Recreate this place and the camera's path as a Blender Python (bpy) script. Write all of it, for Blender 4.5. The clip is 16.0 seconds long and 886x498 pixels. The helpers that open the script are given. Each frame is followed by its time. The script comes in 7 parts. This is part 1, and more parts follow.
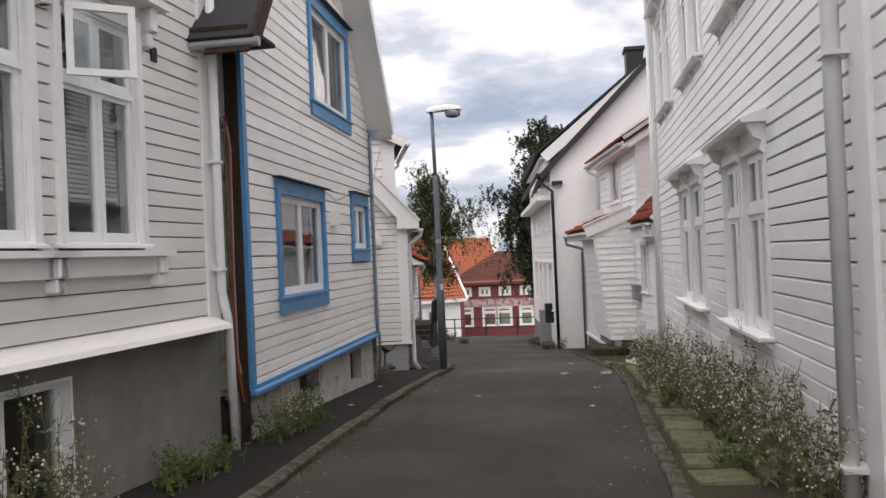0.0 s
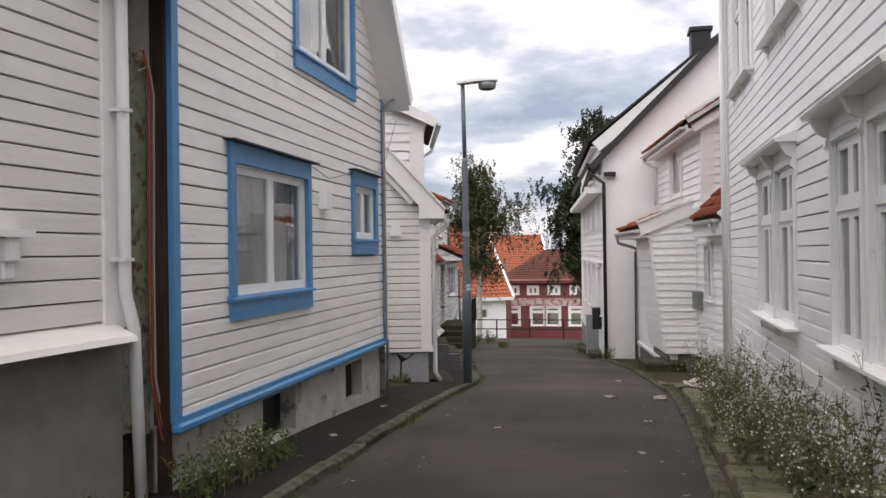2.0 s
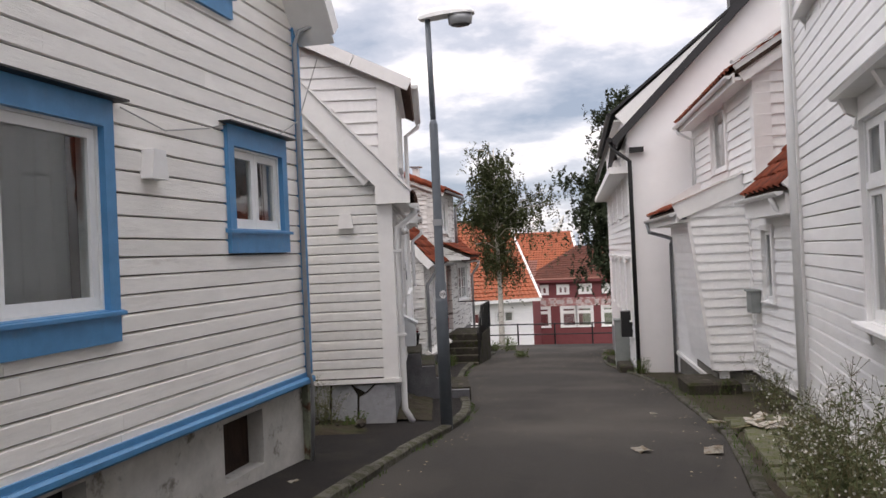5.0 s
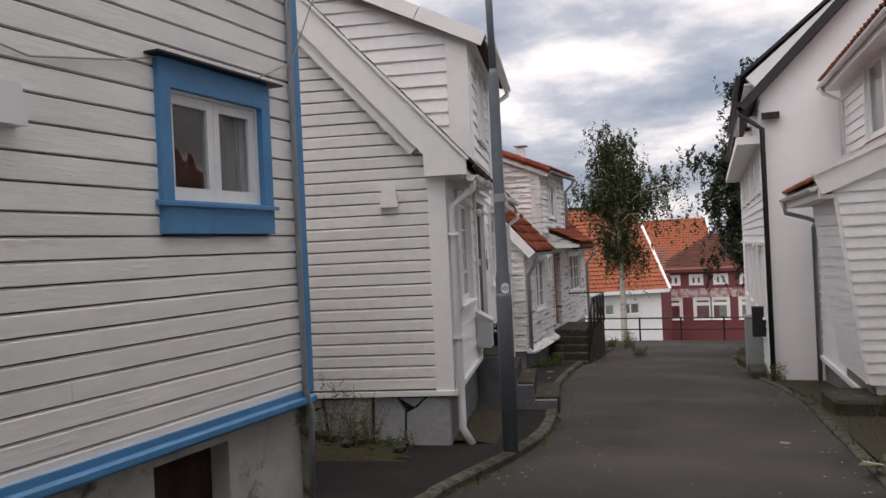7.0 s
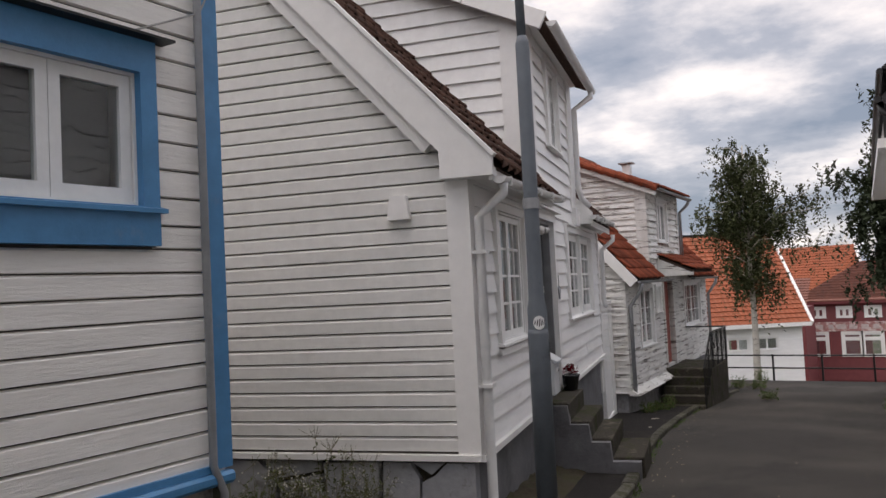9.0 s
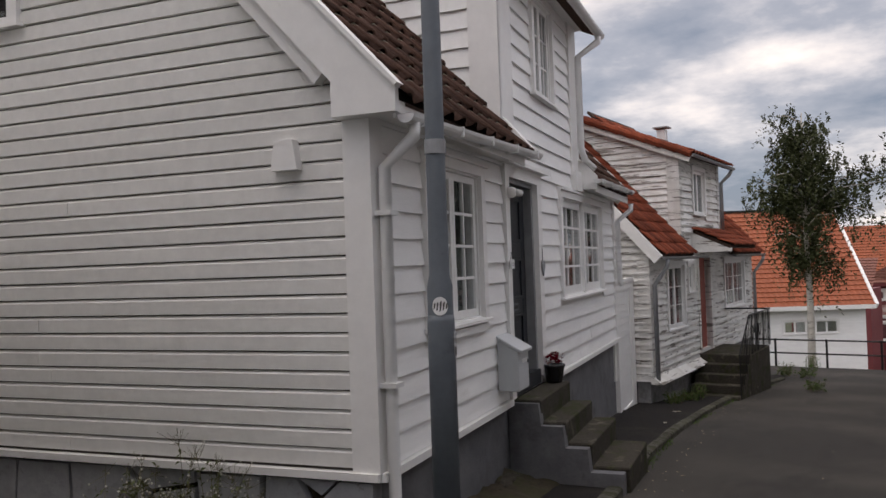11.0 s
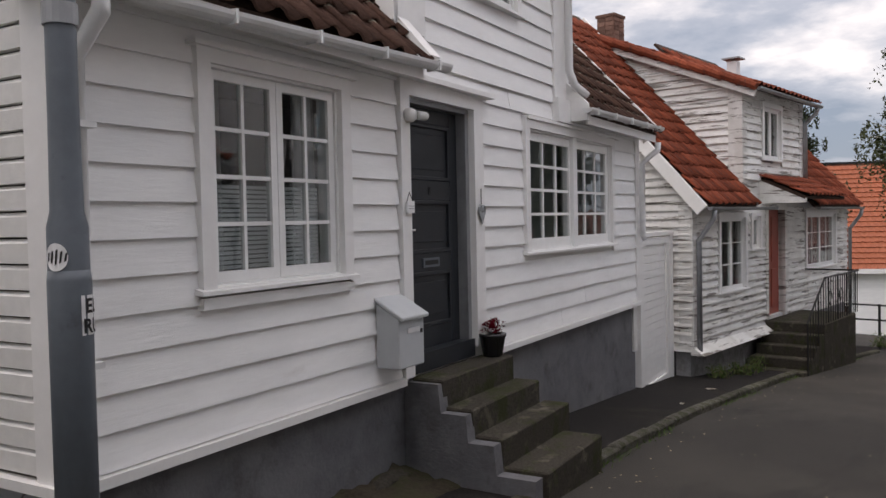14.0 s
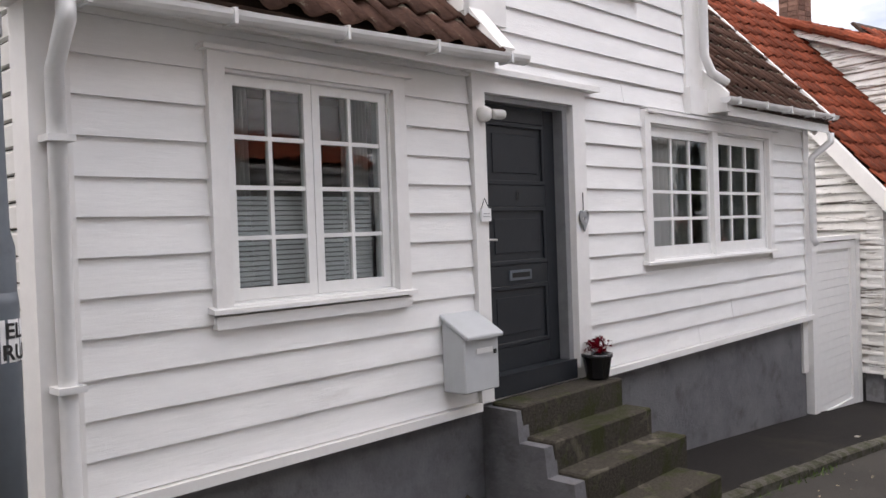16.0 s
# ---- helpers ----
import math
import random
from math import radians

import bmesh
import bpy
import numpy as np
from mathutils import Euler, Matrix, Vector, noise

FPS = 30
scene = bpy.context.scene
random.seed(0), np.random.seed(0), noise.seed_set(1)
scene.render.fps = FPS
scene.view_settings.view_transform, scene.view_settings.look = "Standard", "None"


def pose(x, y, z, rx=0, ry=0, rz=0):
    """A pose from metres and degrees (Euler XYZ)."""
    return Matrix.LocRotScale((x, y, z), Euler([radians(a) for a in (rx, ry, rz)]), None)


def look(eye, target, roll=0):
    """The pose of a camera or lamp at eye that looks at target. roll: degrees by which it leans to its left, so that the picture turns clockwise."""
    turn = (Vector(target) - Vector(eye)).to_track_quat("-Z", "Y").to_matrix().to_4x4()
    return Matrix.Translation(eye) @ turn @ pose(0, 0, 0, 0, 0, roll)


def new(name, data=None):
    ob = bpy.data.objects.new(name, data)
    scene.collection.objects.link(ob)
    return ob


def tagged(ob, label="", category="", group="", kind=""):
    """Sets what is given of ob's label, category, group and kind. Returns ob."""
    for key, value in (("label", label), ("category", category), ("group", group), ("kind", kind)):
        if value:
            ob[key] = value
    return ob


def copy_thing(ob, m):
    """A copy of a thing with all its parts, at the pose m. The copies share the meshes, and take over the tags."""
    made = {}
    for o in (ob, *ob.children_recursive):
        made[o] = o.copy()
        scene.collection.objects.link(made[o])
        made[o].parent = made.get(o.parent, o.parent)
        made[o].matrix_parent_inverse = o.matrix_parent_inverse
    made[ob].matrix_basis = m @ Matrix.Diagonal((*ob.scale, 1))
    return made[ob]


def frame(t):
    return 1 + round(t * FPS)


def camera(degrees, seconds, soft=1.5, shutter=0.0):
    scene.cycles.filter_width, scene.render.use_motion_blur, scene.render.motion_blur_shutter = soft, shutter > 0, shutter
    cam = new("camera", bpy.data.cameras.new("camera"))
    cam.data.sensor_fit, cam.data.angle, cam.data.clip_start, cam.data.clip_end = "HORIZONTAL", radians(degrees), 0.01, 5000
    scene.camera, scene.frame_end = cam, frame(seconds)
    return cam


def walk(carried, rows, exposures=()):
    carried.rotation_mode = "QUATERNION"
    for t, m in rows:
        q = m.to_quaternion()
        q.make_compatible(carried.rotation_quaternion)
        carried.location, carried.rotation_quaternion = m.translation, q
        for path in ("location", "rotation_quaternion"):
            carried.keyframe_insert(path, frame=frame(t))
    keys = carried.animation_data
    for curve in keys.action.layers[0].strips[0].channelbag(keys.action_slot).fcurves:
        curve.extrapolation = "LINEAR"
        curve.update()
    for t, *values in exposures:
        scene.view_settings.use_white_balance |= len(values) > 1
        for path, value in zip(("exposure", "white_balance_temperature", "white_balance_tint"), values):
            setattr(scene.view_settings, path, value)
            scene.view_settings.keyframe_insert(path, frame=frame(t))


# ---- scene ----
cam = camera(56.8, 16.0)
PATH = [
    (0, (0.18, -1.084, 1.503), (-0.081, 0.898, 1.519), -2.5),
    (0.5, (0.156, -0.502, 1.475), (-0.174, 1.471, 1.459), -2.1),
    (1, (0.226, 0.04, 1.468), (-0.149, 2.004, 1.443), -2.1),
    (1.5, (0.295, 0.604, 1.476), (-0.082, 2.568, 1.467), -0.8),
    (2, (0.287, 1.225, 1.479), (-0.1, 3.187, 1.488), -0.8),
    (2.5, (0.332, 1.859, 1.446), (-0.08, 3.816, 1.443), -1.8),
    (3, (0.311, 2.425, 1.428), (-0.061, 4.39, 1.438), -1.4),
    (3.5, (0.351, 3.025, 1.436), (-0.011, 4.992, 1.46), -2.2),
    (3.7, (0.389, 3.298, 1.404), (0.013, 5.262, 1.411), -2.4),
    (5.8, (0.445, 5.872, 1.358), (-0.109, 7.793, 1.396), -3.4),
    (6, (0.506, 6.076, 1.333), (-0.081, 7.987, 1.389), -3.7),
    (6.5, (0.618, 6.623, 1.338), (-0.083, 8.496, 1.38), -3.1),
    (7, (0.587, 7.182, 1.295), (-0.182, 9.028, 1.298), -2.7),
    (7.5, (0.626, 7.685, 1.271), (-0.216, 9.499, 1.295), -3.2),
    (8, (0.644, 8.19, 1.261), (-0.28, 9.963, 1.316), -2.7),
    (8.2, (0.633, 8.411, 1.205), (-0.316, 10.171, 1.268), -2.7),
    (10.3, (0.732, 10.595, 1.176), (-0.425, 12.223, 1.283), -2.5),
    (10.5, (0.757, 10.745, 1.179), (-0.401, 12.374, 1.257), -2.3),
    (11, (0.711, 11.214, 1.119), (-0.457, 12.836, 1.158), -2.0),
    (11.5, (0.722, 11.676, 1.104), (-0.504, 13.256, 1.14), -2.8),
    (12, (0.759, 12.181, 1.08), (-0.511, 13.726, 1.114), -2.1),
    (12.5, (0.815, 12.643, 1.054), (-0.516, 14.136, 1.097), -1.7),
    (13, (1.0, 13.007, 1.032), (-0.409, 14.426, 1.048), -1.3),
    (13.5, (1.114, 13.324, 1.002), (-0.279, 14.758, 0.957), -0.5),
    (14, (1.129, 13.743, 0.993), (-0.264, 15.177, 0.925), -1.2),
    (14.5, (1.202, 14.083, 0.981), (-0.26, 15.444, 0.881), -2.0),
    (15, (1.221, 14.434, 0.988), (-0.328, 15.693, 0.863), -1.3),
    (15.5, (1.172, 14.656, 0.993), (-0.449, 15.824, 0.907), -1.3),
    (16, (1.278, 14.801, 1.001), (-0.422, 15.853, 0.958), -2.0),
]
walk(cam, [(t, look(eye, target, roll)) for t, eye, target, roll in PATH],
     exposures=[(0, 0.48, 7400, 18), (3.5, 0.5, 7400, 18), (6, 0.4, 7400, 18), (7, 0.12, 7400, 18), (8, 0.18, 7400, 18), (10.5, -0.26, 7400, 18), (11, -0.15, 7400, 18), (12.5, 0.14, 7400, 18), (14, 0.14, 7400, 18), (14.5, 0.6, 7400, 18), (15, 0.78, 7400, 18), (16, 0.9, 7400, 18)])

# ---- world, sun, exposure ----
world = bpy.data.worlds.new("sky")
scene.world = world
world.use_nodes = True
wn, wl = world.node_tree.nodes, world.node_tree.links
wn.clear()
SUN_EL, SUN_AZ = 70.0, 195.0
w_out = wn.new("ShaderNodeOutputWorld")
w_bg = wn.new("ShaderNodeBackground")
w_sky = wn.new("ShaderNodeTexSky")
w_sky.sky_type, w_sky.sun_disc = "NISHITA", False
w_sky.sun_elevation, w_sky.sun_rotation = radians(SUN_EL), radians(SUN_AZ)
w_co = wn.new("ShaderNodeTexCoord")
w_sep = wn.new("ShaderNodeSeparateXYZ")
wl.new(w_co.outputs["Generated"], w_sep.inputs[0])
w_up = wn.new("ShaderNodeMath")
w_up.operation = "ADD"
w_up.inputs[1].default_value = 0.22
w_abs = wn.new("ShaderNodeMath")
w_abs.operation = "ABSOLUTE"
wl.new(w_sep.outputs[2], w_abs.inputs[0])
wl.new(w_abs.outputs[0], w_up.inputs[0])
w_div = wn.new("ShaderNodeVectorMath")
w_div.operation = "DIVIDE"
w_comb = wn.new("ShaderNodeCombineXYZ")
for k in range(3):
    wl.new(w_up.outputs[0], w_comb.inputs[k])
wl.new(w_co.outputs["Generated"], w_div.inputs[0])
wl.new(w_comb.outputs[0], w_div.inputs[1])


def w_noise(scale, detail, rough, shift):
    mp = wn.new("ShaderNodeMapping")
    mp.inputs["Location"].default_value = shift
    mp.inputs["Scale"].default_value = (1.0, 1.0, 1.0)
    nz = wn.new("ShaderNodeTexNoise")
    nz.inputs["Scale"].default_value = scale
    nz.inputs["Detail"].default_value = detail
    nz.inputs["Roughness"].default_value = rough
    wl.new(w_div.outputs[0], mp.inputs["Vector"])
    wl.new(mp.outputs["Vector"], nz.inputs["Vector"])
    return nz.outputs["Fac"]


def w_ramp(fac, stops):
    rp = wn.new("ShaderNodeValToRGB")
    while len(rp.color_ramp.elements) < len(stops):
        rp.color_ramp.elements.new(0.5)
    for el, (p, c) in zip(rp.color_ramp.elements, stops):
        el.position, el.color = p, (*c, 1)
    wl.new(fac, rp.inputs[0])
    return rp.outputs[0]


# clouds: grey-blue undersides with bright breaks, over the whole sky
# the layer lies thicker and bluer towards the horizon and thins out higher up
w_thick = wn.new("ShaderNodeMapRange")
w_thick.inputs["From Min"].default_value, w_thick.inputs["From Max"].default_value = 0.05, 0.28
w_thick.inputs["To Min"].default_value, w_thick.inputs["To Max"].default_value = -0.115, 0.012
wl.new(w_abs.outputs[0], w_thick.inputs["Value"])
w_sum = wn.new("ShaderNodeMath")
w_sum.operation = "ADD"
wl.new(w_noise(1.5, 10.0, 0.56, (0.35, 0.2, 0.1)), w_sum.inputs[0])
wl.new(w_thick.outputs[0], w_sum.inputs[1])
w_c1 = w_ramp(w_sum.outputs[0],
              [(0.33, (0.17, 0.225, 0.31)), (0.45, (0.32, 0.37, 0.45)), (0.54, (0.60, 0.63, 0.68)), (0.64, (0.94, 0.935, 0.92))])
w_mix = wn.new("ShaderNodeMixRGB")
w_mix.inputs[0].default_value = 0.9
w_tone = wn.new("ShaderNodeMixRGB")
w_tone.blend_type = "MULTIPLY"
w_tone.inputs[0].default_value = 1.0
w_tone.inputs[2].default_value = (0.12, 0.12, 0.12, 1)
wl.new(w_sky.outputs[0], w_tone.inputs[1])
wl.new(w_tone.outputs[0], w_mix.inputs[1])
wl.new(w_c1, w_mix.inputs[2])
wl.new(w_mix.outputs[0], w_bg.inputs[0])
# the cloud cover is brighter overhead and towards the veiled sun
w_dot = wn.new("ShaderNodeVectorMath")
w_dot.operation = "DOT_PRODUCT"
w_dot.inputs[1].default_value = (0.02, -0.10, 0.995)
wl.new(w_co.outputs["Generated"], w_dot.inputs[0])
w_gain = wn.new("ShaderNodeMapRange")
w_gain.inputs["From Min"].default_value, w_gain.inputs["From Max"].default_value = 0.25, 0.65
w_gain.inputs["To Min"].default_value, w_gain.inputs["To Max"].default_value = 1.45, 3.3
wl.new(w_dot.outputs["Value"], w_gain.inputs["Value"])
wl.new(w_gain.outputs[0], w_bg.inputs[1])
wl.new(w_bg.outputs[0], w_out.inputs[0])

sun = new("sun", bpy.data.lights.new("sun", "SUN"))
sun.data.energy, sun.data.angle, sun.data.color = 0.8, radians(50), (1.0, 0.93, 0.85)
_az = radians(SUN_AZ)
sun.matrix_world = look((0, 0, 0), (-math.sin(_az) * math.cos(radians(SUN_EL)), -math.cos(_az) * math.cos(radians(SUN_EL)), -math.sin(radians(SUN_EL))))


# ---- materials ----
def material(name, base, rough=0.6, metal=0.0, grain=None, tint=None, stain=None, bump=None, rand=0.0, gloss=None):
    """grain: (scale, amount); stain: (scale, colour, low, high); bump: (scale, strength); stretch is along local x."""
    m = bpy.data.materials.new(name)
    m.use_nodes = True
    n, l = m.node_tree.nodes, m.node_tree.links
    b = n["Principled BSDF"]
    b.inputs["Roughness"].default_value, b.inputs["Metallic"].default_value = rough, metal
    b.inputs["Specular IOR Level"].default_value = gloss if gloss is not None else (0.12 if rough >= 0.85 else 0.5)
    tc = n.new("ShaderNodeTexCoord")

    def tex(scale, detail=4.0, rough_=0.6, squash=(1, 1, 1)):
        mp = n.new("ShaderNodeMapping")
        mp.inputs["Scale"].default_value = squash
        t = n.new("ShaderNodeTexNoise")
        t.inputs["Scale"].default_value, t.inputs["Detail"].default_value, t.inputs["Roughness"].default_value = scale, detail, rough_
        l.new(tc.outputs["Object"], mp.inputs["Vector"])
        l.new(mp.outputs["Vector"], t.inputs["Vector"])
        return t.outputs["Fac"]

    col = n.new("ShaderNodeRGB")
    col.outputs[0].default_value = (*base, 1)
    out = col.outputs[0]

    def mixed(fac, other, kind="MIX"):
        nonlocal out
        mx = n.new("ShaderNodeMixRGB")
        mx.blend_type = kind
        l.new(out, mx.inputs[1])
        if isinstance(fac, float):
            mx.inputs[0].default_value = fac
        else:
            l.new(fac, mx.inputs[0])
        if isinstance(other, tuple):
            mx.inputs[2].default_value = (*other, 1)
        else:
            l.new(other, mx.inputs[2])
        out = mx.outputs[0]

    def ramp(fac, lo, hi):
        r = n.new("ShaderNodeMapRange")
        r.inputs["From Min"].default_value, r.inputs["From Max"].default_value = lo, hi
        l.new(fac, r.inputs["Value"])
        return r.outputs[0]

    if grain:
        sc, am, *sq = grain
        f = ramp(tex(sc, 6, 0.65, sq[0] if sq else (1, 1, 1)), 0.25, 0.75)
        hv = n.new("ShaderNodeMapRange")
        hv.inputs["To Min"].default_value, hv.inputs["To Max"].default_value = 1 - am, 1 + am * 0.5
        l.new(f, hv.inputs["Value"])
        mixed(1.0, hv.outputs[0], "MULTIPLY")
    if tint:
        sc, c, lo, hi = tint
        mixed(ramp(tex(sc, 3, 0.5), lo, hi), c)
    if stain:
        sc, c, lo, hi, *sq = stain
        mixed(ramp(tex(sc, 8, 0.7, sq[0] if sq else (1, 1, 1)), lo, hi), c)
    if rand:
        oi = n.new("ShaderNodeObjectInfo")
        hv = n.new("ShaderNodeMapRange")
        hv.inputs["To Min"].default_value, hv.inputs["To Max"].default_value = 1 - rand, 1 + rand
        l.new(oi.outputs["Random"], hv.inputs["Value"])
        mixed(1.0, hv.outputs[0], "MULTIPLY")
    l.new(out, b.inputs["Base Color"])
    if bump:
        sc, st, *sq = bump
        bp = n.new("ShaderNodeBump")
        bp.inputs["Strength"].default_value, bp.inputs["Distance"].default_value = st, 0.01
        l.new(tex(sc, 6, 0.65, sq[0] if sq else (1, 1, 1)), bp.inputs["Height"])
        l.new(bp.outputs[0], b.inputs["Normal"])
    return m


def glass_material(name, tint, gloss):
    m = bpy.data.materials.new(name)
    m.use_nodes = True
    n, l = m.node_tree.nodes, m.node_tree.links
    n.clear()
    o = n.new("ShaderNodeOutputMaterial")
    mx = n.new("ShaderNodeMixShader")
    tr = n.new("ShaderNodeBsdfTransparent")
    tr.inputs[0].default_value = (*tint, 1)
    gl = n.new("ShaderNodeBsdfGlossy")
    gl.inputs["Roughness"].default_value = 0.015
    lw_ = n.new("ShaderNodeLayerWeight")
    lw_.inputs[0].default_value = 0.5
    pw = n.new("ShaderNodeMath")
    pw.operation = "POWER"
    pw.inputs[1].default_value = 3.2
    fr = n.new("ShaderNodeMath")
    fr.operation, fr.use_clamp = "MULTIPLY_ADD", True
    fr.inputs[1].default_value, fr.inputs[2].default_value = 0.75, gloss
    l.new(lw_.outputs["Facing"], pw.inputs[0])
    l.new(pw.outputs[0], fr.inputs[0])
    nz = n.new("ShaderNodeTexNoise")
    nz.inputs["Scale"].default_value = 3.0
    bp = n.new("ShaderNodeBump")
    bp.inputs["Strength"].default_value, bp.inputs["Distance"].default_value = 0.12, 0.02
    tc = n.new("ShaderNodeTexCoord")
    l.new(tc.outputs["Object"], nz.inputs["Vector"])
    l.new(nz.outputs["Fac"], bp.inputs["Height"])
    l.new(bp.outputs[0], gl.inputs["Normal"])
    l.new(fr.outputs[0], mx.inputs[0])
    l.new(tr.outputs[0], mx.inputs[1])
    l.new(gl.outputs[0], mx.inputs[2])
    l.new(mx.outputs[0], o.inputs[0])
    return m


LONG = (0.25, 1, 1)
M_white = material("white_paint", (0.74, 0.73, 0.70), 0.5, grain=(9, 0.10, LONG), stain=(2.2, (0.55, 0.53, 0.49), 0.60, 0.95, (0.35, 1, 1)), bump=(60, 0.25, (0.12, 1, 1)), rand=0.035)
M_white2 = material("white_gloss_paint", (0.83, 0.825, 0.81), 0.42, grain=(7, 0.09, LONG), stain=(4, (0.55, 0.52, 0.47), 0.64, 0.92, (0.25, 1, 1)), bump=(45, 0.3, (0.12, 1, 1)), rand=0.03)
M_cream = material("aged_white_paint", (0.87, 0.84, 0.79), 0.55, grain=(8, 0.12, LONG), stain=(3.4, (0.40, 0.36, 0.30), 0.64, 0.86, (0.22, 1, 1.8)), bump=(50, 0.5, (0.12, 1, 1)), rand=0.05)
# cream made greyer, with the shade of neighbours and overhang put into it
M_cream_shaded = material("greyed_shaded_cream", (0.74, 0.715, 0.67), 0.6, grain=(8, 0.08, LONG), stain=(2.6, (0.50, 0.46, 0.40), 0.60, 0.9, (0.3, 1, 1.6)), bump=(50, 0.4, (0.12, 1, 1)), rand=0.035)
M_peel = material("peeling_white_paint", (0.76, 0.75, 0.72), 0.65, grain=(9, 0.14, LONG), stain=(7, (0.17, 0.15, 0.13), 0.55, 0.59, (0.14, 0.14, 2.0)), tint=(2.4, (0.60, 0.58, 0.54), 0.45, 0.72), bump=(40, 0.25, (0.25, 0.25, 2)), rand=0.07)
# backing seen between boards; gap shadow and dirt both put into its dark colour
M_back = material("gap_shade_dirt_backing", (0.10, 0.09, 0.08), 0.9, grain=(8, 0.3))
M_trim = material("white_trim", (0.80, 0.79, 0.77), 0.45, grain=(7, 0.06), stain=(4, (0.55, 0.53, 0.5), 0.64, 1.0), bump=(40, 0.12))
M_blue = material("blue_paint", (0.060, 0.240, 0.46), 0.45, grain=(8, 0.18), stain=(5, (0.16, 0.25, 0.36), 0.6, 0.9), bump=(50, 0.2))
M_frame = material("window_white", (0.80, 0.80, 0.78), 0.4, grain=(10, 0.07), stain=(8, (0.5, 0.48, 0.44), 0.68, 1.0))
M_glass = glass_material("window_glass", (0.84, 0.87, 0.87), 0.075)
# unlit look of the rooms put into one dark surface colour
M_room_shade = material("room_shade_colour", (0.10, 0.095, 0.09), 0.9, grain=(1.5, 0.3))
M_blind = material("blind_fabric", (0.66, 0.67, 0.67), 0.8, grain=(12, 0.1))
M_curtain = material("curtain_cloth", (0.86, 0.86, 0.84), 0.85, grain=(10, 0.08))
M_curtain_red = material("warm_curtain", (0.42, 0.22, 0.17), 0.85, grain=(10, 0.2))
M_asphalt = material("asphalt", (0.045, 0.042, 0.038), 0.9, gloss=0.2, grain=(160, 0.6), tint=(0.45, (0.064, 0.059, 0.051), 0.42, 0.66), stain=(1.1, (0.022, 0.021, 0.020), 0.54, 0.76, (1, 0.3, 1)), bump=(260, 0.6))
M_asphalt_old = material("old_pavement_asphalt", (0.023, 0.021, 0.020), 0.93, grain=(120, 0.45), stain=(1.4, (0.042, 0.038, 0.029), 0.52, 0.8), bump=(200, 0.7))
M_kerb = material("kerb_granite", (0.105, 0.10, 0.085), 0.85, grain=(60, 0.5), stain=(5, (0.045, 0.046, 0.026), 0.44, 0.56), bump=(60, 0.8), rand=0.25)
M_slab = material("mossy_slab", (0.15, 0.145, 0.11), 0.9, grain=(40, 0.4), stain=(3, (0.09, 0.10, 0.035), 0.42, 0.6), bump=(50, 0.8), rand=0.2)
M_soil = material("soil", (0.055, 0.045, 0.032), 0.95, grain=(30, 0.5), stain=(2.5, (0.046, 0.048, 0.024), 0.48, 0.62), bump=(40, 1.0))
M_ground = material("hillside_ground", (0.09, 0.095, 0.06), 0.95, grain=(2, 0.4), stain=(0.3, (0.13, 0.12, 0.10), 0.45, 0.6))
M_render = material("grey_render", (0.235, 0.225, 0.20), 0.9, grain=(3, 0.22), stain=(2.0, (0.17, 0.16, 0.14), 0.54, 0.8), bump=(40, 0.5))
M_render_lt = material("worn_pale_render", (0.52, 0.50, 0.46), 0.9, grain=(4, 0.25), stain=(3.2, (0.16, 0.14, 0.11), 0.58, 0.68), bump=(25, 0.8))
M_greypaint = material("grey_wall_paint", (0.15, 0.15, 0.158), 0.7, gloss=0.2, grain=(5, 0.28), stain=(3, (0.085, 0.083, 0.08), 0.53, 0.72), tint=(1.2, (0.175, 0.175, 0.18), 0.5, 0.65), bump=(30, 0.7))
M_stone = material("rubble_stone", (0.30, 0.30, 0.31), 0.85, grain=(14, 0.3), stain=(3, (0.14, 0.13, 0.12), 0.5, 0.7), bump=(20, 0.8), rand=0.2)
M_step = material("step_concrete", (0.060, 0.053, 0.043), 0.9, grain=(45, 0.55), stain=(3.5, (0.036, 0.040, 0.017), 0.50, 0.60), tint=(7, (0.16, 0.145, 0.115), 0.57, 0.70), bump=(50, 1.0))
M_tile_dk = material("dark_brown_pantile", (0.092, 0.050, 0.037), 0.85, grain=(20, 0.4), stain=(9, (0.26, 0.235, 0.18), 0.60, 0.68), bump=(50, 0.6), rand=0.35)
M_tile_red = material("red_pantile", (0.235, 0.058, 0.030), 0.85, gloss=0.15, grain=(18, 0.4), stain=(6, (0.07, 0.045, 0.035), 0.54, 0.70), bump=(50, 0.6), rand=0.32)
M_tile_or = material("orange_pantile", (0.29, 0.075, 0.028), 0.75, grain=(3, 0.2), stain=(1.0, (0.35, 0.08, 0.03), 0.55, 0.8))
M_tile_br = material("red_brown_pantile", (0.19, 0.072, 0.05), 0.8, grain=(3, 0.25), stain=(1.0, (0.12, 0.05, 0.04), 0.5, 0.7))
M_maroon = material("maroon_boards", (0.17, 0.033, 0.036), 0.6, grain=(3, 0.2), stain=(1.2, (0.16, 0.03, 0.035), 0.5, 0.8))
M_plaster = material("white_plaster", (0.84, 0.82, 0.81), 0.8, grain=(2, 0.05), stain=(1.0, (0.66, 0.63, 0.62), 0.62, 0.95), bump=(30, 0.2))
M_black = material("black_metal", (0.018, 0.018, 0.018), 0.5, metal=0.4, grain=(20, 0.3))
M_roofedge = material("dark_roofing", (0.028, 0.028, 0.03), 0.8, grain=(20, 0.3))
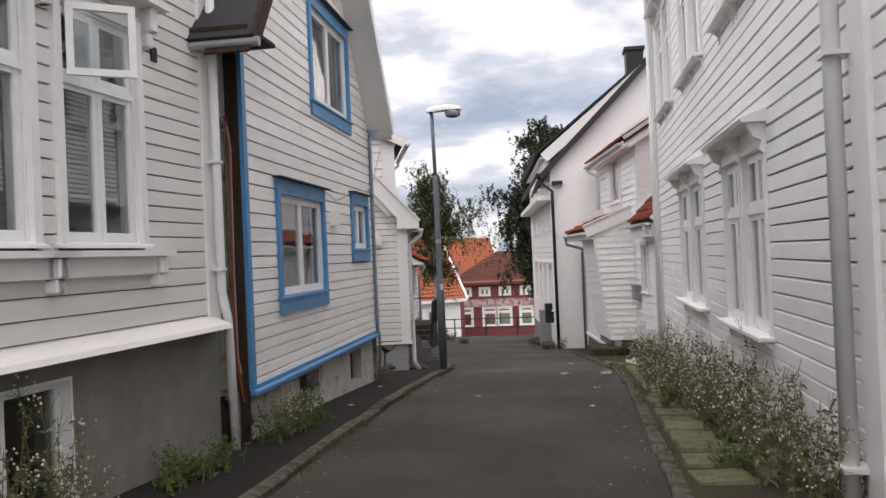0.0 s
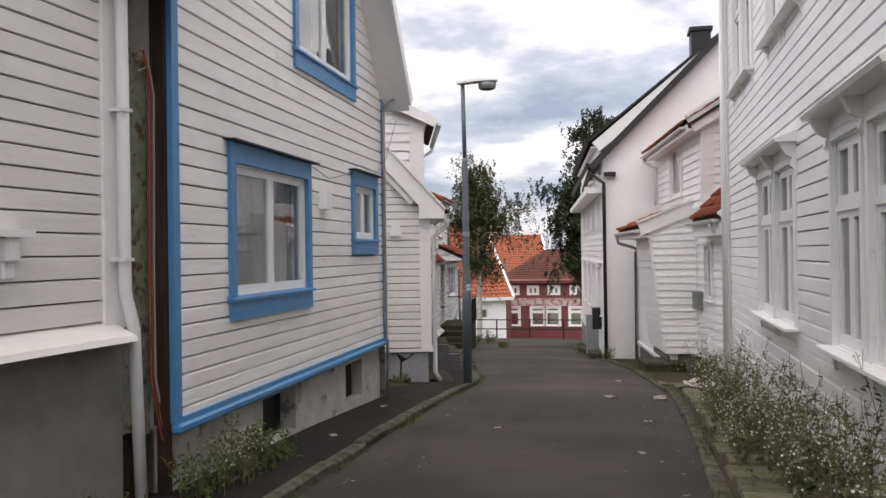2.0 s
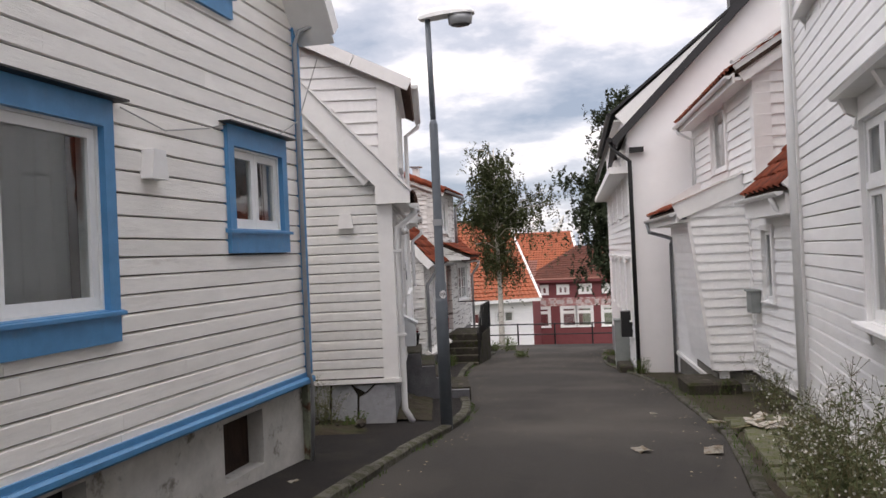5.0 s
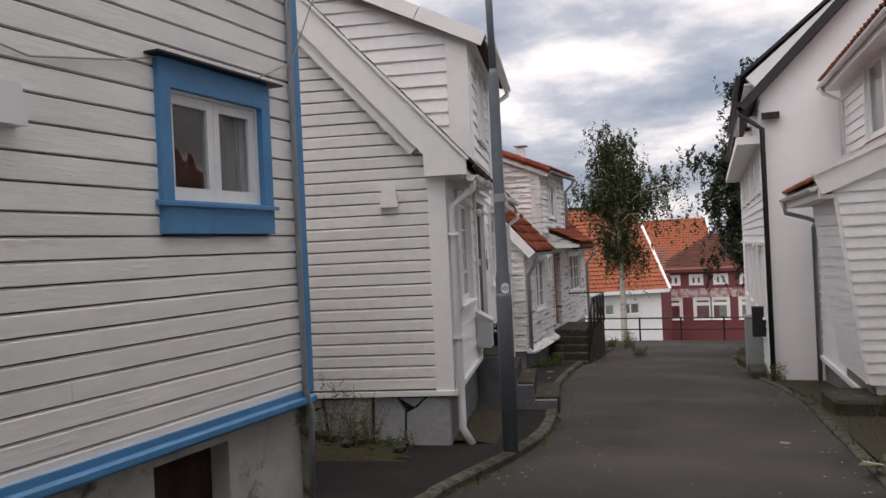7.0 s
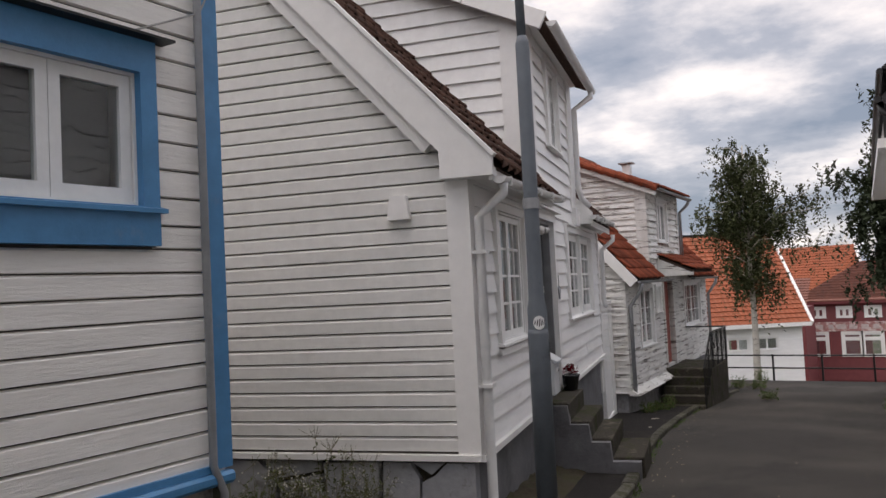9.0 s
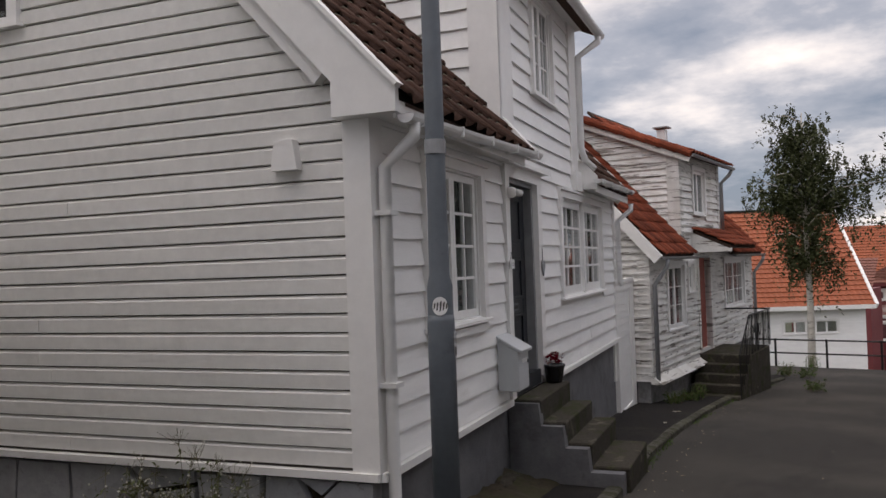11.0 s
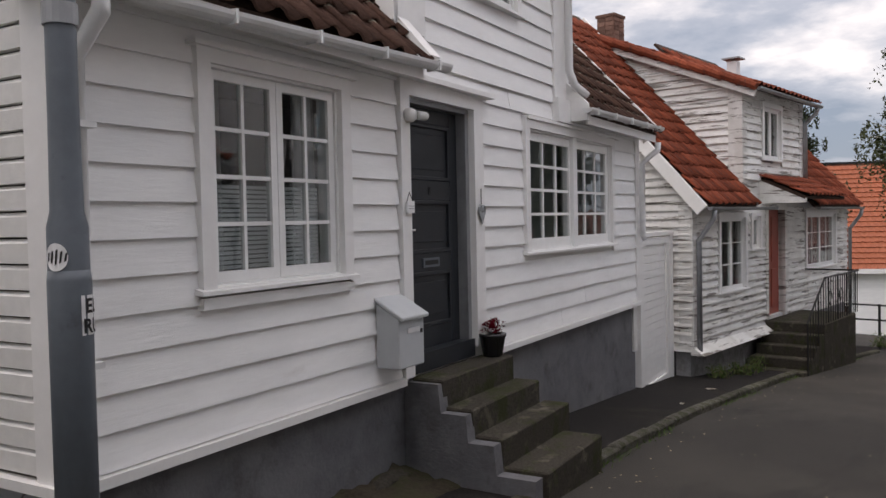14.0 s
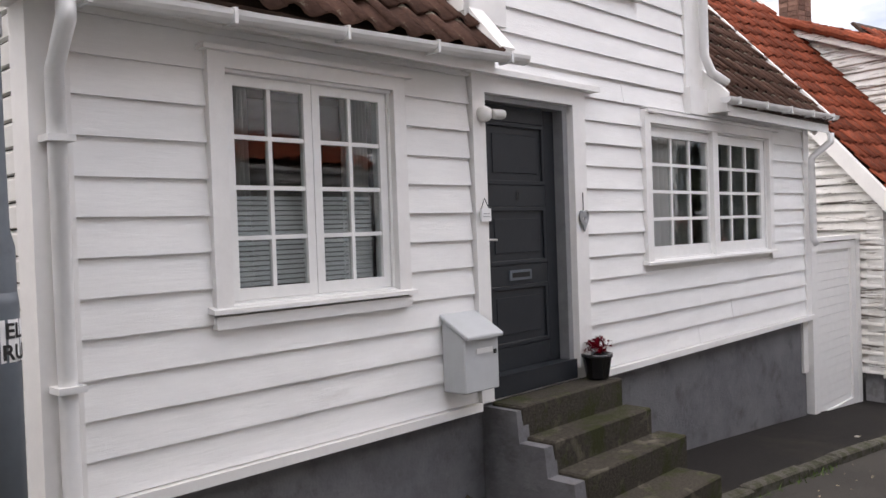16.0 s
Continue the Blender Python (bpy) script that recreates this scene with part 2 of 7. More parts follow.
M_wood = material("dark_weathered_wood", (0.060, 0.038, 0.029), 0.85, grain=(12, 0.5, (1, 1, 0.1)), stain=(3, (0.028, 0.021, 0.018), 0.5, 0.7), bump=(30, 0.8))
M_moss_wood = material("green_flaking_board", (0.22, 0.23, 0.17), 0.9, grain=(8, 0.4), stain=(9, (0.10, 0.06, 0.04), 0.52, 0.6), bump=(30, 0.8))
M_pole = material("grey_pole_paint", (0.115, 0.135, 0.155), 0.55, grain=(10, 0.15), stain=(6, (0.06, 0.07, 0.08), 0.6, 0.8))
M_palestone = material("pale_painted_stone", (0.37, 0.375, 0.39), 0.85, grain=(9, 0.2), stain=(5, (0.22, 0.21, 0.20), 0.58, 0.7), bump=(20, 0.8), rand=0.12)
M_zinc = material("pale_painted_metal", (0.70, 0.70, 0.69), 0.4, grain=(6, 0.08), stain=(5, (0.45, 0.44, 0.42), 0.66, 0.95))
M_greyzinc = material("grey_zinc", (0.33, 0.34, 0.35), 0.45, metal=0.5, grain=(8, 0.2))
M_door = material("charcoal_door_paint", (0.019, 0.022, 0.026), 0.42, gloss=0.3, grain=(8, 0.15), bump=(60, 0.1, (1, 1, 0.15)))
M_reddoor = material("red_door_paint", (0.33, 0.07, 0.045), 0.5, grain=(8, 0.2))
M_metal = material("brushed_steel", (0.55, 0.55, 0.54), 0.35, metal=0.9)
M_mailbox = material("grey_mailbox_enamel", (0.48, 0.50, 0.51), 0.4, grain=(12, 0.05), stain=(6, (0.35, 0.36, 0.36), 0.65, 0.95))
M_sticker = material("sticker_paper", (0.78, 0.78, 0.78), 0.6)
M_ink = material("black_ink", (0.012, 0.012, 0.012), 0.6)
M_pot = material("black_glazed_pot", (0.016, 0.016, 0.018), 0.2)
M_redflower = material("dark_red_petal", (0.13, 0.004, 0.010), 0.9, gloss=0.0, grain=(30, 0.5))
M_leaf = material("weed_leaf", (0.135, 0.155, 0.075), 0.75, gloss=0.2, grain=(15, 0.5))
M_leaf2 = material("fresh_weed_leaf", (0.075, 0.125, 0.030), 0.75, gloss=0.2, grain=(15, 0.4))
M_stalk = material("dry_stalk", (0.17, 0.155, 0.085), 0.85, grain=(15, 0.4))
M_flower = material("pale_seed_head", (0.66, 0.65, 0.60), 0.8, grain=(15, 0.3))
M_birchleaf = material("birch_leaf", (0.055, 0.065, 0.026), 0.7, gloss=0.2, grain=(0.9, 0.5))
M_darkleaf = material("dark_tree_leaf", (0.035, 0.048, 0.024), 0.7, gloss=0.2, grain=(0.9, 0.5))
M_birch = material("birch_bark", (0.52, 0.49, 0.44), 0.85, grain=(6, 0.3), stain=(4, (0.05, 0.045, 0.04), 0.58, 0.64, (1, 1, 4)))
M_bark = material("dark_bark", (0.07, 0.055, 0.045), 0.9, grain=(8, 0.4))
M_elbox = material("grey_green_cabinet", (0.24, 0.26, 0.25), 0.55, grain=(6, 0.15))
M_paper = material("litter_paper", (0.46, 0.43, 0.37), 0.85, grain=(20, 0.3), stain=(9, (0.22, 0.17, 0.11), 0.5, 0.62))
M_cable = material("red_cable", (0.25, 0.06, 0.035), 0.6)
M_graycable = material("grey_cable", (0.35, 0.34, 0.32), 0.6)
M_brick = material("chimney_brick", (0.19, 0.11, 0.085), 0.9, grain=(18, 0.4), bump=(30, 0.8), rand=0.3)
M_lamp = material("lamp_lens", (0.06, 0.06, 0.06), 0.25)
M_lampglass = material("frosted_lamp_glass", (0.6, 0.6, 0.58), 0.25)


# ---- mesh helpers ----
def part(name, bm, mat, parent, label="", smooth=False):
    me = bpy.data.meshes.new(name)
    bm.normal_update()
    bm.to_mesh(me)
    bm.free()
    me.materials.append(mat)
    if smooth:
        me.polygons.foreach_set("use_smooth", [True] * len(me.polygons))
    ob = new(name, me)
    if parent is not None:
        ob.parent = parent
    if label:
        ob["label"] = label
    return ob


def thing(name, m, label, category, group="", kind=""):
    ob = new(name)
    ob.matrix_world = m
    return tagged(ob, label, category, group, kind)


def quadbox(bm, c):
    """A box from its eight corners: bottom four, then top four, each anticlockwise."""
    v = [bm.verts.new(p) for p in c]
    for f in ((3, 2, 1, 0), (4, 5, 6, 7), (0, 1, 5, 4), (1, 2, 6, 5), (2, 3, 7, 6), (3, 0, 4, 7)):
        bm.faces.new([v[i] for i in f])
    return v


def box(bm, x0, x1, y0, y1, z0, z1, m=None):
    c = [(x0, y0, z0), (x1, y0, z0), (x1, y1, z0), (x0, y1, z0), (x0, y0, z1), (x1, y0, z1), (x1, y1, z1), (x0, y1, z1)]
    if m is not None:
        c = [m @ Vector(p) for p in c]
    quadbox(bm, c)
    return bm


def boxes(*rows, m=None):
    bm = bmesh.new()
    for r in rows:
        box(bm, *r, m=m)
    return bm


def bevelled(bm, w=0.006):
    bmesh.ops.bevel(bm, geom=list(bm.edges), offset=w, segments=1, affect="EDGES", profile=0.5)
    return bm


def tube(pts, r, n=8, r_end=None, bm=None):
    """A pipe along points."""
    bm = bm or bmesh.new()
    pts = [Vector(p) for p in pts]
    rings = []
    for i, p in enumerate(pts):
        d = (pts[min(i + 1, len(pts) - 1)] - pts[max(i - 1, 0)]).normalized()
        a = d.orthogonal().normalized() if i == 0 else (rings[-1][1] - d * rings[-1][1].dot(d)).normalized()
        b = d.cross(a)
        rr = r if r_end is None else r + (r_end - r) * i / (len(pts) - 1)
        rings.append(([bm.verts.new(p + (a * math.cos(t) + b * math.sin(t)) * rr) for t in [2 * math.pi * k / n for k in range(n)]], a))
    for (q, _), (s, _) in zip(rings, rings[1:]):
        for k in range(n):
            bm.faces.new((q[k], q[(k + 1) % n], s[(k + 1) % n], s[k]))
    bm.faces.new(rings[0][0][::-1])
    bm.faces.new(rings[-1][0])
    return bm


def lathe(profile, n=16, m=None):
    """A turned shape from (radius, height) rows."""
    bm = bmesh.new()
    rings = []
    for r, z in profile:
        ring = []
        for k in range(n):
            p = Vector((r * math.cos(2 * math.pi * k / n), r * math.sin(2 * math.pi * k / n), z))
            ring.append(bm.verts.new(m @ p if m is not None else p))
        rings.append(ring)
    for q, s in zip(rings, rings[1:]):
        for k in range(n):
            bm.faces.new((q[k], q[(k + 1) % n], s[(k + 1) % n], s[k]))
    bm.faces.new(rings[0][::-1])
    bm.faces.new(rings[-1])
    return bm


def prism(poly, y0, y1, m=None):
    """An upright outline of (x, z), convex or not, extruded from y0 to y1."""
    bm = bmesh.new()
    f = [bm.verts.new((x, y0, z)) for x, z in poly]
    b = [bm.verts.new((x, y1, z)) for x, z in poly]
    k = len(poly)
    bm.faces.new(f)
    bm.faces.new(b[::-1])
    for i in range(k):
        bm.faces.new((f[i], b[i], b[(i + 1) % k], f[(i + 1) % k]))
    bmesh.ops.recalc_face_normals(bm, faces=bm.faces)
    if m is not None:
        bmesh.ops.transform(bm, matrix=m, verts=bm.verts)
    return bm


def wall_frame(x, y, heading):
    """Local x runs along the wall to the right as seen from outside, y inward, z up. heading: degrees from +x to local x."""
    return pose(x, y, 0, 0, 0, heading)


def at_z(poly, z):
    """The stretch of a convex outline of (x, z) at a height."""
    xs = []
    for (xa, za), (xb, zb) in zip(poly, poly[1:] + poly[:1]):
        if za != zb and min(za, zb) - 1e-9 <= z <= max(za, zb) + 1e-9:
            xs.append(xa + (xb - xa) * (z - za) / (zb - za))
    return (min(xs), max(xs)) if xs else None


def solid_wall(parent, name, poly, holes, mat, depth=0.15, m=None, label="", y0=0.0):
    """A wall of real thickness with openings through it, from upright strips. poly is a convex outline of (x, z)."""
    bm = bmesh.new()
    cuts = sorted({round(p[0], 4) for p in poly} | {round(h[k], 4) for h in holes for k in (0, 1)})
    lo, hi = min(p[0] for p in poly), max(p[0] for p in poly)
    flip = [(z, x) for x, z in poly]
    for a, b in zip(cuts, cuts[1:]):
        if b - a < 1e-3 or a < lo - 1e-6 or b > hi + 1e-6:
            continue
        e = 1e-5
        ra, rb = at_z(flip, a + e), at_z(flip, b - e)
        if not ra or not rb:
            continue
        spans = [h for h in sorted(holes, key=lambda h: h[2]) if h[0] < b - 1e-4 and h[1] > a + 1e-4]
        lows = [(ra[0], rb[0])] + [(h[3], h[3]) for h in spans]
        tops = [(h[2], h[2]) for h in spans] + [(ra[1], rb[1])]
        for (la, lb), (ta, tb) in zip(lows, tops):
            if ta - la < 1e-3 and tb - lb < 1e-3:
                continue
            c = [(a, y0, la), (b, y0, lb), (b, y0 + depth, lb), (a, y0 + depth, la), (a, y0, ta), (b, y0, tb), (b, y0 + depth, tb), (a, y0 + depth, ta)]
            quadbox(bm, [m @ Vector(p) for p in c] if m is not None else c)
    bmesh.ops.remove_doubles(bm, verts=bm.verts, dist=1e-5)
    return part(name, bm, mat, parent, label)


def clad(wall, poly, holes, mat, pitch, m=None, lap=True, start=None, thick=0.036, seed=0, groove=0.022):
    """Horizontal boards on a wall, each a piece of its own. lap: lapped boards; else flat ones with a rounded groove."""
    rnd = random.Random(seed)
    zs = [p[1] for p in poly]
    z = min(zs) if start is None else start
    top = max(zs)
    while z < top - 0.02:
        z1 = min(z + (pitch(z) if callable(pitch) else pitch), top)
        a, b = at_z(poly, max(z, min(zs)) + 1e-4), at_z(poly, z1 - 1e-4)
        if a and b:
            mid = (z + z1) / 2
            cuts = sorted((h[0], h[1]) for h in holes if h[2] < mid < h[3])
            segs, left_a, left_b = [], a[0], b[0]
            for c0, c1 in cuts:
                segs.append((left_a, left_b, c0, c0))
                left_a = left_b = c1
            segs.append((left_a, left_b, a[1], b[1]))
            pieces = []
            for sa, sb, ea, eb in segs:
                if ea - sa > 4.2:
                    j = sa + (ea - sa) * rnd.uniform(0.3, 0.7)
                    pieces += [(sa, sb, j - 0.0015, j - 0.0015), (j + 0.0015, j + 0.0015, ea, eb)]
                else:
                    pieces.append((sa, sb, ea, eb))
            for sa, sb, ea, eb in pieces:
                if ea - sa < 0.03 or eb - sb < 0.01:
                    continue
                bm = bmesh.new()
                w = rnd.uniform(-0.002, 0.002)
                if lap:
                    prof = [(-0.004, z + 0.004), (-thick * 0.5, z - 0.002), (-thick * 0.55, z - 0.012), (-thick - w, z - 0.012), (-thick - w + 0.002, z + 0.004), (-0.010 - w, z1 - 0.001), (-0.004, z1 - 0.001)]
                else:
                    prof = [(-0.002, z), (-0.004, z + 0.002), (-thick - w, z + 0.004), (-thick - w, z1 - groove), (-0.010, z1 - groove * 0.35), (-0.003, z1 - 0.006)]
                L, R = [], []
                for y, zz in prof:
                    k = min(max((zz - z) / (z1 - z), 0), 1)
                    p, q = (sa + (sb - sa) * k, y, zz), (ea + (eb - ea) * k, y, zz)
                    L.append(bm.verts.new(m @ Vector(p) if m is not None else p))
                    R.append(bm.verts.new(m @ Vector(q) if m is not None else q))
                kk = len(prof)
                bm.faces.new(L)
                bm.faces.new(R[::-1])
                for i in range(kk):
                    bm.faces.new((L[i], R[i], R[(i + 1) % kk], L[(i + 1) % kk]))
                bmesh.ops.recalc_face_normals(bm, faces=bm.faces)
                part("board", bm, mat, wall)
        z = z1


def ring(outer, inner, y0, y1, m=None):
    """An upright frame between two rectangles (x0, x1, z0, z1), y0 to y1 deep."""
    bm = bmesh.new()
    loops = []
    for (a, b, c, d), y in ((outer, y0), (inner, y0), (inner, y1), (outer, y1)):
        pts = [(a, y, c), (b, y, c), (b, y, d), (a, y, d)]
        loops.append([bm.verts.new(m @ Vector(p) if m is not None else p) for p in pts])
    for i in range(4):
        p, q = loops[i], loops[(i + 1) % 4]
        for k in range(4):
            bm.faces.new((p[k], p[(k + 1) % 4], q[(k + 1) % 4], q[k]))
    bmesh.ops.recalc_face_normals(bm, faces=bm.faces)
    return bm


def window(parent, x0, x1, z0, z1, sashes=2, cols=1, rows=1, casing=0.09, proud=0.035, m=None, trim=None, frame_mat=None,
           transom=0.0, sill=True, sill_mat=None, head=0.0, recess=0.03, label="", sw=0.05, apron=0.0, bar=0.018):
    """A casement window in an opening: casing boards round it, sashes with glazing bars, panes and a sill."""
    trim = trim or M_trim
    fm = frame_mat or M_frame
    win = part("window", ring((x0 - casing, x1 + casing, z0 - max(apron, 0.01), z1 + casing + head), (x0, x1, z0, z1), -proud - 0.03, 0.02, m), trim, parent, label)
    part("lining", ring((x0, x1, z0, z1), (x0 + 0.018, x1 - 0.018, z0 + 0.018, z1 - 0.018), -0.02, 0.13, m), fm, win)
    if sill:
        bm = bmesh.new()
        sx = casing + 0.03
        c = [(x0 - sx, -proud - 0.055, z0 - 0.035), (x1 + sx, -proud - 0.055, z0 - 0.035), (x1 + sx, 0.0, z0 - 0.03), (x0 - sx, 0.0, z0 - 0.03),
             (x0 - sx, -proud - 0.055, z0 - 0.012), (x1 + sx, -proud - 0.055, z0 - 0.012), (x1 + sx, 0.0, z0 + 0.012), (x0 - sx, 0.0, z0 + 0.012)]
        quadbox(bm, [m @ Vector(p) for p in c] if m is not None else c)
        part("sill", bm, sill_mat or M_trim, win)
    y = recess - 0.01
    a0, a1, b0, b1 = x0 + 0.02, x1 - 0.02, z0 + 0.02, z1 - 0.02
    wsash = (a1 - a0) / sashes
    bands = [(b0, b1)] if not transom else [(b0, transom - 0.012), (transom + 0.012, b1)]
    if transom:
        part("transom", boxes((a0, a1, y - 0.045, y + 0.06, transom - 0.03, transom + 0.03), m=m), fm, win)
    for i in range(sashes):
        s0, s1 = a0 + i * wsash + 0.002, a0 + (i + 1) * wsash - 0.002
        for bi, (c0, c1) in enumerate(bands):
            part("sash", ring((s0, s1, c0, c1), (s0 + sw, s1 - sw, c0 + sw * 1.15, c1 - sw), y - 0.025, y + 0.02, m), fm, win)
            g0, g1, h0, h1 = s0 + sw, s1 - sw, c0 + sw * 1.15, c1 - sw
            rws = rows if bi == 0 else max(1, rows // 2)
            bars = [(g0 + (g1 - g0) * k / cols - bar / 2, g0 + (g1 - g0) * k / cols + bar / 2, y - 0.018, y + 0.014, h0, h1) for k in range(1, cols)]
            bars += [(g0, g1, y - 0.016, y + 0.012, h0 + (h1 - h0) * k / rws - bar / 2, h0 + (h1 - h0) * k / rws + bar / 2) for k in range(1, rws)]
            for br in bars:
                part("glazing_bar", boxes(br, m=m), fm, win)
            for c in range(cols):
                for r in range(rws):
                    pa, pb = g0 + (g1 - g0) * c / cols, g0 + (g1 - g0) * (c + 1) / cols
                    qa, qb = h0 + (h1 - h0) * r / rws, h0 + (h1 - h0) * (r + 1) / rws
                    pane = part("pane", boxes((pa, pb, y - 0.004, y, qa, qb), m=m), M_glass, win)
                    pane.visible_shadow = False
    return win


def gutter(x0, x1, y, z, r=0.06, m=None):
    """An open half-round gutter along local x."""
    bm = bmesh.new()
    n = 8
    prof = [(y + math.cos(math.pi + math.pi * k / n) * r, z + math.sin(math.pi + math.pi * k / n) * r) for k in range(n + 1)]
    prof += [(y + math.cos(2 * math.pi - math.pi * k / n) * (r - 0.008), z + math.sin(2 * math.pi - math.pi * k / n) * (r - 0.008)) for k in range(n + 1)]
    A = [bm.verts.new((x0, a, b)) for a, b in prof]
    B = [bm.verts.new((x1, a, b)) for a, b in prof]
    k = len(prof)
    for i in range(k):
        bm.faces.new((A[i], B[i], B[(i + 1) % k], A[(i + 1) % k]))
    bm.faces.new(A[:n + 1][::-1])
    bm.faces.new(B[:n + 1])
    bmesh.ops.recalc_face_normals(bm, faces=bm.faces)
    if m is not None:
        bmesh.ops.transform(bm, matrix=m, verts=bm.verts)
    return bm


def pantile(w=0.24, l=0.36):
    """One S-shaped roof tile, lying in its slope: x across, y up the slope, z out."""
    bm = bmesh.new()
    n = 6
    rows_t = []
    for y, lift in ((0.0, 0.040), (l, 0.0)):
        top = [bm.verts.new((-w * 0.54 + w * 1.08 * k / n, y, lift + 0.028 * math.sin(2 * math.pi * k / n + 0.5) + 0.03)) for k in range(n + 1)]
        bot = [bm.verts.new((-w * 0.54 + w * 1.08 * k / n, y, lift + 0.028 * math.sin(2 * math.pi * k / n + 0.5) + 0.012)) for k in range(n + 1)]
        rows_t.append((top, bot))
    (t0, b0), (t1, b1) = rows_t
    for k in range(n):
        bm.faces.new((t0[k], t0[k + 1], t1[k + 1], t1[k]))
        bm.faces.new((b0[k], b0[k + 1], t0[k + 1], t0[k]))
    bm.faces.new((b0[0], t0[0], t1[0], b1[0]))
    bm.faces.new((t0[n], b0[n], b1[n], t1[n]))
    me = bpy.data.meshes.new("tile")
    bm.normal_update()
    bm.to_mesh(me)
    bm.free()
    me.polygons.foreach_set("use_smooth", [True] * len(me.polygons))
    return me


def tiled(roof, tile_mesh, origin, along, up, width, length, inside=None, w=0.24, l=0.30, seed=1):
    """Tiles as pieces on a slope. origin: the eave's first corner; along and up: unit vectors in the house's frame."""
    rnd = random.Random(seed)
    along, up = Vector(along).normalized(), Vector(up).normalized()
    nrm = along.cross(up)
    cols, rows_n = int(width / w), int(length / l)
    ws = width / max(cols, 1)
    for r in range(rows_n):
        for c in range(cols):
            p = Vector(origin) + along * (ws * (c + 0.5)) + up * (l * r)
            if inside and not inside(ws * (c + 0.5), l * (r + 0.5)):
                continue
            ob = new("tile", tile_mesh)
            ob.parent = roof
            rot = Matrix((along, up, nrm)).transposed().to_4x4()
            ob.matrix_basis = Matrix.Translation(p + nrm * rnd.uniform(-0.004, 0.006)) @ rot @ pose(0, 0, 0, rnd.uniform(-0.8, 0.8), rnd.uniform(-1, 1), rnd.uniform(-1.2, 1.2))


def slope_slab(pts, thick):
    """A roof slab over four corners (anticlockwise from above), thickened downwards."""
    a, b, c, d = [Vector(p) for p in pts]
    nrm = (b - a).cross(d - a).normalized()
    bm = bmesh.new()
    quadbox(bm, [p - nrm * thick for p in (a, b, c, d)] + [a, b, c, d])
    return bm


# ---- ground, road, pavements ----
G_Y = (-60, -30, -1, 3, 6, 9.8, 13.4, 15.4, 22.9, 26.8, 34, 40, 44, 60, 100)
G_Z = (1.6, 0.6, -0.14, -0.2, -0.29, -0.46, -0.69, -0.85, -1.42, -1.76, -2.25, -2.62, -3.6, -7.2, -9.0)
LK_Y = (-14, 5, 12.5, 15.4, 17, 18.5, 20, 22, 24.7, 27, 30, 34.5)
LK_X = (-2.1, -2.04, -2.04, -1.98, -2.15, -2.55, -2.95, -3.4, -3.92, -4.3, -4.6, -4.85)
RK_Y = (-14, 4, 11, 14.7, 18.5, 20.5, 23, 26, 28, 31, 36)
RK_X = (0.9, 0.95, 1.22, 1.28, 0.95, 0.8, 0.35, -0.2, -0.6, -0.85, -1.0)


def gz(y):
    return float(np.interp(y, G_Y, G_Z))


def left_kerb(y):
    return float(np.interp(y, LK_Y, LK_X))


def right_kerb(y):
    return float(np.interp(y, RK_Y, RK_X))


def sheet(name, mat, ys, x_of, cols, lift, label, category, crown=0.0):
    bm = bmesh.new()
    rows_s = []
    for y in ys:
        a, b = x_of(y)
        row = []
        for k in range(cols + 1):
            f = k / cols
            row.append(bm.verts.new((a + (b - a) * f, y, gz(y) + lift + crown * (1 - (2 * f - 1) ** 2) + noise.noise((a + (b - a) * f, y, 3)) * 0.008)))
        rows_s.append(row)
    for p, q in zip(rows_s, rows_s[1:]):
        for k in range(cols):
            bm.faces.new((p[k], p[k + 1], q[k + 1], q[k]))
    ob = part(name, bm, mat, None, smooth=True)
    return tagged(ob, label, category, kind="structure")


Y_STREET = [-14 + 0.5 * k for k in range(99)]
sheet("road", M_asphalt, Y_STREET + [36, 37, 38, 39.3], lambda y: (left_kerb(y) - 0.02, right_kerb(y) + 0.02) if y < 34.6 else (-9.5, 4.0), 10, 0.0,
      "worn dark grey asphalt lane sloping downhill", "road", 0.03)
sheet("pavement", M_asphalt_old, Y_STREET, lambda y: (-11.0, left_kerb(y) - 0.09), 12, 0.065, "narrow dark asphalt pavement beside the houses", "pavement")
sheet("verge", M_soil, Y_STREET, lambda y: (right_kerb(y) + 0.09, right_kerb(y) + 6.5), 10, 0.045, "mossy soil strip with weeds along the house wall", "ground")

bm = bmesh.new()
gx = [-2500, -600, -150, -60, -30, -12, -6, 0, 6, 12, 30, 60, 150, 600, 2500]
gy = [-2500, -400, -60, -30, -14, -1, 6, 13, 20, 27, 34, 39.6, 44, 50, 60, 80, 100, 200, 600, 2500]
grid = [[bm.verts.new((x, y, gz(y) - 0.09 if abs(x) < 61 else gz(y) - 0.5)) for x in gx] for y in gy]
for p, q in zip(grid, grid[1:]):
    for k in range(len(gx) - 1):
        bm.faces.new((p[k], p[k + 1], q[k + 1], q[k]))
tagged(part("ground", bm, M_ground, None), "grassy and stony hillside ground falling to the harbour", "ground", kind="structure")

# kerb stones, each a piece
kerb_root_l = thing("kerb", pose(0, 0, 0), "row of weathered mossy granite kerb stones", "kerb", kind="structure")
kerb_root_r = thing("kerb", pose(0, 0, 0), "low mossy kerb stones at the planted strip", "kerb", kind="structure")
rk = random.Random(5)


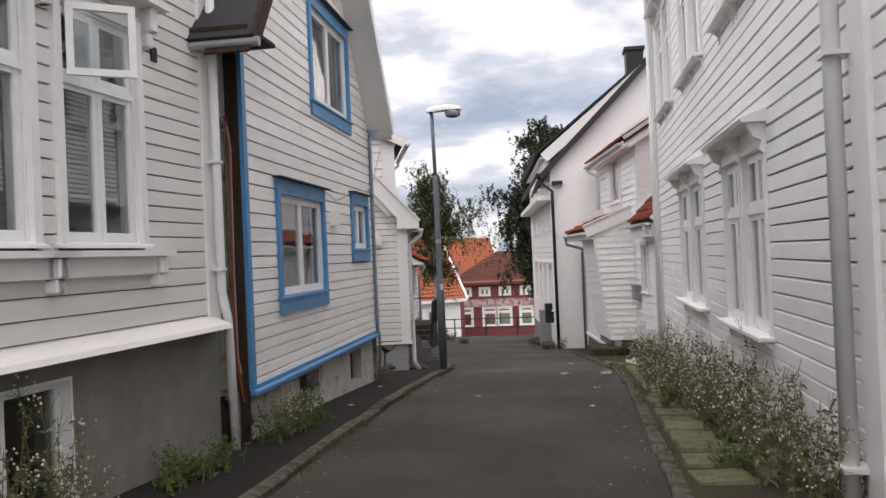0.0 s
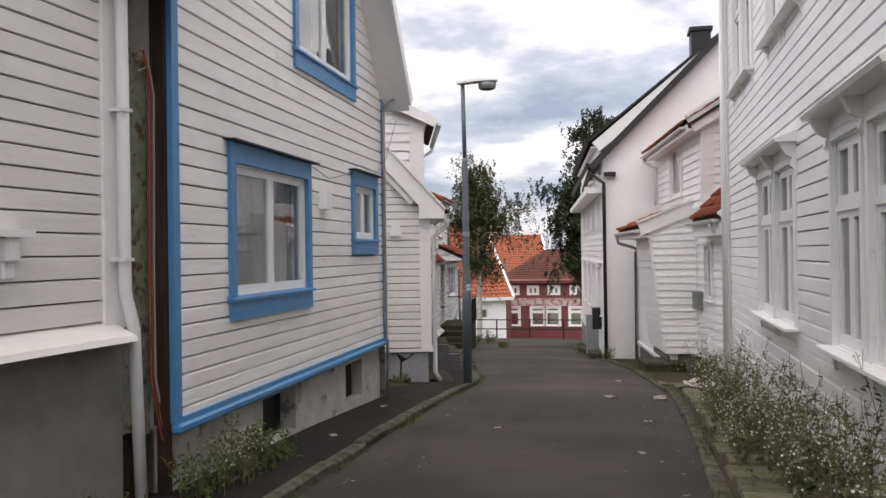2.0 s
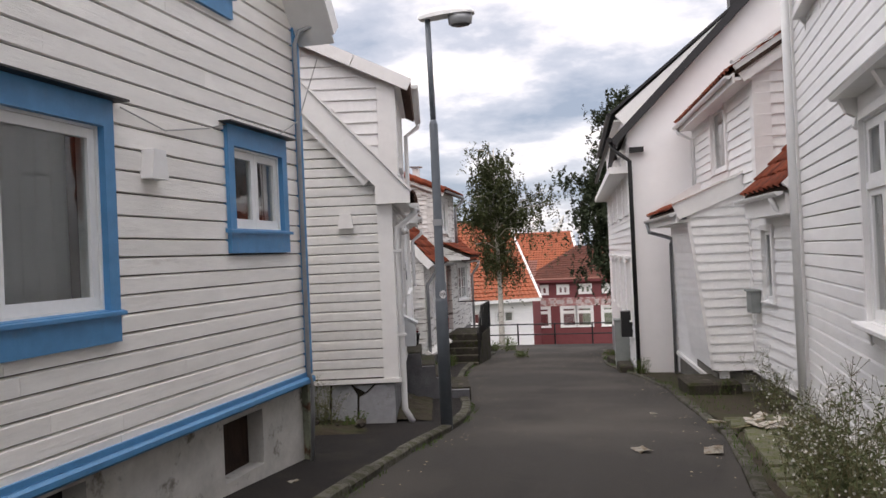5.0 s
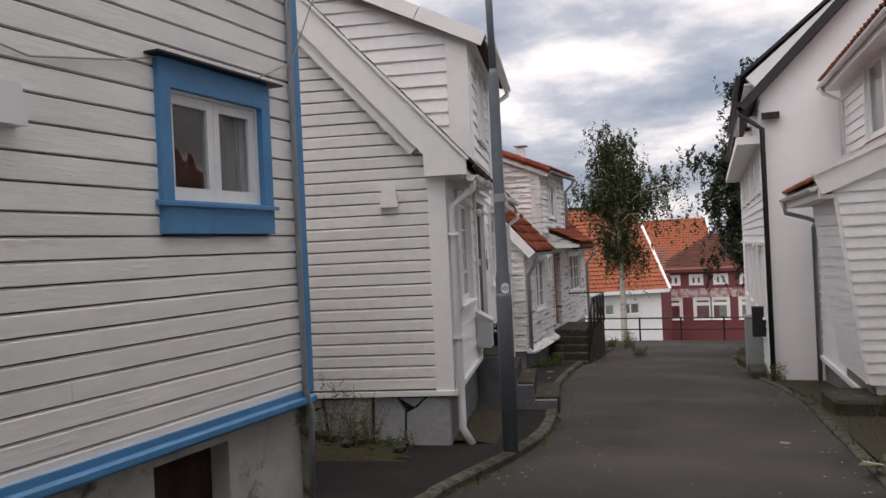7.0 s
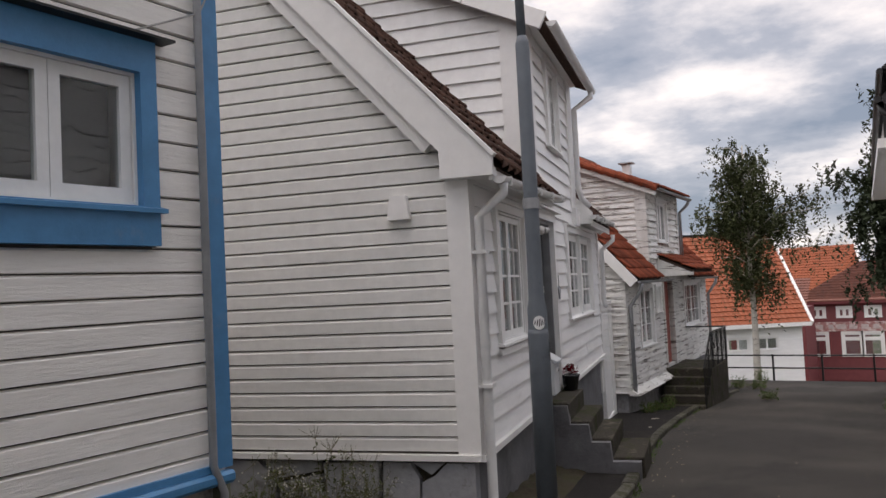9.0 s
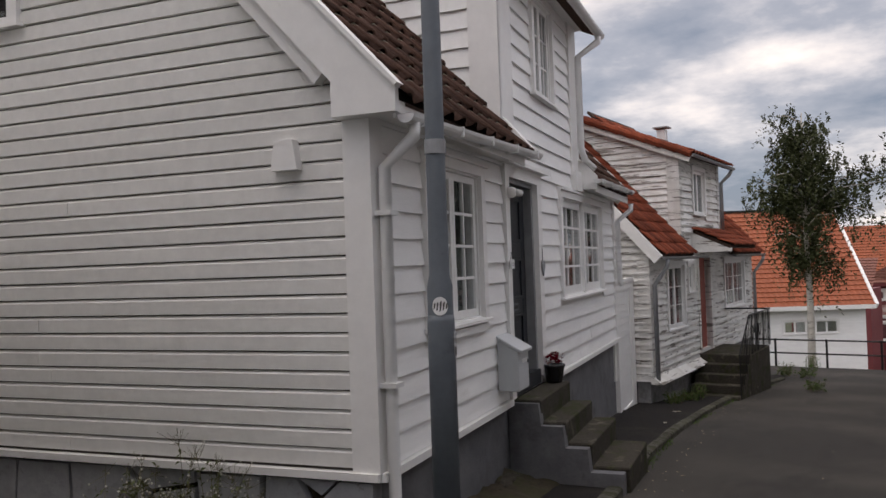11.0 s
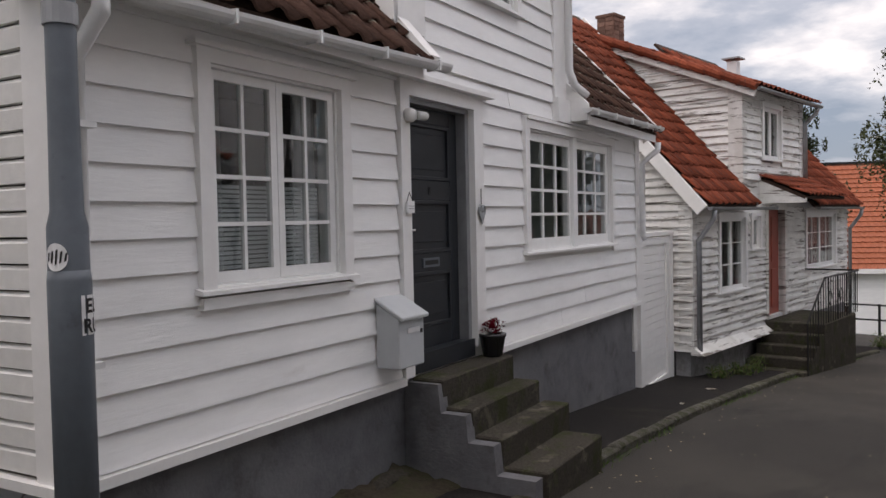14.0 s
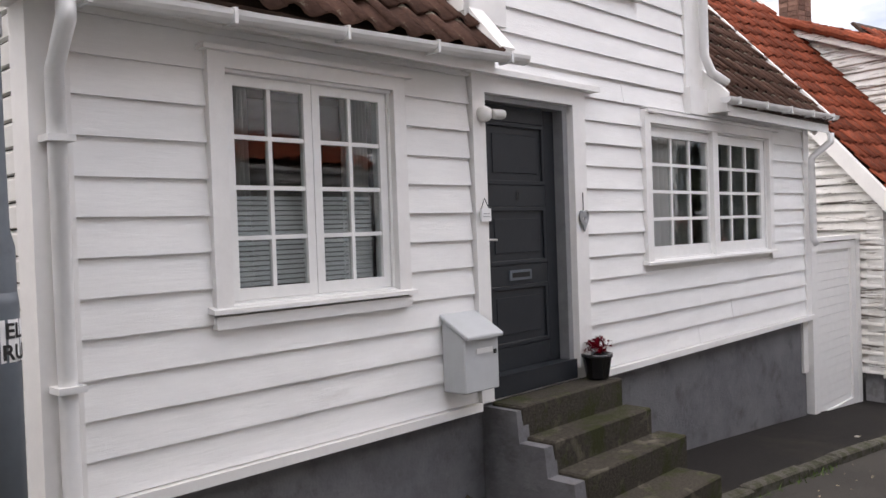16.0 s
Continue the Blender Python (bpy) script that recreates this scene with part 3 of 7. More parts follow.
def kerb_mesh():
    b = boxes((-0.075, 0.075, -0.5, 0.5, -0.16, 0.0))
    bmesh.ops.bevel(b, geom=[e for e in b.edges if e.verts[0].co.z > -0.01 and e.verts[1].co.z > -0.01], offset=0.018, segments=1, affect="EDGES", profile=0.5)
    me = bpy.data.meshes.new("kerb_stone")
    b.normal_update()
    b.to_mesh(me)
    b.free()
    me.materials.append(M_kerb)
    return me


KERB = kerb_mesh()
for root, fn, lift, y_to in ((kerb_root_l, left_kerb, 0.080, 34.0), (kerb_root_r, right_kerb, 0.042, 34.5)):
    y = -4.0
    while y < y_to:
        ln = rk.uniform(0.7, 1.05)
        ya, yb = y, y + ln - 0.012
        xa, xb = fn(ya), fn(yb)
        ob = new("kerb_stone", KERB)
        ob.parent = root
        hd = math.degrees(math.atan2(-(xb - xa), yb - ya))
        pt = math.degrees(math.atan2(gz(yb) - gz(ya), yb - ya))
        sh = -0.03 if root is kerb_root_l else 0.03
        ob.matrix_basis = pose((xa + xb) / 2 + sh, (ya + yb) / 2, (gz(ya) + gz(yb)) / 2 + lift + rk.uniform(-0.012, 0.012), pt, rk.uniform(-3, 3), hd + rk.uniform(-1, 1)) @ Matrix.Diagonal((rk.uniform(0.8, 1.0), math.hypot(yb - ya, xb - xa), 1, 1))
        y += ln

# mossy paving slabs in the strip by the wall
slab_root = thing("paving", pose(0, 0, 0), "uneven mossy paving slabs with weeds in the joints", "paving", kind="structure")
b = boxes((-0.5, 0.5, -0.5, 0.5, -0.06, 0.0))
bmesh.ops.bevel(b, geom=[e for e in b.edges if e.verts[0].co.z > -0.01 and e.verts[1].co.z > -0.01], offset=0.03, segments=1, affect="EDGES", profile=0.5)
SLAB = bpy.data.meshes.new("slab")
b.normal_update()
b.to_mesh(SLAB)
b.free()
SLAB.materials.append(M_slab)
for j in range(22):
    for i in range(2):
        y, w = 5.2 + j * 0.5, 0.46
        ob = new("slab", SLAB)
        ob.parent = slab_root
        ob.matrix_basis = pose(right_kerb(y) + 0.36 + i * 0.5 + rk.uniform(-0.03, 0.03), y + rk.uniform(-0.03, 0.03), gz(y) + 0.075 + rk.uniform(-0.012, 0.012), rk.uniform(-4, -1), rk.uniform(-2, 2), rk.uniform(-5, 5)) @ Matrix.Diagonal((w * rk.uniform(0.85, 1), w * rk.uniform(0.85, 1), 1, 1))


# ---- the white cottage with the charcoal door ----
H3X, H3Y = 15.40 * -0.2487 + 1.13 * 0.9686, 15.40 * 0.9686 + 1.13 * 0.2487
F3 = wall_frame(H3X, H3Y, 90 + 14.4)
cottage = thing("cottage", F3, "small white weatherboarded cottage with charcoal door and dark tiled roof", "house")
L3, E3, D3 = 9.05, 2.22, 6.6
WIN1, WIN2, DOOR3 = (0.92, 2.10, 0.65, 1.885), (5.23, 7.84, 0.67, 1.91), (2.97, 4.03, -0.2, 1.96)
DW = (4.15, 5.0, 3.0, 4.12)
front = [(0, -0.22), (L3, -0.22), (L3, E3), (0, E3)]
hole3 = [WIN1, WIN2, DOOR3]
w3 = solid_wall(cottage, "wall", front, hole3, M_white, y0=0.0)
clad(w3, front, [(WIN1[0] - 0.1, WIN1[1] + 0.1, WIN1[2] - 0.04, 1.97), (WIN2[0] - 0.1, WIN2[1] + 0.1, WIN2[2] - 0.04, 2.0), (DOOR3[0] - 0.14, DOOR3[1] + 0.18, -0.3, 2.1)], M_white2, 0.1865, start=-0.171, seed=3)
# storey over the door, flush with the front
up3 = [(2.85, E3), (6.35, E3), (6.35, 4.35), (2.85, 4.35)]
w3u = solid_wall(cottage, "upper_wall", up3, [DW], M_white)
clad(w3u, up3, [(DW[0] - 0.09, DW[1] + 0.09, DW[2] - 0.04, DW[3] + 0.09)], M_white2, 0.1865, start=-0.171 + 13 * 0.1865, seed=4)
# gable, turned to face up the street: local x runs from the back to the front corner
MG = pose(0, 0, 0, 0, 0, -90)
gable = [(-D3, -0.20), (0, -0.20), (0, E3), (-D3 / 2, E3 + 1.08 * D3 / 2), (-D3, E3)]
GW = (-3.9, -3.02, 3.1, 4.3)
wg = solid_wall(cottage, "gable_wall", gable, [GW], M_back, m=MG, y0=0.0)
clad(wg, gable, [(GW[0] - 0.09, GW[1] + 0.09, GW[2] - 0.015, GW[3] + 0.08)], M_white, 0.1247, m=MG, lap=False, thick=0.028, start=-0.1655, seed=6, groove=0.027)
# cheeks of the upper storey
for xs, sgn in ((2.85, 1), (6.35, -1)):
    cheek = [(0.0, 2.3), (0.0, 4.35), (-3.3, 4.35 + 0.47 * 3.3), (-3.3, E3 + 1.08 * 3.3)]
    mc = pose(xs, 0, 0, 0, 0, -90) if sgn > 0 else pose(xs, 0, 0, 0, 0, 90) @ Matrix.Diagonal((-1, 1, 1, 1))
    wc = solid_wall(cottage, "cheek_wall", cheek, [], M_white, depth=0.1, m=mc)
    if sgn > 0:
        clad(wc, cheek, [], M_white2, 0.19, m=mc, seed=8)
# back, far gable, floor
far3 = [(0, -0.9), (D3, -0.9), (D3, E3), (D3 / 2, E3 + 1.08 * D3 / 2), (0, E3)]
solid_wall(cottage, "wall", far3, [], M_white, m=pose(L3, 0, 0, 0, 0, 90))
part("wall", boxes((0.15, L3 - 0.15, D3 - 0.15, D3, -0.9, E3 + 0.3)), M_white, cottage)
# unseen interior surfaces, added dark so the windows show a dim room
part("partition", boxes((0.2, L3 - 0.2, 2.6, 2.65, -0.2, 2.3)), M_room_shade, cottage)
part("floor", boxes((0.15, L3 - 0.15, 0.15, D3 - 0.15, -0.3, -0.2)), M_room_shade, cottage)
part("ceiling", boxes((0.15, L3 - 0.15, 0.15, D3 - 0.15, E3 + 0.05, E3 + 0.13)), M_room_shade, cottage)
# foundation
part("foundation", boxes((0.03, L3 - 0.02, 0.03, 0.25, -2.0, -0.215)), M_greypaint, cottage, "grey painted foundation wall")
fst = part("side_foundation", boxes((0.06, 0.2, 0.2, D3, -1.6, -0.21)), M_soil, cottage, "grey rubble stone foundation with dark joints")
# pale stones of uneven outline, from the street corner backwards
STONES = [[(0.02, -0.80), (0.50, -0.84), (0.48, -0.42), (0.38, -0.37), (0.26, -0.26), (0.02, -0.26)],
          [(0.29, -0.26), (0.40, -0.355), (0.56, -0.26)],
          [(0.53, -0.84), (0.86, -0.82), (0.83, -0.26), (0.59, -0.265), (0.51, -0.40)],
          [(0.89, -0.82), (1.32, -0.78), (1.38, -0.27), (0.865, -0.26)],
          [(1.35, -0.78), (1.84, -0.76), (1.80, -0.45), (1.42, -0.38)],
          [(1.42, -0.34), (1.80, -0.41), (1.98, -0.26), (1.42, -0.26)],
          [(1.88, -0.78), (2.5, -0.74), (2.52, -0.26), (2.02, -0.26), (1.84, -0.42)],
          [(2.54, -0.74), (3.1, -0.72), (3.06, -0.27), (2.56, -0.27)],
          [(3.13, -0.72), (3.9, -0.70), (3.92, -0.28), (3.1, -0.27)]]
for k, poly in enumerate(STONES):
    part("stone", prism([(-a_, z_) for a_, z_ in poly][::-1], -0.03 + 0.012 * (k % 3), 0.1, m=MG), M_palestone, fst)
# bottom boards and corner boards
part("base_board", boxes((-0.02, 2.83, -0.075, 0.0, -0.245, -0.19), (4.22, L3 + 0.05, -0.075, 0.0, -0.245, -0.19)), M_trim, cottage)
part("base_board", boxes((-0.07, 0.0, -0.04, D3, -0.235, -0.185)), M_trim, cottage)
part("corner_board", boxes((-0.045, 0.14, -0.045, 0.0, -0.19, E3), (-0.045, 0.0, 0.0, 0.15, -0.19, E3 - 0.05)), M_trim, cottage)
part("corner_board", boxes((L3 - 0.12, L3 + 0.04, -0.045, 0.0, -0.19, E3 - 0.02)), M_trim, cottage)
part("corner_board", boxes((2.8, 3.25, -0.05, 0.0, 2.45, 4.35), (2.79, 2.85, -0.05, 0.25, 2.5, 4.4)), M_trim, cottage)
part("corner_board", boxes((5.95, 6.38, -0.05, 0.0, 2.08, 4.35)), M_trim, cottage)
# windows
window(cottage, *WIN1, sashes=2, cols=2, rows=4, casing=0.10, label="white casement window with twelve-light sashes", sw=0.055, bar=0.024)
part("apron_board", boxes((0.82, 2.20, -0.062, 0.0, 0.535, 0.60)), M_white2, cottage)
part("window_head", boxes((0.78, 2.24, -0.10, 0.0, 1.965, 1.99)), M_trim, cottage)
wn2 = window(cottage, *WIN2, sashes=2, cols=3, rows=4, casing=0.10, label="white double casement window with small panes", sw=0.09, bar=0.03)
part("mullion", boxes(((WIN2[0] + WIN2[1]) / 2 - 0.06, (WIN2[0] + WIN2[1]) / 2 + 0.06, -0.05, 0.1, WIN2[2], WIN2[3])), M_frame, wn2)
part("window_head", boxes((5.15, 8.1, -0.09, 0.0, 2.0, 2.03)), M_trim, cottage)
window(cottage, *DW, sashes=2, cols=2, rows=3, casing=0.09, label="small white casement window above the door")
window(cottage, *GW, sashes=2, cols=2, rows=4, casing=0.1, m=MG, label="white gable window with small panes")
# blinds and curtains behind the glass
bl = bmesh.new()
for k in range(20):
    z = 0.68 + k * 0.028
    box(bl, 0.98, 2.04, 0.115, 0.13, z, z + 0.020)
tagged(part("window_blind", bl, M_blind, None), "half-lowered pale slatted blind behind a window", "blind").matrix_world = F3


def curtain(x0, x1, z0, z1, y, m, mat, label, waves=7):
    b = bmesh.new()
    n = waves * 6
    A = [b.verts.new((x0 + (x1 - x0) * k / n, y + 0.03 * math.sin(k * math.pi / 3), z0)) for k in range(n + 1)]
    B = [b.verts.new((x0 + (x1 - x0) * k / n, y + 0.022 * math.sin(k * math.pi / 3), z1)) for k in range(n + 1)]
    for k in range(n):
        b.faces.new((A[k], A[k + 1], B[k + 1], B[k]))
    bmesh.ops.solidify(b, geom=list(b.faces), thickness=0.004)
    ob = tagged(part("curtain", b, mat, None, smooth=True), label, "curtain")
    ob.matrix_world = m
    return ob


curtain(0.97, 1.18, 0.72, 1.84, 0.16, F3, M_curtain, "white net curtain gathered beside a window")
curtain(1.86, 2.05, 0.72, 1.84, 0.16, F3, M_curtain, "white net curtain gathered beside a window")
curtain(5.36, 6.2, 0.76, 1.9, 0.11, F3, M_curtain, "white net curtain behind small panes", 9)
curtain(7.0, 7.9, 0.76, 1.9, 0.11, F3, M_curtain, "white net curtain behind small panes", 9)
curtain(4.17, 4.98, 3.0, 4.1, 0.15, F3, M_curtain, "white curtain behind the upper window", 7)
# door
casing = part("door_casing", prism([(2.84, -0.2), (2.97, -0.2), (2.97, 1.96), (4.03, 1.96), (4.03, -0.12), (4.2, -0.12), (4.2, 2.08), (2.84, 2.08)], -0.06, 0.03), M_trim, cottage, "white door casing")
part("door_hood", boxes((2.76, 4.32, -0.13, 0.0, 2.08, 2.12)), M_trim, casing)
part("reveal", boxes((3.97, 4.03, 0.0, 0.2, -0.1, 1.96), (2.97, 3.0, 0.0, 0.2, -0.1, 1.96), (3.0, 3.97, 0.0, 0.2, 1.92, 1.96)), M_greyzinc, casing, "grey painted door reveal")
dr = part("door", boxes((3.0, 3.97, 0.106, 0.155, -0.05, 1.92)), M_door, cottage, "charcoal panelled front door")
for row in ((3.0, 3.13, 0.090, 0.106, -0.05, 1.92), (3.84, 3.97, 0.090, 0.106, -0.05, 1.92)):
    part("stile", bevelled(boxes(row), 0.004), M_door, dr)
for z0, z1 in ((-0.05, 0.12), (0.58, 0.73), (1.17, 1.33), (1.80, 1.92)):
    part("rail", bevelled(boxes((3.132, 3.838, 0.0915, 0.106, z0, z1)), 0.003), M_door, dr)
for z0, z1 in ((1.33, 1.80), (0.73, 1.17), (0.12, 0.58)):
    part("panel_mould", bevelled(ring((3.132, 3.838, z0 + 0.002, z1 - 0.002), (3.165, 3.805, z0 + 0.035, z1 - 0.035), 0.087, 0.1055), 0.004), M_door, dr)
    part("panel", bevelled(boxes((3.22, 3.75, 0.100, 0.106, z0 + 0.09, z1 - 0.09)), 0.004), M_door, dr)
part("letter_slot", boxes((3.36, 3.62, 0.080, 0.10, 0.615, 0.69)), M_pole, dr, "steel letter slot")
part("slot_flap", boxes((3.385, 3.595, 0.077, 0.081, 0.635, 0.672)), M_black, dr)
part("handle", tube([(3.06, 0.09, 0.93), (3.06, 0.045, 0.93), (3.17, 0.04, 0.925)], 0.009), M_metal, dr, "steel lever handle")
part("keyhole_plate", boxes((3.04, 3.08, 0.09, 0.1, 0.80, 0.88)), M_black, dr)


def text_mesh(txt, size, depth=0.002, bold=0.0):
    cu = bpy.data.curves.new("letters", "FONT")
    cu.body, cu.size, cu.extrude, cu.align_x = txt, size, depth, "CENTER"
    cu.offset = bold
    tmp = bpy.data.objects.new("letters", cu)
    scene.collection.objects.link(tmp)
    me = bpy.data.meshes.new_from_object(tmp.evaluated_get(bpy.context.evaluated_depsgraph_get()))
    bpy.data.objects.remove(tmp)
    bb = bmesh.new()
    bb.from_mesh(me)
    return bb


tb = text_mesh("8", 0.10)
bmesh.ops.transform(tb, matrix=pose(3.49, 0.087, 1.215, 90, 0, 0), verts=tb.verts)
part("house_number", tb, M_ink, dr, "black house number 8")
part("threshold", boxes((2.98, 4.03, -0.03, 0.16, -0.2, -0.05)), M_door, cottage, "dark door threshold")
# roof
RUN = 1 / math.hypot(1, 1.08)
upv = Vector((0, RUN, 1.08 * RUN))
T_DK = pantile()
T_DK.materials.append(M_tile_dk)


def rz(y):
    return E3 + 0.235 + 1.08 * y


for x0, x1 in ((-0.12, 2.85), (6.35, L3 + 0.14)):
    rf = part("roof", slope_slab([(x0, -0.28, rz(-0.28)), (x1, -0.28, rz(-0.28)), (x1, D3 / 2, rz(D3 / 2)), (x0, D3 / 2, rz(D3 / 2))], 0.06), M_wood, cottage, "dark brown mossy pantile roof")
    tiled(rf, T_DK, (x0, -0.30, rz(-0.30)), (1, 0, 0), upv, x1 - x0, 4.9, w=0.235, l=0.30, seed=int(x0 * 10) + 7)
part("roof_back", slope_slab([(-0.12, D3 / 2, rz(D3 / 2)), (L3 + 0.14, D3 / 2, rz(D3 / 2)), (L3 + 0.14, D3 + 0.3, rz(-0.3)), (-0.12, D3 + 0.3, rz(-0.3))], 0.06), M_tile_dk, cottage)
dz = 4.35 + 0.06
part("upper_roof", slope_slab([(2.7, -0.32, dz - 0.47 * 0.32), (6.5, -0.32, dz - 0.47 * 0.32), (6.5, 3.3, dz + 0.47 * 3.3), (2.7, 3.3, dz + 0.47 * 3.3)], 0.07), M_tile_dk, cottage)
part("soffit", boxes((2.74, 6.46, -0.26, 0.0, 4.27, 4.31)), M_trim, cottage)
for k in range(4):
    part("verge_board", slope_slab([(2.64, -0.34 + k * 0.92, dz - 0.47 * 0.34 + k * 0.92 * 0.47 + 0.02), (2.70, -0.34 + k * 0.92, dz - 0.47 * 0.34 + k * 0.92 * 0.47 + 0.02), (2.70, 0.57 + k * 0.92, dz + 0.47 * (0.57 + k * 0.92) + 0.02), (2.64, 0.57 + k * 0.92, dz + 0.47 * (0.57 + k * 0.92) + 0.02)], 0.20), M_trim, cottage)
zu0 = E3 + 0.315
part("verge_board", prism([(0.29, zu0 - 0.313), (0.29, 2.072), (-0.155, 2.072), (-0.155, 2.30), (-D3 / 2, 2.30 + 1.1 * (D3 / 2 - 0.155)), (-D3 / 2, zu0 + 1.08 * D3 / 2)], -0.17, -0.115, m=MG), M_trim, cottage, "wide white verge board")
part("verge_fillet", slope_slab([(-0.20, -0.32, rz(-0.32) + 0.13), (-0.10, -0.32, rz(-0.32) + 0.13), (-0.10, D3 / 2, rz(D3 / 2) + 0.13), (-0.20, D3 / 2, rz(D3 / 2) + 0.13)], 0.03), M_trim, cottage)
for xa, xb in ((-0.17, -0.11), (L3 + 0.13, L3 + 0.19)):
    if xa > 0:
      part("verge_board", slope_slab([(xa, -0.30, rz(-0.30) + 0.11), (xb, -0.30, rz(-0.30) + 0.11), (xb, D3 / 2, rz(D3 / 2) + 0.11), (xa, D3 / 2, rz(D3 / 2) + 0.11)], 0.30), M_trim, cottage)
    part("verge_board", slope_slab([(xa, D3 / 2, rz(D3 / 2) + 0.11), (xb, D3 / 2, rz(D3 / 2) + 0.11), (xb, D3 + 0.3, rz(-0.30) + 0.11), (xa, D3 + 0.3, rz(-0.30) + 0.11)], 0.26), M_trim, cottage)
# inner face board and boxed eave end on the gable
part("gable_trim", slope_slab([(-0.115, 0.17, rz(0.17) - 0.2), (-0.012, 0.17, rz(0.17) - 0.2), (-0.012, D3 / 2, rz(D3 / 2) - 0.2), (-0.115, D3 / 2, rz(D3 / 2) - 0.2)], 0.18), M_trim, cottage)
part("eave_box", boxes((-0.115, 0.0, -0.28, 0.15, 2.072, 2.15)), M_trim, cottage)
for xa, xb in ((-0.1, 2.85), (6.38, L3 + 0.12)):
    part("soffit", boxes((xa, xb, -0.24, -0.03, 2.09, 2.12)), M_trim, cottage)
    part("fascia", boxes((xa, xb, -0.262, -0.24, 2.04, 2.15)), M_trim, cottage)
for x0, x1, ga, gk in ((-0.1, 3.09, 2.065, 0.034), (6.2, L3 + 0.16, 2.10, 0.015)):
    MS = Matrix(((1, 0, 0, 0), (0, 1, 0, 0), (gk, 0, 1, ga), (0, 0, 0, 1)))
    part("gutter", gutter(x0, x1, -0.325, 0.0, 0.058, m=MS), M_zinc, cottage)
    for k in range(5):
        xk = x0 + 0.2 + (x1 - x0 - 0.4) * k / 4
        part("gutter_bracket", boxes((xk - 0.009, xk + 0.009, -0.388, -0.27, -0.064, 0.012), m=MS), M_zinc, cottage)
part("gutter", gutter(2.72, 6.5, -0.38, 4.18, 0.062), M_zinc, cottage)
part("downpipe", tube([(0.02, -0.33, 2.02), (0.02, -0.33, 1.94), (0.05, -0.10, 1.76), (0.05, -0.10, -0.6), (0.05, -0.20, -0.78)], 0.042, 10), M_zinc, cottage, smooth=True)
part("downpipe", tube([(L3 - 0.02, -0.33, 2.02), (L3 - 0.02, -0.33, 1.92), (L3 - 0.05, -0.11, 1.74), (L3 - 0.05, -0.11, 0.75), (L3 - 0.02, -0.14, 0.68)], 0.042, 10), M_zinc, cottage, smooth=True)
part("downpipe", tube([(6.3, -0.38, 4.12), (6.3, -0.38, 4.05), (6.2, -0.12, 3.85), (6.2, -0.12, 2.62), (6.26, -0.16, 2.46), (6.42, -0.24, 2.36)], 0.045, 10), M_zinc, cottage, smooth=True)
for z in (1.45, 0.35):
    part("pipe_clip", boxes((-0.01, 0.11, -0.16, -0.03, z, z + 0.03)), M_zinc, cottage)
part("verge_strip", slope_slab([(2.84, -0.33, rz(-0.33) + 0.115), (2.99, -0.33, rz(-0.33) + 0.115), (2.99, 0.03, rz(0.03) + 0.135), (2.84, 0.03, rz(0.03) + 0.135)], 0.05), M_trim, cottage)
part("verge_strip", boxes((2.80, 2.86, -0.05, 0.28, 2.40, 2.56)), M_trim, cottage)
part("verge_end", prism([(-0.30, 2.07), (0.0, 2.07), (0.0, 2.56), (-0.30, 2.25)], -6.37, -6.29, m=pose(0, 0, 0, 0, 0, 90)), M_trim, cottage)
part("cornice_cap", boxes((5.93, 6.4, -0.1, 0.0, 2.04, 2.30)), M_trim, cottage)
vent = part("vent_hood", prism([(0, 0), (0.20, 0), (0.17, 0.20), (0.03, 0.20)], -0.10, -0.02, m=MG @ pose(-0.66, 0, 1.775)), M_trim, cottage, "white vent hood on the gable")

# steps, each one cast block
S3 = thing("doorstep", F3, "four weathered mossy concrete doorsteps with grey painted side", "steps")
part("step", bevelled(boxes((2.98, 4.27, -0.29, -0.02, -1.5, -0.215)), 0.012), M_step, S3)
part("step", bevelled(boxes((3.02, 4.31, -0.52, -0.28, -1.5, -0.43)), 0.012), M_step, S3)
part("step", bevelled(boxes((3.06, 4.42, -0.755, -0.51, -1.6, -0.63)), 0.012), M_step, S3)
part("step", bevelled(boxes((3.08, 4.27, -1.10, -0.745, -1.7, -0.845)), 0.012), M_step, S3)
part("side_wall", prism([(-0.02, -0.24), (0.28, -0.24), (0.30, -0.455), (0.51, -0.455), (0.53, -0.655), (0.74, -0.655), (0.76, -0.87), (1.07, -0.87), (1.07, -1.6), (-0.02, -1.6)], 0, 0.12, m=pose(2.93, 0, 0, 0, 0, 90) @ Matrix.Diagonal((-1, -1, 1, 1))), M_greypaint, S3, "grey painted side of the steps")

# bare rock under the wall beside the steps
for k, (a, o, z, r) in enumerate(((2.62, 0.05, -0.86, 0.24), (2.3, 0.12, -0.98, 0.22), (1.95, 0.10, -0.96, 0.2), (2.85, 0.10, -0.92, 0.2), (1.55, 0.16, -0.95, 0.22), (1.05, 0.14, -0.93, 0.24), (0.6, 0.2, -0.92, 0.2))):
    b = bmesh.new()
    bmesh.ops.create_icosphere(b, subdivisions=3, radius=r)
    for v_ in b.verts:
        v_.co *= 1 + 0.7 * noise.noise(v_.co * 6 + Vector((k * 3, 0, 0))) + 0.3 * noise.noise(v_.co * 19)
        v_.co.z *= 0.5
        v_.co.y *= 0.6
    rk_ = tagged(part("rock", b, M_step, None), "dark mossy rock at the foot of the wall", "rock", "rocks at the foundation")
    rk_.matrix_world = F3 @ pose(a, -o, z - 0.11, 0, 0, 14 * (k % 3) - 12)

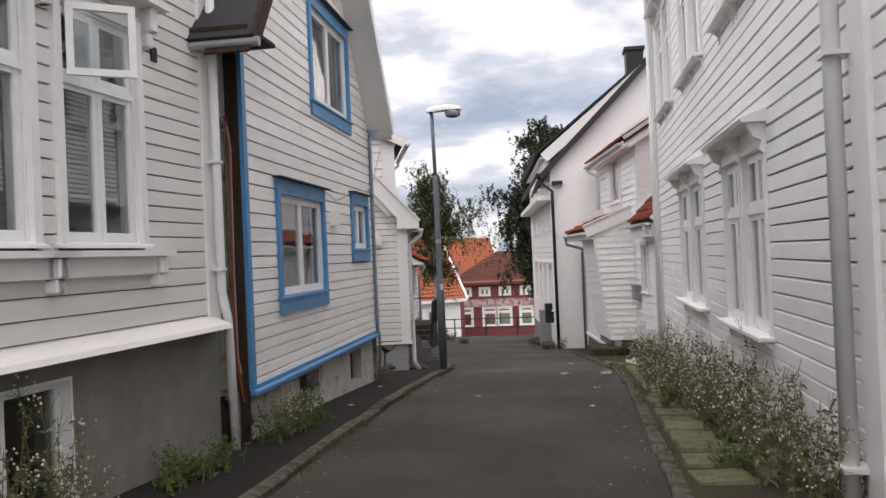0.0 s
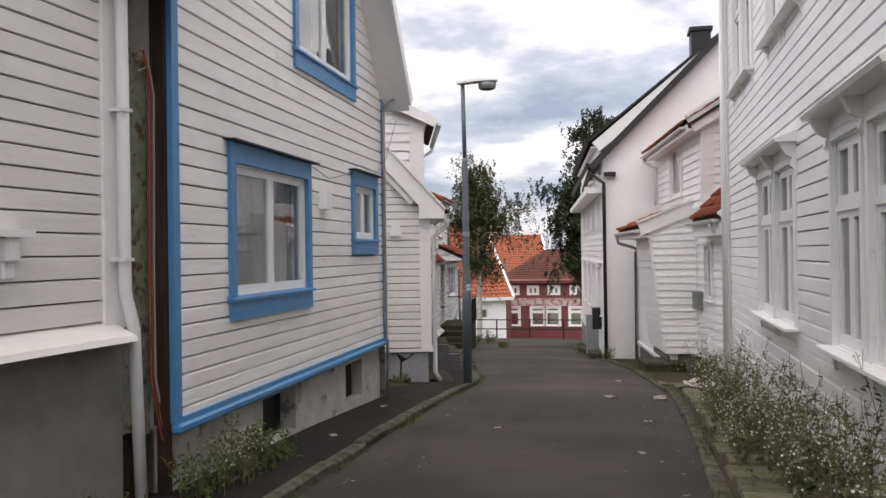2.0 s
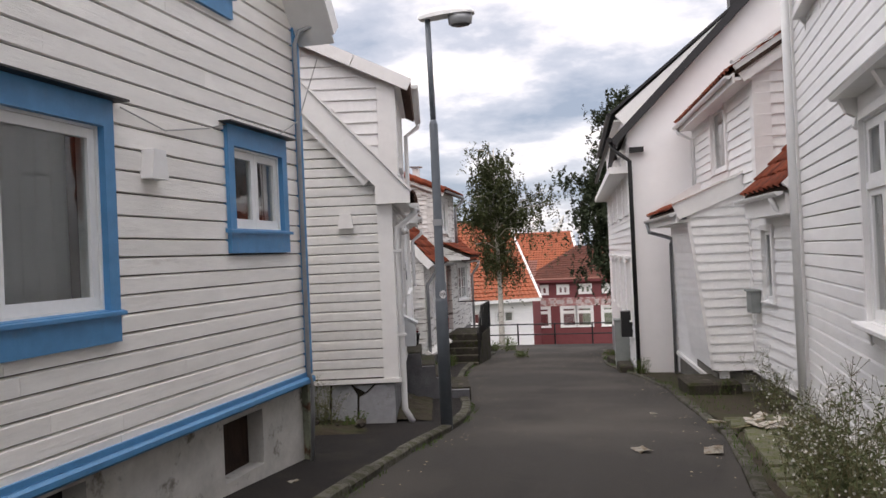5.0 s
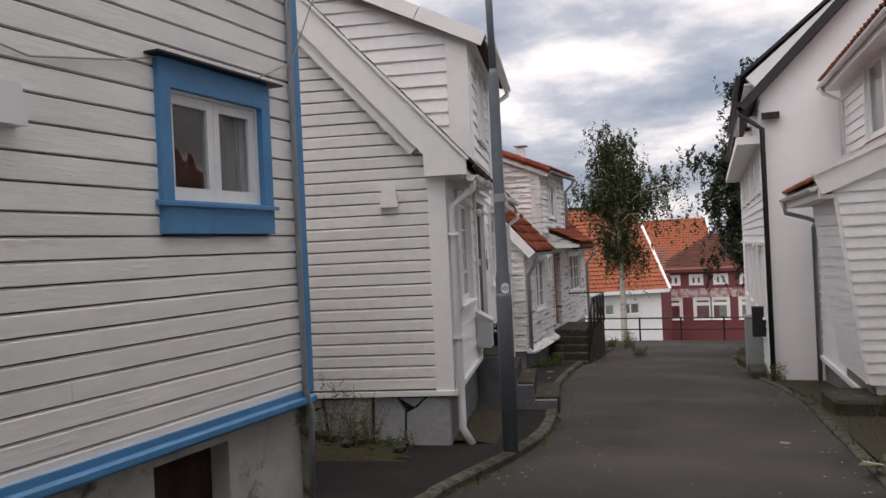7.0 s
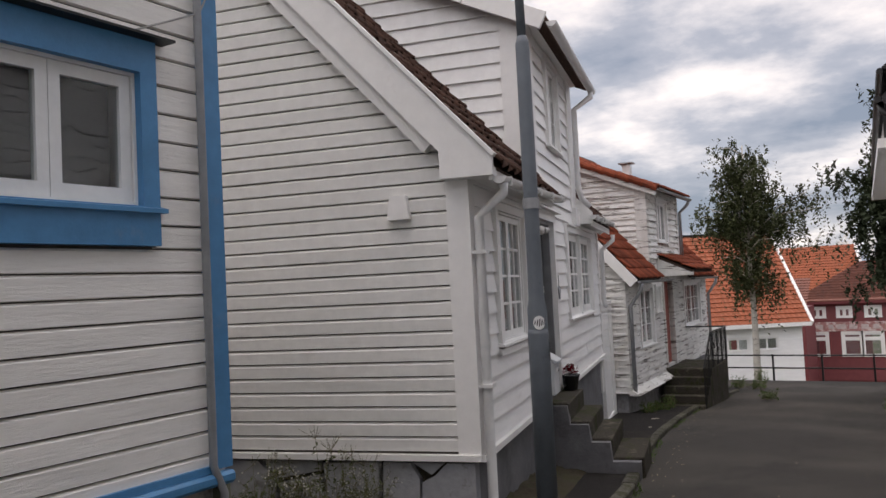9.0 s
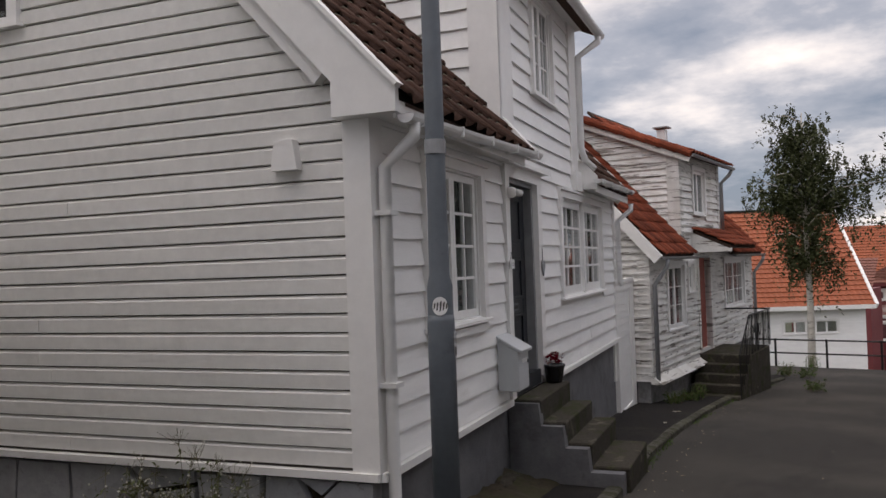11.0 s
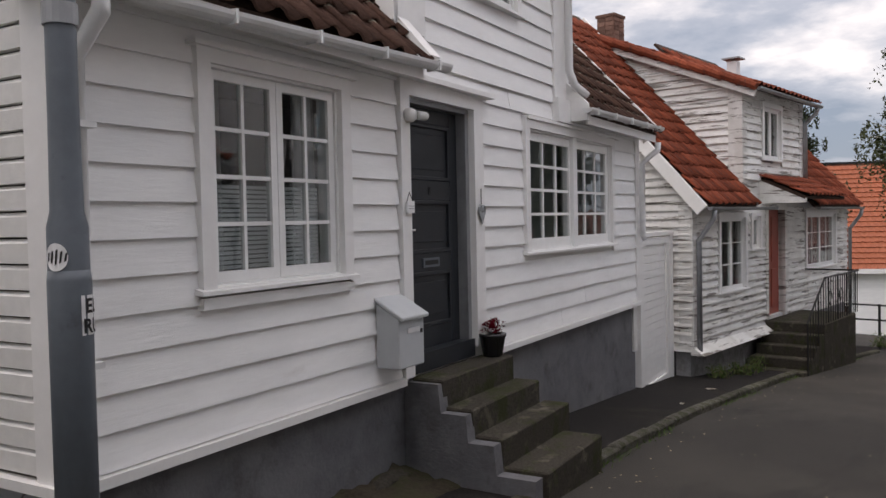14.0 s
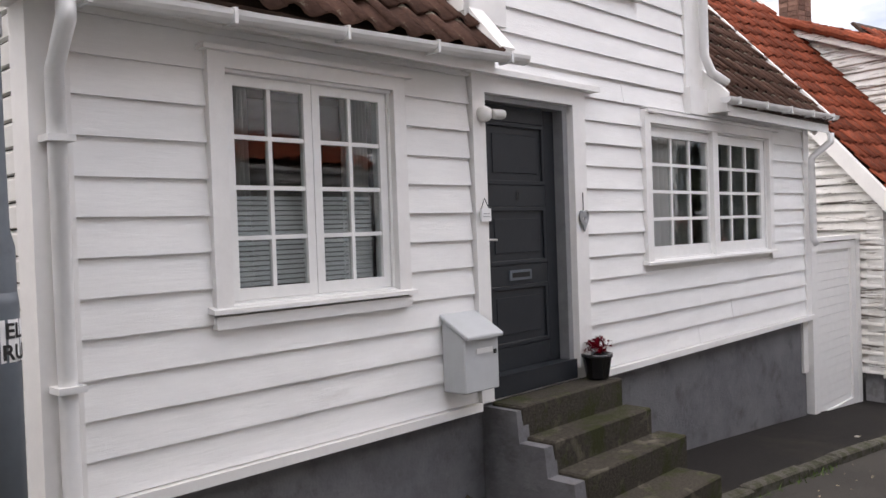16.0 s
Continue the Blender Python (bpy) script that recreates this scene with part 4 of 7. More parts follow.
# mossy earth banked along the foot of the wall
eb = bmesh.new()
bank = {}
for i in range(41):
    for j in range(9):
        a_, o_ = 0.1 + 2.85 * i / 40, -0.02 + 0.52 * j / 8
        p = F3 @ Vector((a_, -o_, 0))
        e = math.cos(0.5 * math.pi * j / 8) * min(1.0, 0.35 + 0.9 * i / 40)
        h = e * (0.09 + 0.06 * noise.noise((p.x * 3, p.y * 3, 2)) + 0.06 * noise.noise((p.x * 11, p.y * 11, 5))) - 0.02 * (j == 8)
        bank[i, j] = eb.verts.new((p.x, p.y, gz(p.y) + 0.06 + h))
for i in range(40):
    for j in range(8):
        eb.faces.new((bank[i, j], bank[i, j + 1], bank[i + 1, j + 1], bank[i + 1, j]))
tagged(part("earth_bank", eb, M_soil, None, smooth=True), "dark mossy earth banked against the grey foundation", "soil", kind="structure")

# mailbox
MB = thing("mailbox", F3, "light grey metal mailbox with sloping lid on the white wall", "mailbox")
part("body", bevelled(prism([(0.0, -0.06), (0.20, -0.06), (0.20, 0.30), (0.0, 0.42)], 0, 0.34, m=pose(2.83, -0.03, 0, 0, 0, -90) @ Matrix.Translation((0, -0.34, 0))), 0.008), M_mailbox, MB)
part("lid", bevelled(prism([(-0.01, 0.425), (0.235, 0.285), (0.24, 0.315), (-0.01, 0.455)], -0.012, 0.352, m=pose(2.83, -0.03, 0, 0, 0, -90) @ Matrix.Translation((0, -0.34, 0))), 0.006), M_mailbox, MB)
part("name_plate", boxes((2.60, 2.76, -0.236, -0.229, 0.19, 0.225)), M_zinc, MB)
part("lock", boxes((2.775, 2.80, -0.236, -0.229, 0.175, 0.205)), M_ink, MB)
# flower pot
FP = thing("flower_pot", F3 @ pose(4.13, -0.15, -0.215), "glossy black pot of dark red flowers on the doorstep", "flower pot")
part("pot", lathe([(0.075, 0), (0.09, 0.02), (0.115, 0.17), (0.125, 0.18), (0.125, 0.205), (0.105, 0.205), (0.10, 0.17)], 20), M_pot, FP, smooth=True)
bmf = bmesh.new()
rf_ = random.Random(3)
for k in range(60):
    a, r = rf_.uniform(0, 6.28), rf_.uniform(0, 0.11)
    c = Vector((r * math.cos(a), r * math.sin(a), 0.22 + rf_.uniform(0, 0.13) * (1 - r * 4)))
    for j in range(5):
        q = Euler((rf_.uniform(-1, 1), rf_.uniform(-1, 1), j * 1.25)).to_matrix()
        vs = [bmf.verts.new(c + q @ Vector(p)) for p in ((0, 0, 0), (0.018, -0.008, 0.01), (0.03, 0, 0.012), (0.018, 0.008, 0.01))]
        bmf.faces.new(vs)
part("blossom", bmf, M_redflower, FP, "dark red blossoms")["kind"] = "stuff"
# wall lamp, heart, small sign
WL = thing("wall_lamp", F3, "white tubular outdoor wall lamp beside the door", "lamp")
part("base", lathe([(0.055, 0), (0.055, 0.04), (0.04, 0.07)], 14, m=pose(2.93, -0.06, 1.80, 90, 0, 0)), M_trim, WL, smooth=True)
part("glass_tube", lathe([(0.03, 0.0), (0.036, 0.02), (0.036, 0.10), (0.03, 0.115), (0.012, 0.12)], 14, m=pose(2.96, -0.12, 1.80, 0, 90, -12)), M_lampglass, WL, smooth=True)
HT = thing("heart_ornament", F3, "grey wicker heart hanging beside the door", "ornament")
hp = [(0.055 * 16 * math.sin(t) ** 3 / 16, -0.075, 1.06 + 0.085 * (13 * math.cos(t) - 5 * math.cos(2 * t) - 2 * math.cos(3 * t) - math.cos(4 * t)) / 16) for t in [2 * math.pi * k / 24 for k in range(25)]]
for sc in (1.0, 0.72, 0.45):
    part("wicker", tube([(4.12 + x * sc, y, 1.06 + (z - 1.06) * sc) for x, y, z in hp], 0.011, 5), M_greyzinc, HT)
part("string", tube([(4.12, -0.07, 1.13), (4.12, -0.07, 1.27)], 0.004, 4), M_ink, HT)
SG = thing("hanging_sign", F3, "small white hanging sign on the door casing", "sign")
part("plate", boxes((2.87, 2.97, -0.085, -0.07, 1.06, 1.15)), M_sticker, SG)
part("lettering", boxes((2.89, 2.95, -0.088, -0.086, 1.11, 1.115), (2.885, 2.955, -0.088, -0.086, 1.09, 1.095)), M_greyzinc, SG)
part("string", tube([(2.88, -0.075, 1.15), (2.92, -0.07, 1.22), (2.96, -0.075, 1.15)], 0.003, 4), M_ink, SG)
# white board gate beside the cottage
GT = thing("board_gate", F3, "white painted wooden board gate between two houses", "gate")
gx0 = L3 + 0.12
part("post", boxes((gx0, gx0 + 0.1, -0.02, 0.08, -1.65, 0.72)), M_trim, GT)
part("post", boxes((gx0 + 1.69, gx0 + 1.85, -0.02, 0.08, -1.75, 0.72)), M_trim, GT)
part("top_rail", boxes((gx0 - 0.02, gx0 + 1.87, -0.03, 0.09, 0.70, 0.76)), M_trim, GT)
for k in range(20):
    part("board", boxes((gx0 + 0.1, gx0 + 1.5, 0.02, 0.05, -1.65 + k * 0.115, -1.65 + k * 0.115 + 0.111)), M_trim, GT)
part("frame", ring((gx0 + 0.1, gx0 + 1.68, -1.62, 0.68), (gx0 + 0.2, gx0 + 1.5, -1.5, 0.58), -0.012, 0.02), M_trim, GT)


# ---- the house with blue trim ----
FB = wall_frame(-2.83, 6.72, 90)
blue = thing("house", FB, "old white weatherboarded house with bright blue window trim", "house")
LB = 5.81
pB = [(0, 0.24), (LB, 0.24), (LB, 3.85), (2.5, 7.5), (0, 4.7)]
BW, SW, UW = (0.98, 2.70, 1.13, 2.27), (4.38, 5.31, 1.67, 2.35), (2.50, 4.36, 3.60, 4.85)
wB = solid_wall(blue, "wall", pB, [BW, SW, UW], M_back)
clad(wB, pB, [(a - 0.09, b + 0.09, c - 0.15, d + 0.12) for a, b, c, d in (BW, SW, UW)], M_cream, lambda z: 0.1222 if z < 1.5 else 0.1475, lap=False, start=0.2385, thick=0.03, seed=11, groove=0.020)
for (x0, x1, z0, z1), ap in ((BW, 0.2), (SW, 0.2), (UW, 0.2)):
    wi = window(blue, x0, x1, z0, z1, casing=0.10, trim=M_blue, apron=ap, head=0.07, label="white two-light window in blue surround", sw=0.06, sill_mat=M_blue)
    part("flashing", boxes((x0 - 0.17, x1 + 0.17, -0.14, 0.0, z1 + 0.172, z1 + 0.185)), M_black, wi)
part("corner_timber", boxes((-0.06, -0.004, 0.003, 0.09, -0.3, 4.7)), M_wood, blue, "bare weathered brown corner timber")
part("base_mould", bevelled(boxes((-0.035, LB + 0.04, -0.085, 0.0, 0.185, 0.255)), 0.018), M_blue, blue, "blue base moulding")
part("base_mould", boxes((0.067, LB - 0.092, -0.055, 0.0, 0.257, 0.295)), M_blue, blue)
part("corner_board", boxes((-0.03, 0.065, -0.045, 0.0, 0.255, 4.4)), M_blue, blue, "blue corner board")
part("corner_board", boxes((LB - 0.09, LB + 0.04, -0.05, 0.0, 0.27, 3.8), (LB, LB + 0.04, 0.0, 0.1, 0.27, 3.8)), M_blue, blue, "blue corner board")
part("downpipe", tube([(LB - 0.02, -0.36, 3.72), (LB - 0.1, -0.12, 3.62), (LB - 0.12, -0.075, 3.5), (LB - 0.12, -0.075, 0.3), (LB - 0.06, -0.085, 0.15), (LB - 0.06, -0.05, -0.62)], 0.022, 8), M_greyzinc, blue, smooth=True)
solid_wall(blue, "foundation", [(0, -1.2), (LB, -1.2), (LB, 0.2), (0, 0.2)], [(1.72, 2.55, -0.32, 0.12), (4.22, 4.92, -0.38, 0.1)], M_render_lt, depth=0.25, y0=0.05, label="worn pale rendered foundation with cellar openings")
# dark sheets added in the cellar openings, their inner darkness put into colour
part("cellar_shutter", boxes((1.72, 2.55, 0.22, 0.26, -0.32, 0.12)), M_black, blue)
part("cellar_shutter", boxes((4.22, 4.92, 0.2, 0.24, -0.38, 0.1)), M_wood, blue)
part("corner_post", bevelled(boxes((LB - 0.02, LB + 0.03, -0.015, 0.10, -1.1, 0.18), (LB + 0.034, LB + 0.07, 0.0, 0.09, -1.1, 0.17)), 0.006), M_moss_wood, blue, "flaking grey timber under the corner")
part("side_wall", boxes((0.0, 0.15, 0.15, 7.0, -1.2, 4.8)), M_cream, blue)
part("side_wall", boxes((LB - 0.15, LB, 0.15, 7.0, -1.2, 3.9)), M_cream, blue)
part("back_wall", boxes((0.15, LB - 0.15, 6.85, 7.0, -1.2, 4.6)), M_cream, blue)
part("partition", boxes((0.15, LB - 0.15, 1.6, 1.65, 0.3, 6.0)), M_room_shade, blue)
part("floor", boxes((0.15, LB - 0.15, 0.15, 1.6, 0.3, 0.36), (0.15, LB - 0.15, 0.15, 1.6, 2.85, 2.95)), M_room_shade, blue)
for (xa, za), (xb, zb) in (((LB + 0.06, 3.66), (2.5, 7.72)), ((2.5, 7.72), (-0.80, 3.55))):
    part("roof", slope_slab([(xa, -0.45, za), (xa, 7.3, za), (xb, 7.3, zb), (xb, -0.45, zb)], 0.10), M_roofedge, blue, "dark roof covering")
    part("soffit", slope_slab([(xa, -0.42, za - 0.14), (xa, 0.0, za - 0.14), (xb, 0.0, zb - 0.14), (xb, -0.42, zb - 0.14)], 0.02), M_trim if xa > LB else M_wood, blue)
    part("barge_board", slope_slab([(xa, -0.47, za + 0.01), (xa, -0.43, za + 0.01), (xb, -0.43, zb + 0.01), (xb, -0.47, zb + 0.01)], 0.17), M_trim if xa > LB else M_wood, blue)
part("eave_gutter", tube([(-0.74, -0.5, 3.50), (-0.74, 2.0, 3.50)], 0.045, 10), M_greyzinc, blue)
part("eave_boards", boxes((-0.75, 0.0, -0.40, 1.5, 3.62, 3.66)), M_wood, blue)
part("vent_hood", prism([(0, 0), (0.20, 0), (0.17, 0.20), (0.03, 0.20)], -0.12, -0.02, m=pose(3.12, 0, 1.98)), M_trim, blue, "white vent hood")
curtain(BW[0] + 0.03, BW[0] + 0.8, 1.5, 2.25, 0.17, FB, M_curtain, "faded cloth hanging behind a dusty window", 5)
curtain(UW[0] + 1.0, UW[1] - 0.03, 3.62, 4.8, 0.16, FB, M_curtain, "pale curtain drawn behind an upper window", 6)
# dark sheet added behind the small window; its dimness is painted in
dark_sheet = boxes((SW[0] + 0.04, SW[1] - 0.04, 0.14, 0.15, SW[2], SW[3]))
tagged(part("window_blind", dark_sheet, M_room_shade, None), "added dark sheet behind a frosted window, for the dim room", "blind").matrix_world = FB
curtain(BW[0] + 0.9, BW[1] - 0.03, 1.15, 2.25, 0.2, FB, M_curtain, "pale cloth behind a dusty window", 6)
# thin cable strung along the wall
CB = thing("wall_cable", FB, "thin grey cable sagging along the house wall", "cable")
part("cable", tube([(2.9, -0.05, 2.42), (3.4, -0.05, 2.34), (4.0, -0.05, 2.44), (4.35, -0.05, 2.53), (5.2, -0.05, 2.52), (5.7, -0.08, 2.75), (5.95, -0.2, 3.4)], 0.006, 5), M_graycable, CB)


# ---- the cream house with the grey base ----
FA = wall_frame(-2.98, 6.3, 85)
ahouse = thing("house", FA, "cream weatherboarded house on a grey rendered base", "house")
pA = [(-11, 0.98), (0, 0.98), (0, 6.5), (-11, 6.5)]
A1, A2 = (-2.13, -1.23, 1.70, 3.40), (-3.38, -2.46, 1.70, 3.40)
wA = solid_wall(ahouse, "wall", pA, [A1, A2], M_back)
clad(wA, pA, [(A1[0] - 0.065, A1[1] + 0.065, 1.56, 3.44), (A2[0] - 0.065, A2[1] + 0.065, 1.56, 3.44)], M_cream_shaded, lambda z: 0.146 if z < 1.6 else 0.1275, lap=False, start=0.907, thick=0.028, seed=12, groove=0.018)
for wv in (A1, A2):
    wi = window(ahouse, *wv, sashes=2, casing=0.075, transom=2.86, label="tall white casement window with transom", sw=0.055)
    part("ledge", boxes((wv[0] - 0.30, wv[1] + 0.30, -0.17, 0.0, 1.60, 1.645), (wv[0] - 0.26, wv[1] + 0.26, -0.10, 0.0, 1.46, 1.60)), M_trim, wi)
    for xb in (wv[0] - 0.16, wv[1] + 0.16):
        part("bracket", bevelled(boxes((xb - 0.05, xb + 0.05, -0.15, 0.0, 1.46, 1.60), (xb - 0.045, xb + 0.045, -0.12, 0.0, 1.36, 1.46)), 0.012), M_trim, wi)
        part("bracket", bevelled(boxes((xb - 0.05, xb + 0.05, -0.14, 0.0, 3.42, 3.62), (xb - 0.04, xb + 0.04, -0.10, 0.0, 3.30, 3.42)), 0.012), M_trim, wi)
    part("hood", boxes((wv[0] - 0.32, wv[1] + 0.32, -0.20, 0.0, 3.62, 3.66)), M_trim, wi)
    bl = bmesh.new()
    for k in range(22):
        box(bl, wv[0] + 0.04, wv[1] - 0.04, 0.135, 0.15, 2.05 + k * 0.036, 2.05 + k * 0.036 + 0.024)
    tagged(part("window_blind", bl, M_blind, None), "half-lowered grey slatted blind behind a window", "blind").matrix_world = FA
# open top light
tl = boxes((0, 0.46, -0.02, 0.02, 0, 0.05), (0, 0.46, -0.02, 0.02, 0.46, 0.51), (0, 0.05, -0.02, 0.02, 0.05, 0.46), (0.41, 0.46, -0.02, 0.02, 0.05, 0.46))
bmesh.ops.transform(tl, matrix=pose(A1[0] + 0.03, -0.075, 2.87, 0, 0, -50), verts=tl.verts)
ol = part("open_light", tl, M_frame, ahouse, "white top light standing open")
pg = boxes((0.05, 0.41, -0.004, 0.0, 0.05, 0.46))
bmesh.ops.transform(pg, matrix=pose(A1[0] + 0.03, -0.075, 2.87, 0, 0, -50), verts=pg.verts)
part("pane", pg, M_glass, ol).visible_shadow = False
part("base_ledge", prism([(-0.22, 0.92), (0.0, 0.92), (0.0, 1.05), (-0.20, 0.96)], 0.09, 11.0, m=pose(0, 0, 0, 0, 0, 90)), M_cream_shaded, ahouse, "white sloping base ledge with flaking paint")
solid_wall(ahouse, "base", [(-11, -0.6), (0.02, -0.6), (0.02, 0.93), (-11, 0.93)], [(-3.3, -2.1, -0.12, 0.78)], M_render, depth=0.3, y0=0.0, label="grey rendered base wall")
window(ahouse, -3.3, -2.1, -0.12, 0.78, sashes=2, casing=0.05, proud=-0.06, label="white cellar window in the grey base", sill=False, recess=0.1)
part("corner_board", boxes((-0.20, -0.01, -0.05, 0.0, 1.0, 6.5), (-0.01, 0.02, -0.045, 0.2, 1.0, 6.5)), M_trim, ahouse)
part("downpipe", tube([(-0.11, -0.12, 6.4), (-0.09, -0.12, 1.25), (-0.03, -0.14, 1.0), (0.03, -0.145, -0.35)], 0.042, 10), M_zinc, ahouse, smooth=True)
for z in (2.45, 1.45):
    part("pipe_clip", boxes((-0.15, -0.05, -0.165, -0.03, z, z + 0.025)), M_zinc, ahouse)
part("side_wall", boxes((-0.15, 0.0, 0.15, 6.0, -0.6, 6.5)), M_cream, ahouse)
part("side_wall", boxes((-11, -10.85, 0.15, 6.0, -0.6, 6.5)), M_cream, ahouse)
part("partition", boxes((-10.8, -0.16, 1.4, 1.45, -0.5, 6.4)), M_room_shade, ahouse)
part("floor", boxes((-10.8, -0.16, 0.16, 1.4, 1.0, 1.05), (-10.8, -0.16, 0.16, 1.4, 3.9, 4.0)), M_room_shade, ahouse)
part("roof", slope_slab([(-11.2, -0.5, 6.4), (0.2, -0.5, 6.4), (0.2, 5.5, 9.5), (-11.2, 5.5, 9.5)], 0.15), M_tile_dk, ahouse)
part("vent_grille", boxes((-0.98, -0.90, -0.045, -0.03, 3.22, 3.34)), M_ink, ahouse)
# timber and clutter in the gap between the two houses
GP = thing("gap_lining", FA, "weathered dark timber and flaking green board in the gap", "wall", kind="structure")
part("back_panel", boxes((0.02, 0.75, 0.75, 0.80, -0.7, 5.5)), M_wood, GP)
part("green_board", bevelled(boxes((0.03, 0.17, 0.01, 0.04, 0.25, 2.96), (0.174, 0.345, 0.013, 0.043, 0.2, 2.93)), 0.004), M_moss_wood, GP)
part("post", boxes((0.27, 0.35, 0.17, 0.28, -0.4, 4.2), (0.04, 0.34, 0.10, 0.17, -0.4, 0.22)), M_wood, GP)
CG = thing("cable_bundle", FA @ pose(0.03, -0.07, 0), "loose red and grey cables hanging in the gap", "cable")
for k, (dx, zz) in enumerate(((0, 2.9), (0.03, 2.85), (0.06, 2.8))):
    part("cable", tube([(0.12 + dx, 0.05, zz), (0.2 + dx, 0.02, zz + 0.05), (0.27 + dx, 0.03, zz - 0.15), (0.26 + dx, 0.04, 1.4), (0.25 + dx, 0.03, 0.6), (0.32 + dx, 0.0, 0.2), (0.45 + dx, -0.02, -0.1)], 0.008, 5), M_cable if k < 2 else M_graycable, CG)


# ---- the tall white house with hooded windows ----
FR = wall_frame(2.18, 8.0, -91.8)
rhouse = thing("house", FR, "tall white weatherboarded house with hooded casement windows", "house")
RX0, RX1 = -8.05, 3.98
pR = [(RX0, -0.75), (RX1, -0.75), (RX1, 7.2), (RX0, 7.2)]
R1, R2 = (-4.55, -2.2, 0.66, 2.36), (-0.55, 1.45, 0.66, 2.36)
RU = [(-7.0, -5.0, 3.95, 5.7), (-3.7, -1.75, 3.95, 5.7), (-0.45, 1.35, 3.95, 5.7)]
rh = [R1, R2] + RU
halves = [h for a, b, c, d in rh for h in ((a, (a + b) / 2 - 0.12, c, d), ((a + b) / 2 + 0.12, b, c, d))]
wR = solid_wall(rhouse, "wall", pR, halves, M_back)
clad(wR, pR, [(a - 0.065, b + 0.065, c - 0.03, d + 0.06) for a, b, c, d in halves], M_white2, 0.146, lap=False, thick=0.032, start=-0.69, seed=21)
MX = pose(0, 0, 0, 0, 0, 90) @ Matrix.Diagonal((-1, -1, 1, 1))
for k, (a, b, c, d) in enumerate(rh):
    mid = (a + b) / 2
    for s0, s1 in ((a, mid - 0.12), (mid + 0.12, b)):
        wi = window(rhouse, s0, s1, c, d, sashes=2, casing=0.075, proud=0.03, transom=d - 0.56, label="tall white casement window with transom under a bracketed hood", sw=0.075, sill=False)
        part("sill", bevelled(boxes((s0 - 0.11, s1 + 0.10, -0.17, 0.0, c - 0.05, c - 0.005)), 0.008), M_trim, wi)
        for xb in (s0 - 0.02, s1 + 0.02):
            part("sill_bracket", prism([(0.0, c - 0.24), (0.04, c - 0.20), (0.05, c - 0.12), (0.12, c - 0.05), (0.0, c - 0.05)], xb - 0.03, xb + 0.03, m=MX), M_trim, wi)
        for zh in (c + 0.2, d - 0.9):
            part("hinge", boxes((s0 + 0.005, s0 + 0.025, -0.045, -0.02, zh, zh + 0.08)), M_frame, wi)
    for xb in (a - 0.06, mid, b + 0.06):
        part("bracket", prism([(0.0, d - 0.20), (0.04, d - 0.18), (0.05, d - 0.08), (0.09, d - 0.04), (0.07, d + 0.04), (0.14, d + 0.08), (0.20, d + 0.20), (0.0, d + 0.20)], xb - 0.045, xb + 0.045, m=MX), M_trim, rhouse)
    part("hood", prism([(0.0, d + 0.20), (0.24, d + 0.20), (0.26, d + 0.235), (0.0, d + 0.33)], a - 0.16, b + 0.16, m=MX), M_trim, rhouse)
    part("frieze", boxes((a - 0.02, b + 0.02, -0.055, 0.0, d + 0.08, d + 0.20)), M_trim, rhouse)
    curtain(a + 0.05, a + 0.55, c, d, 0.15, FR, M_curtain_red if k < 2 else M_curtain, "reddish curtain beside a tall window" if k < 2 else "white curtain behind a window", 4)
    curtain(b - 0.5, b - 0.05, c, d, 0.15, FR, M_curtain, "white curtain beside a tall window", 4)
part("corner_board", boxes((RX1 - 0.06, RX1 + 0.22, -0.07, 0.1, -0.75, 7.2)), M_trim, rhouse)
part("corner_board", boxes((RX0 - 0.03, RX0 + 0.14, -0.06, 0.0, -1.0, 7.2)), M_trim, rhouse)
part("downpipe", tube([(RX1 - 0.14, -0.14, 7.0), (RX1 - 0.14, -0.14, -0.15)], 0.055, 12), M_zinc, rhouse, smooth=True)
part("downpipe", tube([(RX0 + 0.22, -0.13, 7.0), (RX0 + 0.22, -0.13, -0.9)], 0.05, 12), M_zinc, rhouse, smooth=True)
for z in (2.6, 0.1):
    part("pipe_clip", boxes((RX1 - 0.21, RX1 - 0.02, -0.21, -0.04, z, z + 0.03)), M_zinc, rhouse)
part("foundation", boxes((RX0, RX1, 0.02, 0.2, -1.6, -0.74)), M_greypaint, rhouse)
part("partition", boxes((RX0 + 0.1, RX1 + 5.5, 1.5, 1.55, -0.7, 7.0)), M_room_shade, rhouse)
part("floor", boxes((RX0 + 0.1, RX1, 0.16, 1.5, 0.1, 0.16), (RX0 + 0.1, RX1, 0.16, 1.5, 3.1, 3.2)), M_room_shade, rhouse)
part("side_wall", boxes((RX0, RX0 + 0.15, 0.16, 7.0, -1.6, 7.2)), M_white2, rhouse)
pR2 = [(RX1 + 0.22, -0.75), (9.5, -0.75), (9.5, 7.2), (RX1 + 0.22, 7.2)]
wR2 = solid_wall(rhouse, "wall", pR2, [], M_white2)
clad(wR2, pR2, [], M_white2, 0.172, lap=False, thick=0.032, start=-0.7, seed=22)
part("roof", slope_slab([(RX0 - 0.3, -0.5, 7.1), (9.8, -0.5, 7.1), (9.8, 4.5, 10.4), (RX0 - 0.3, 4.5, 10.4)], 0.15), M_tile_dk, rhouse)

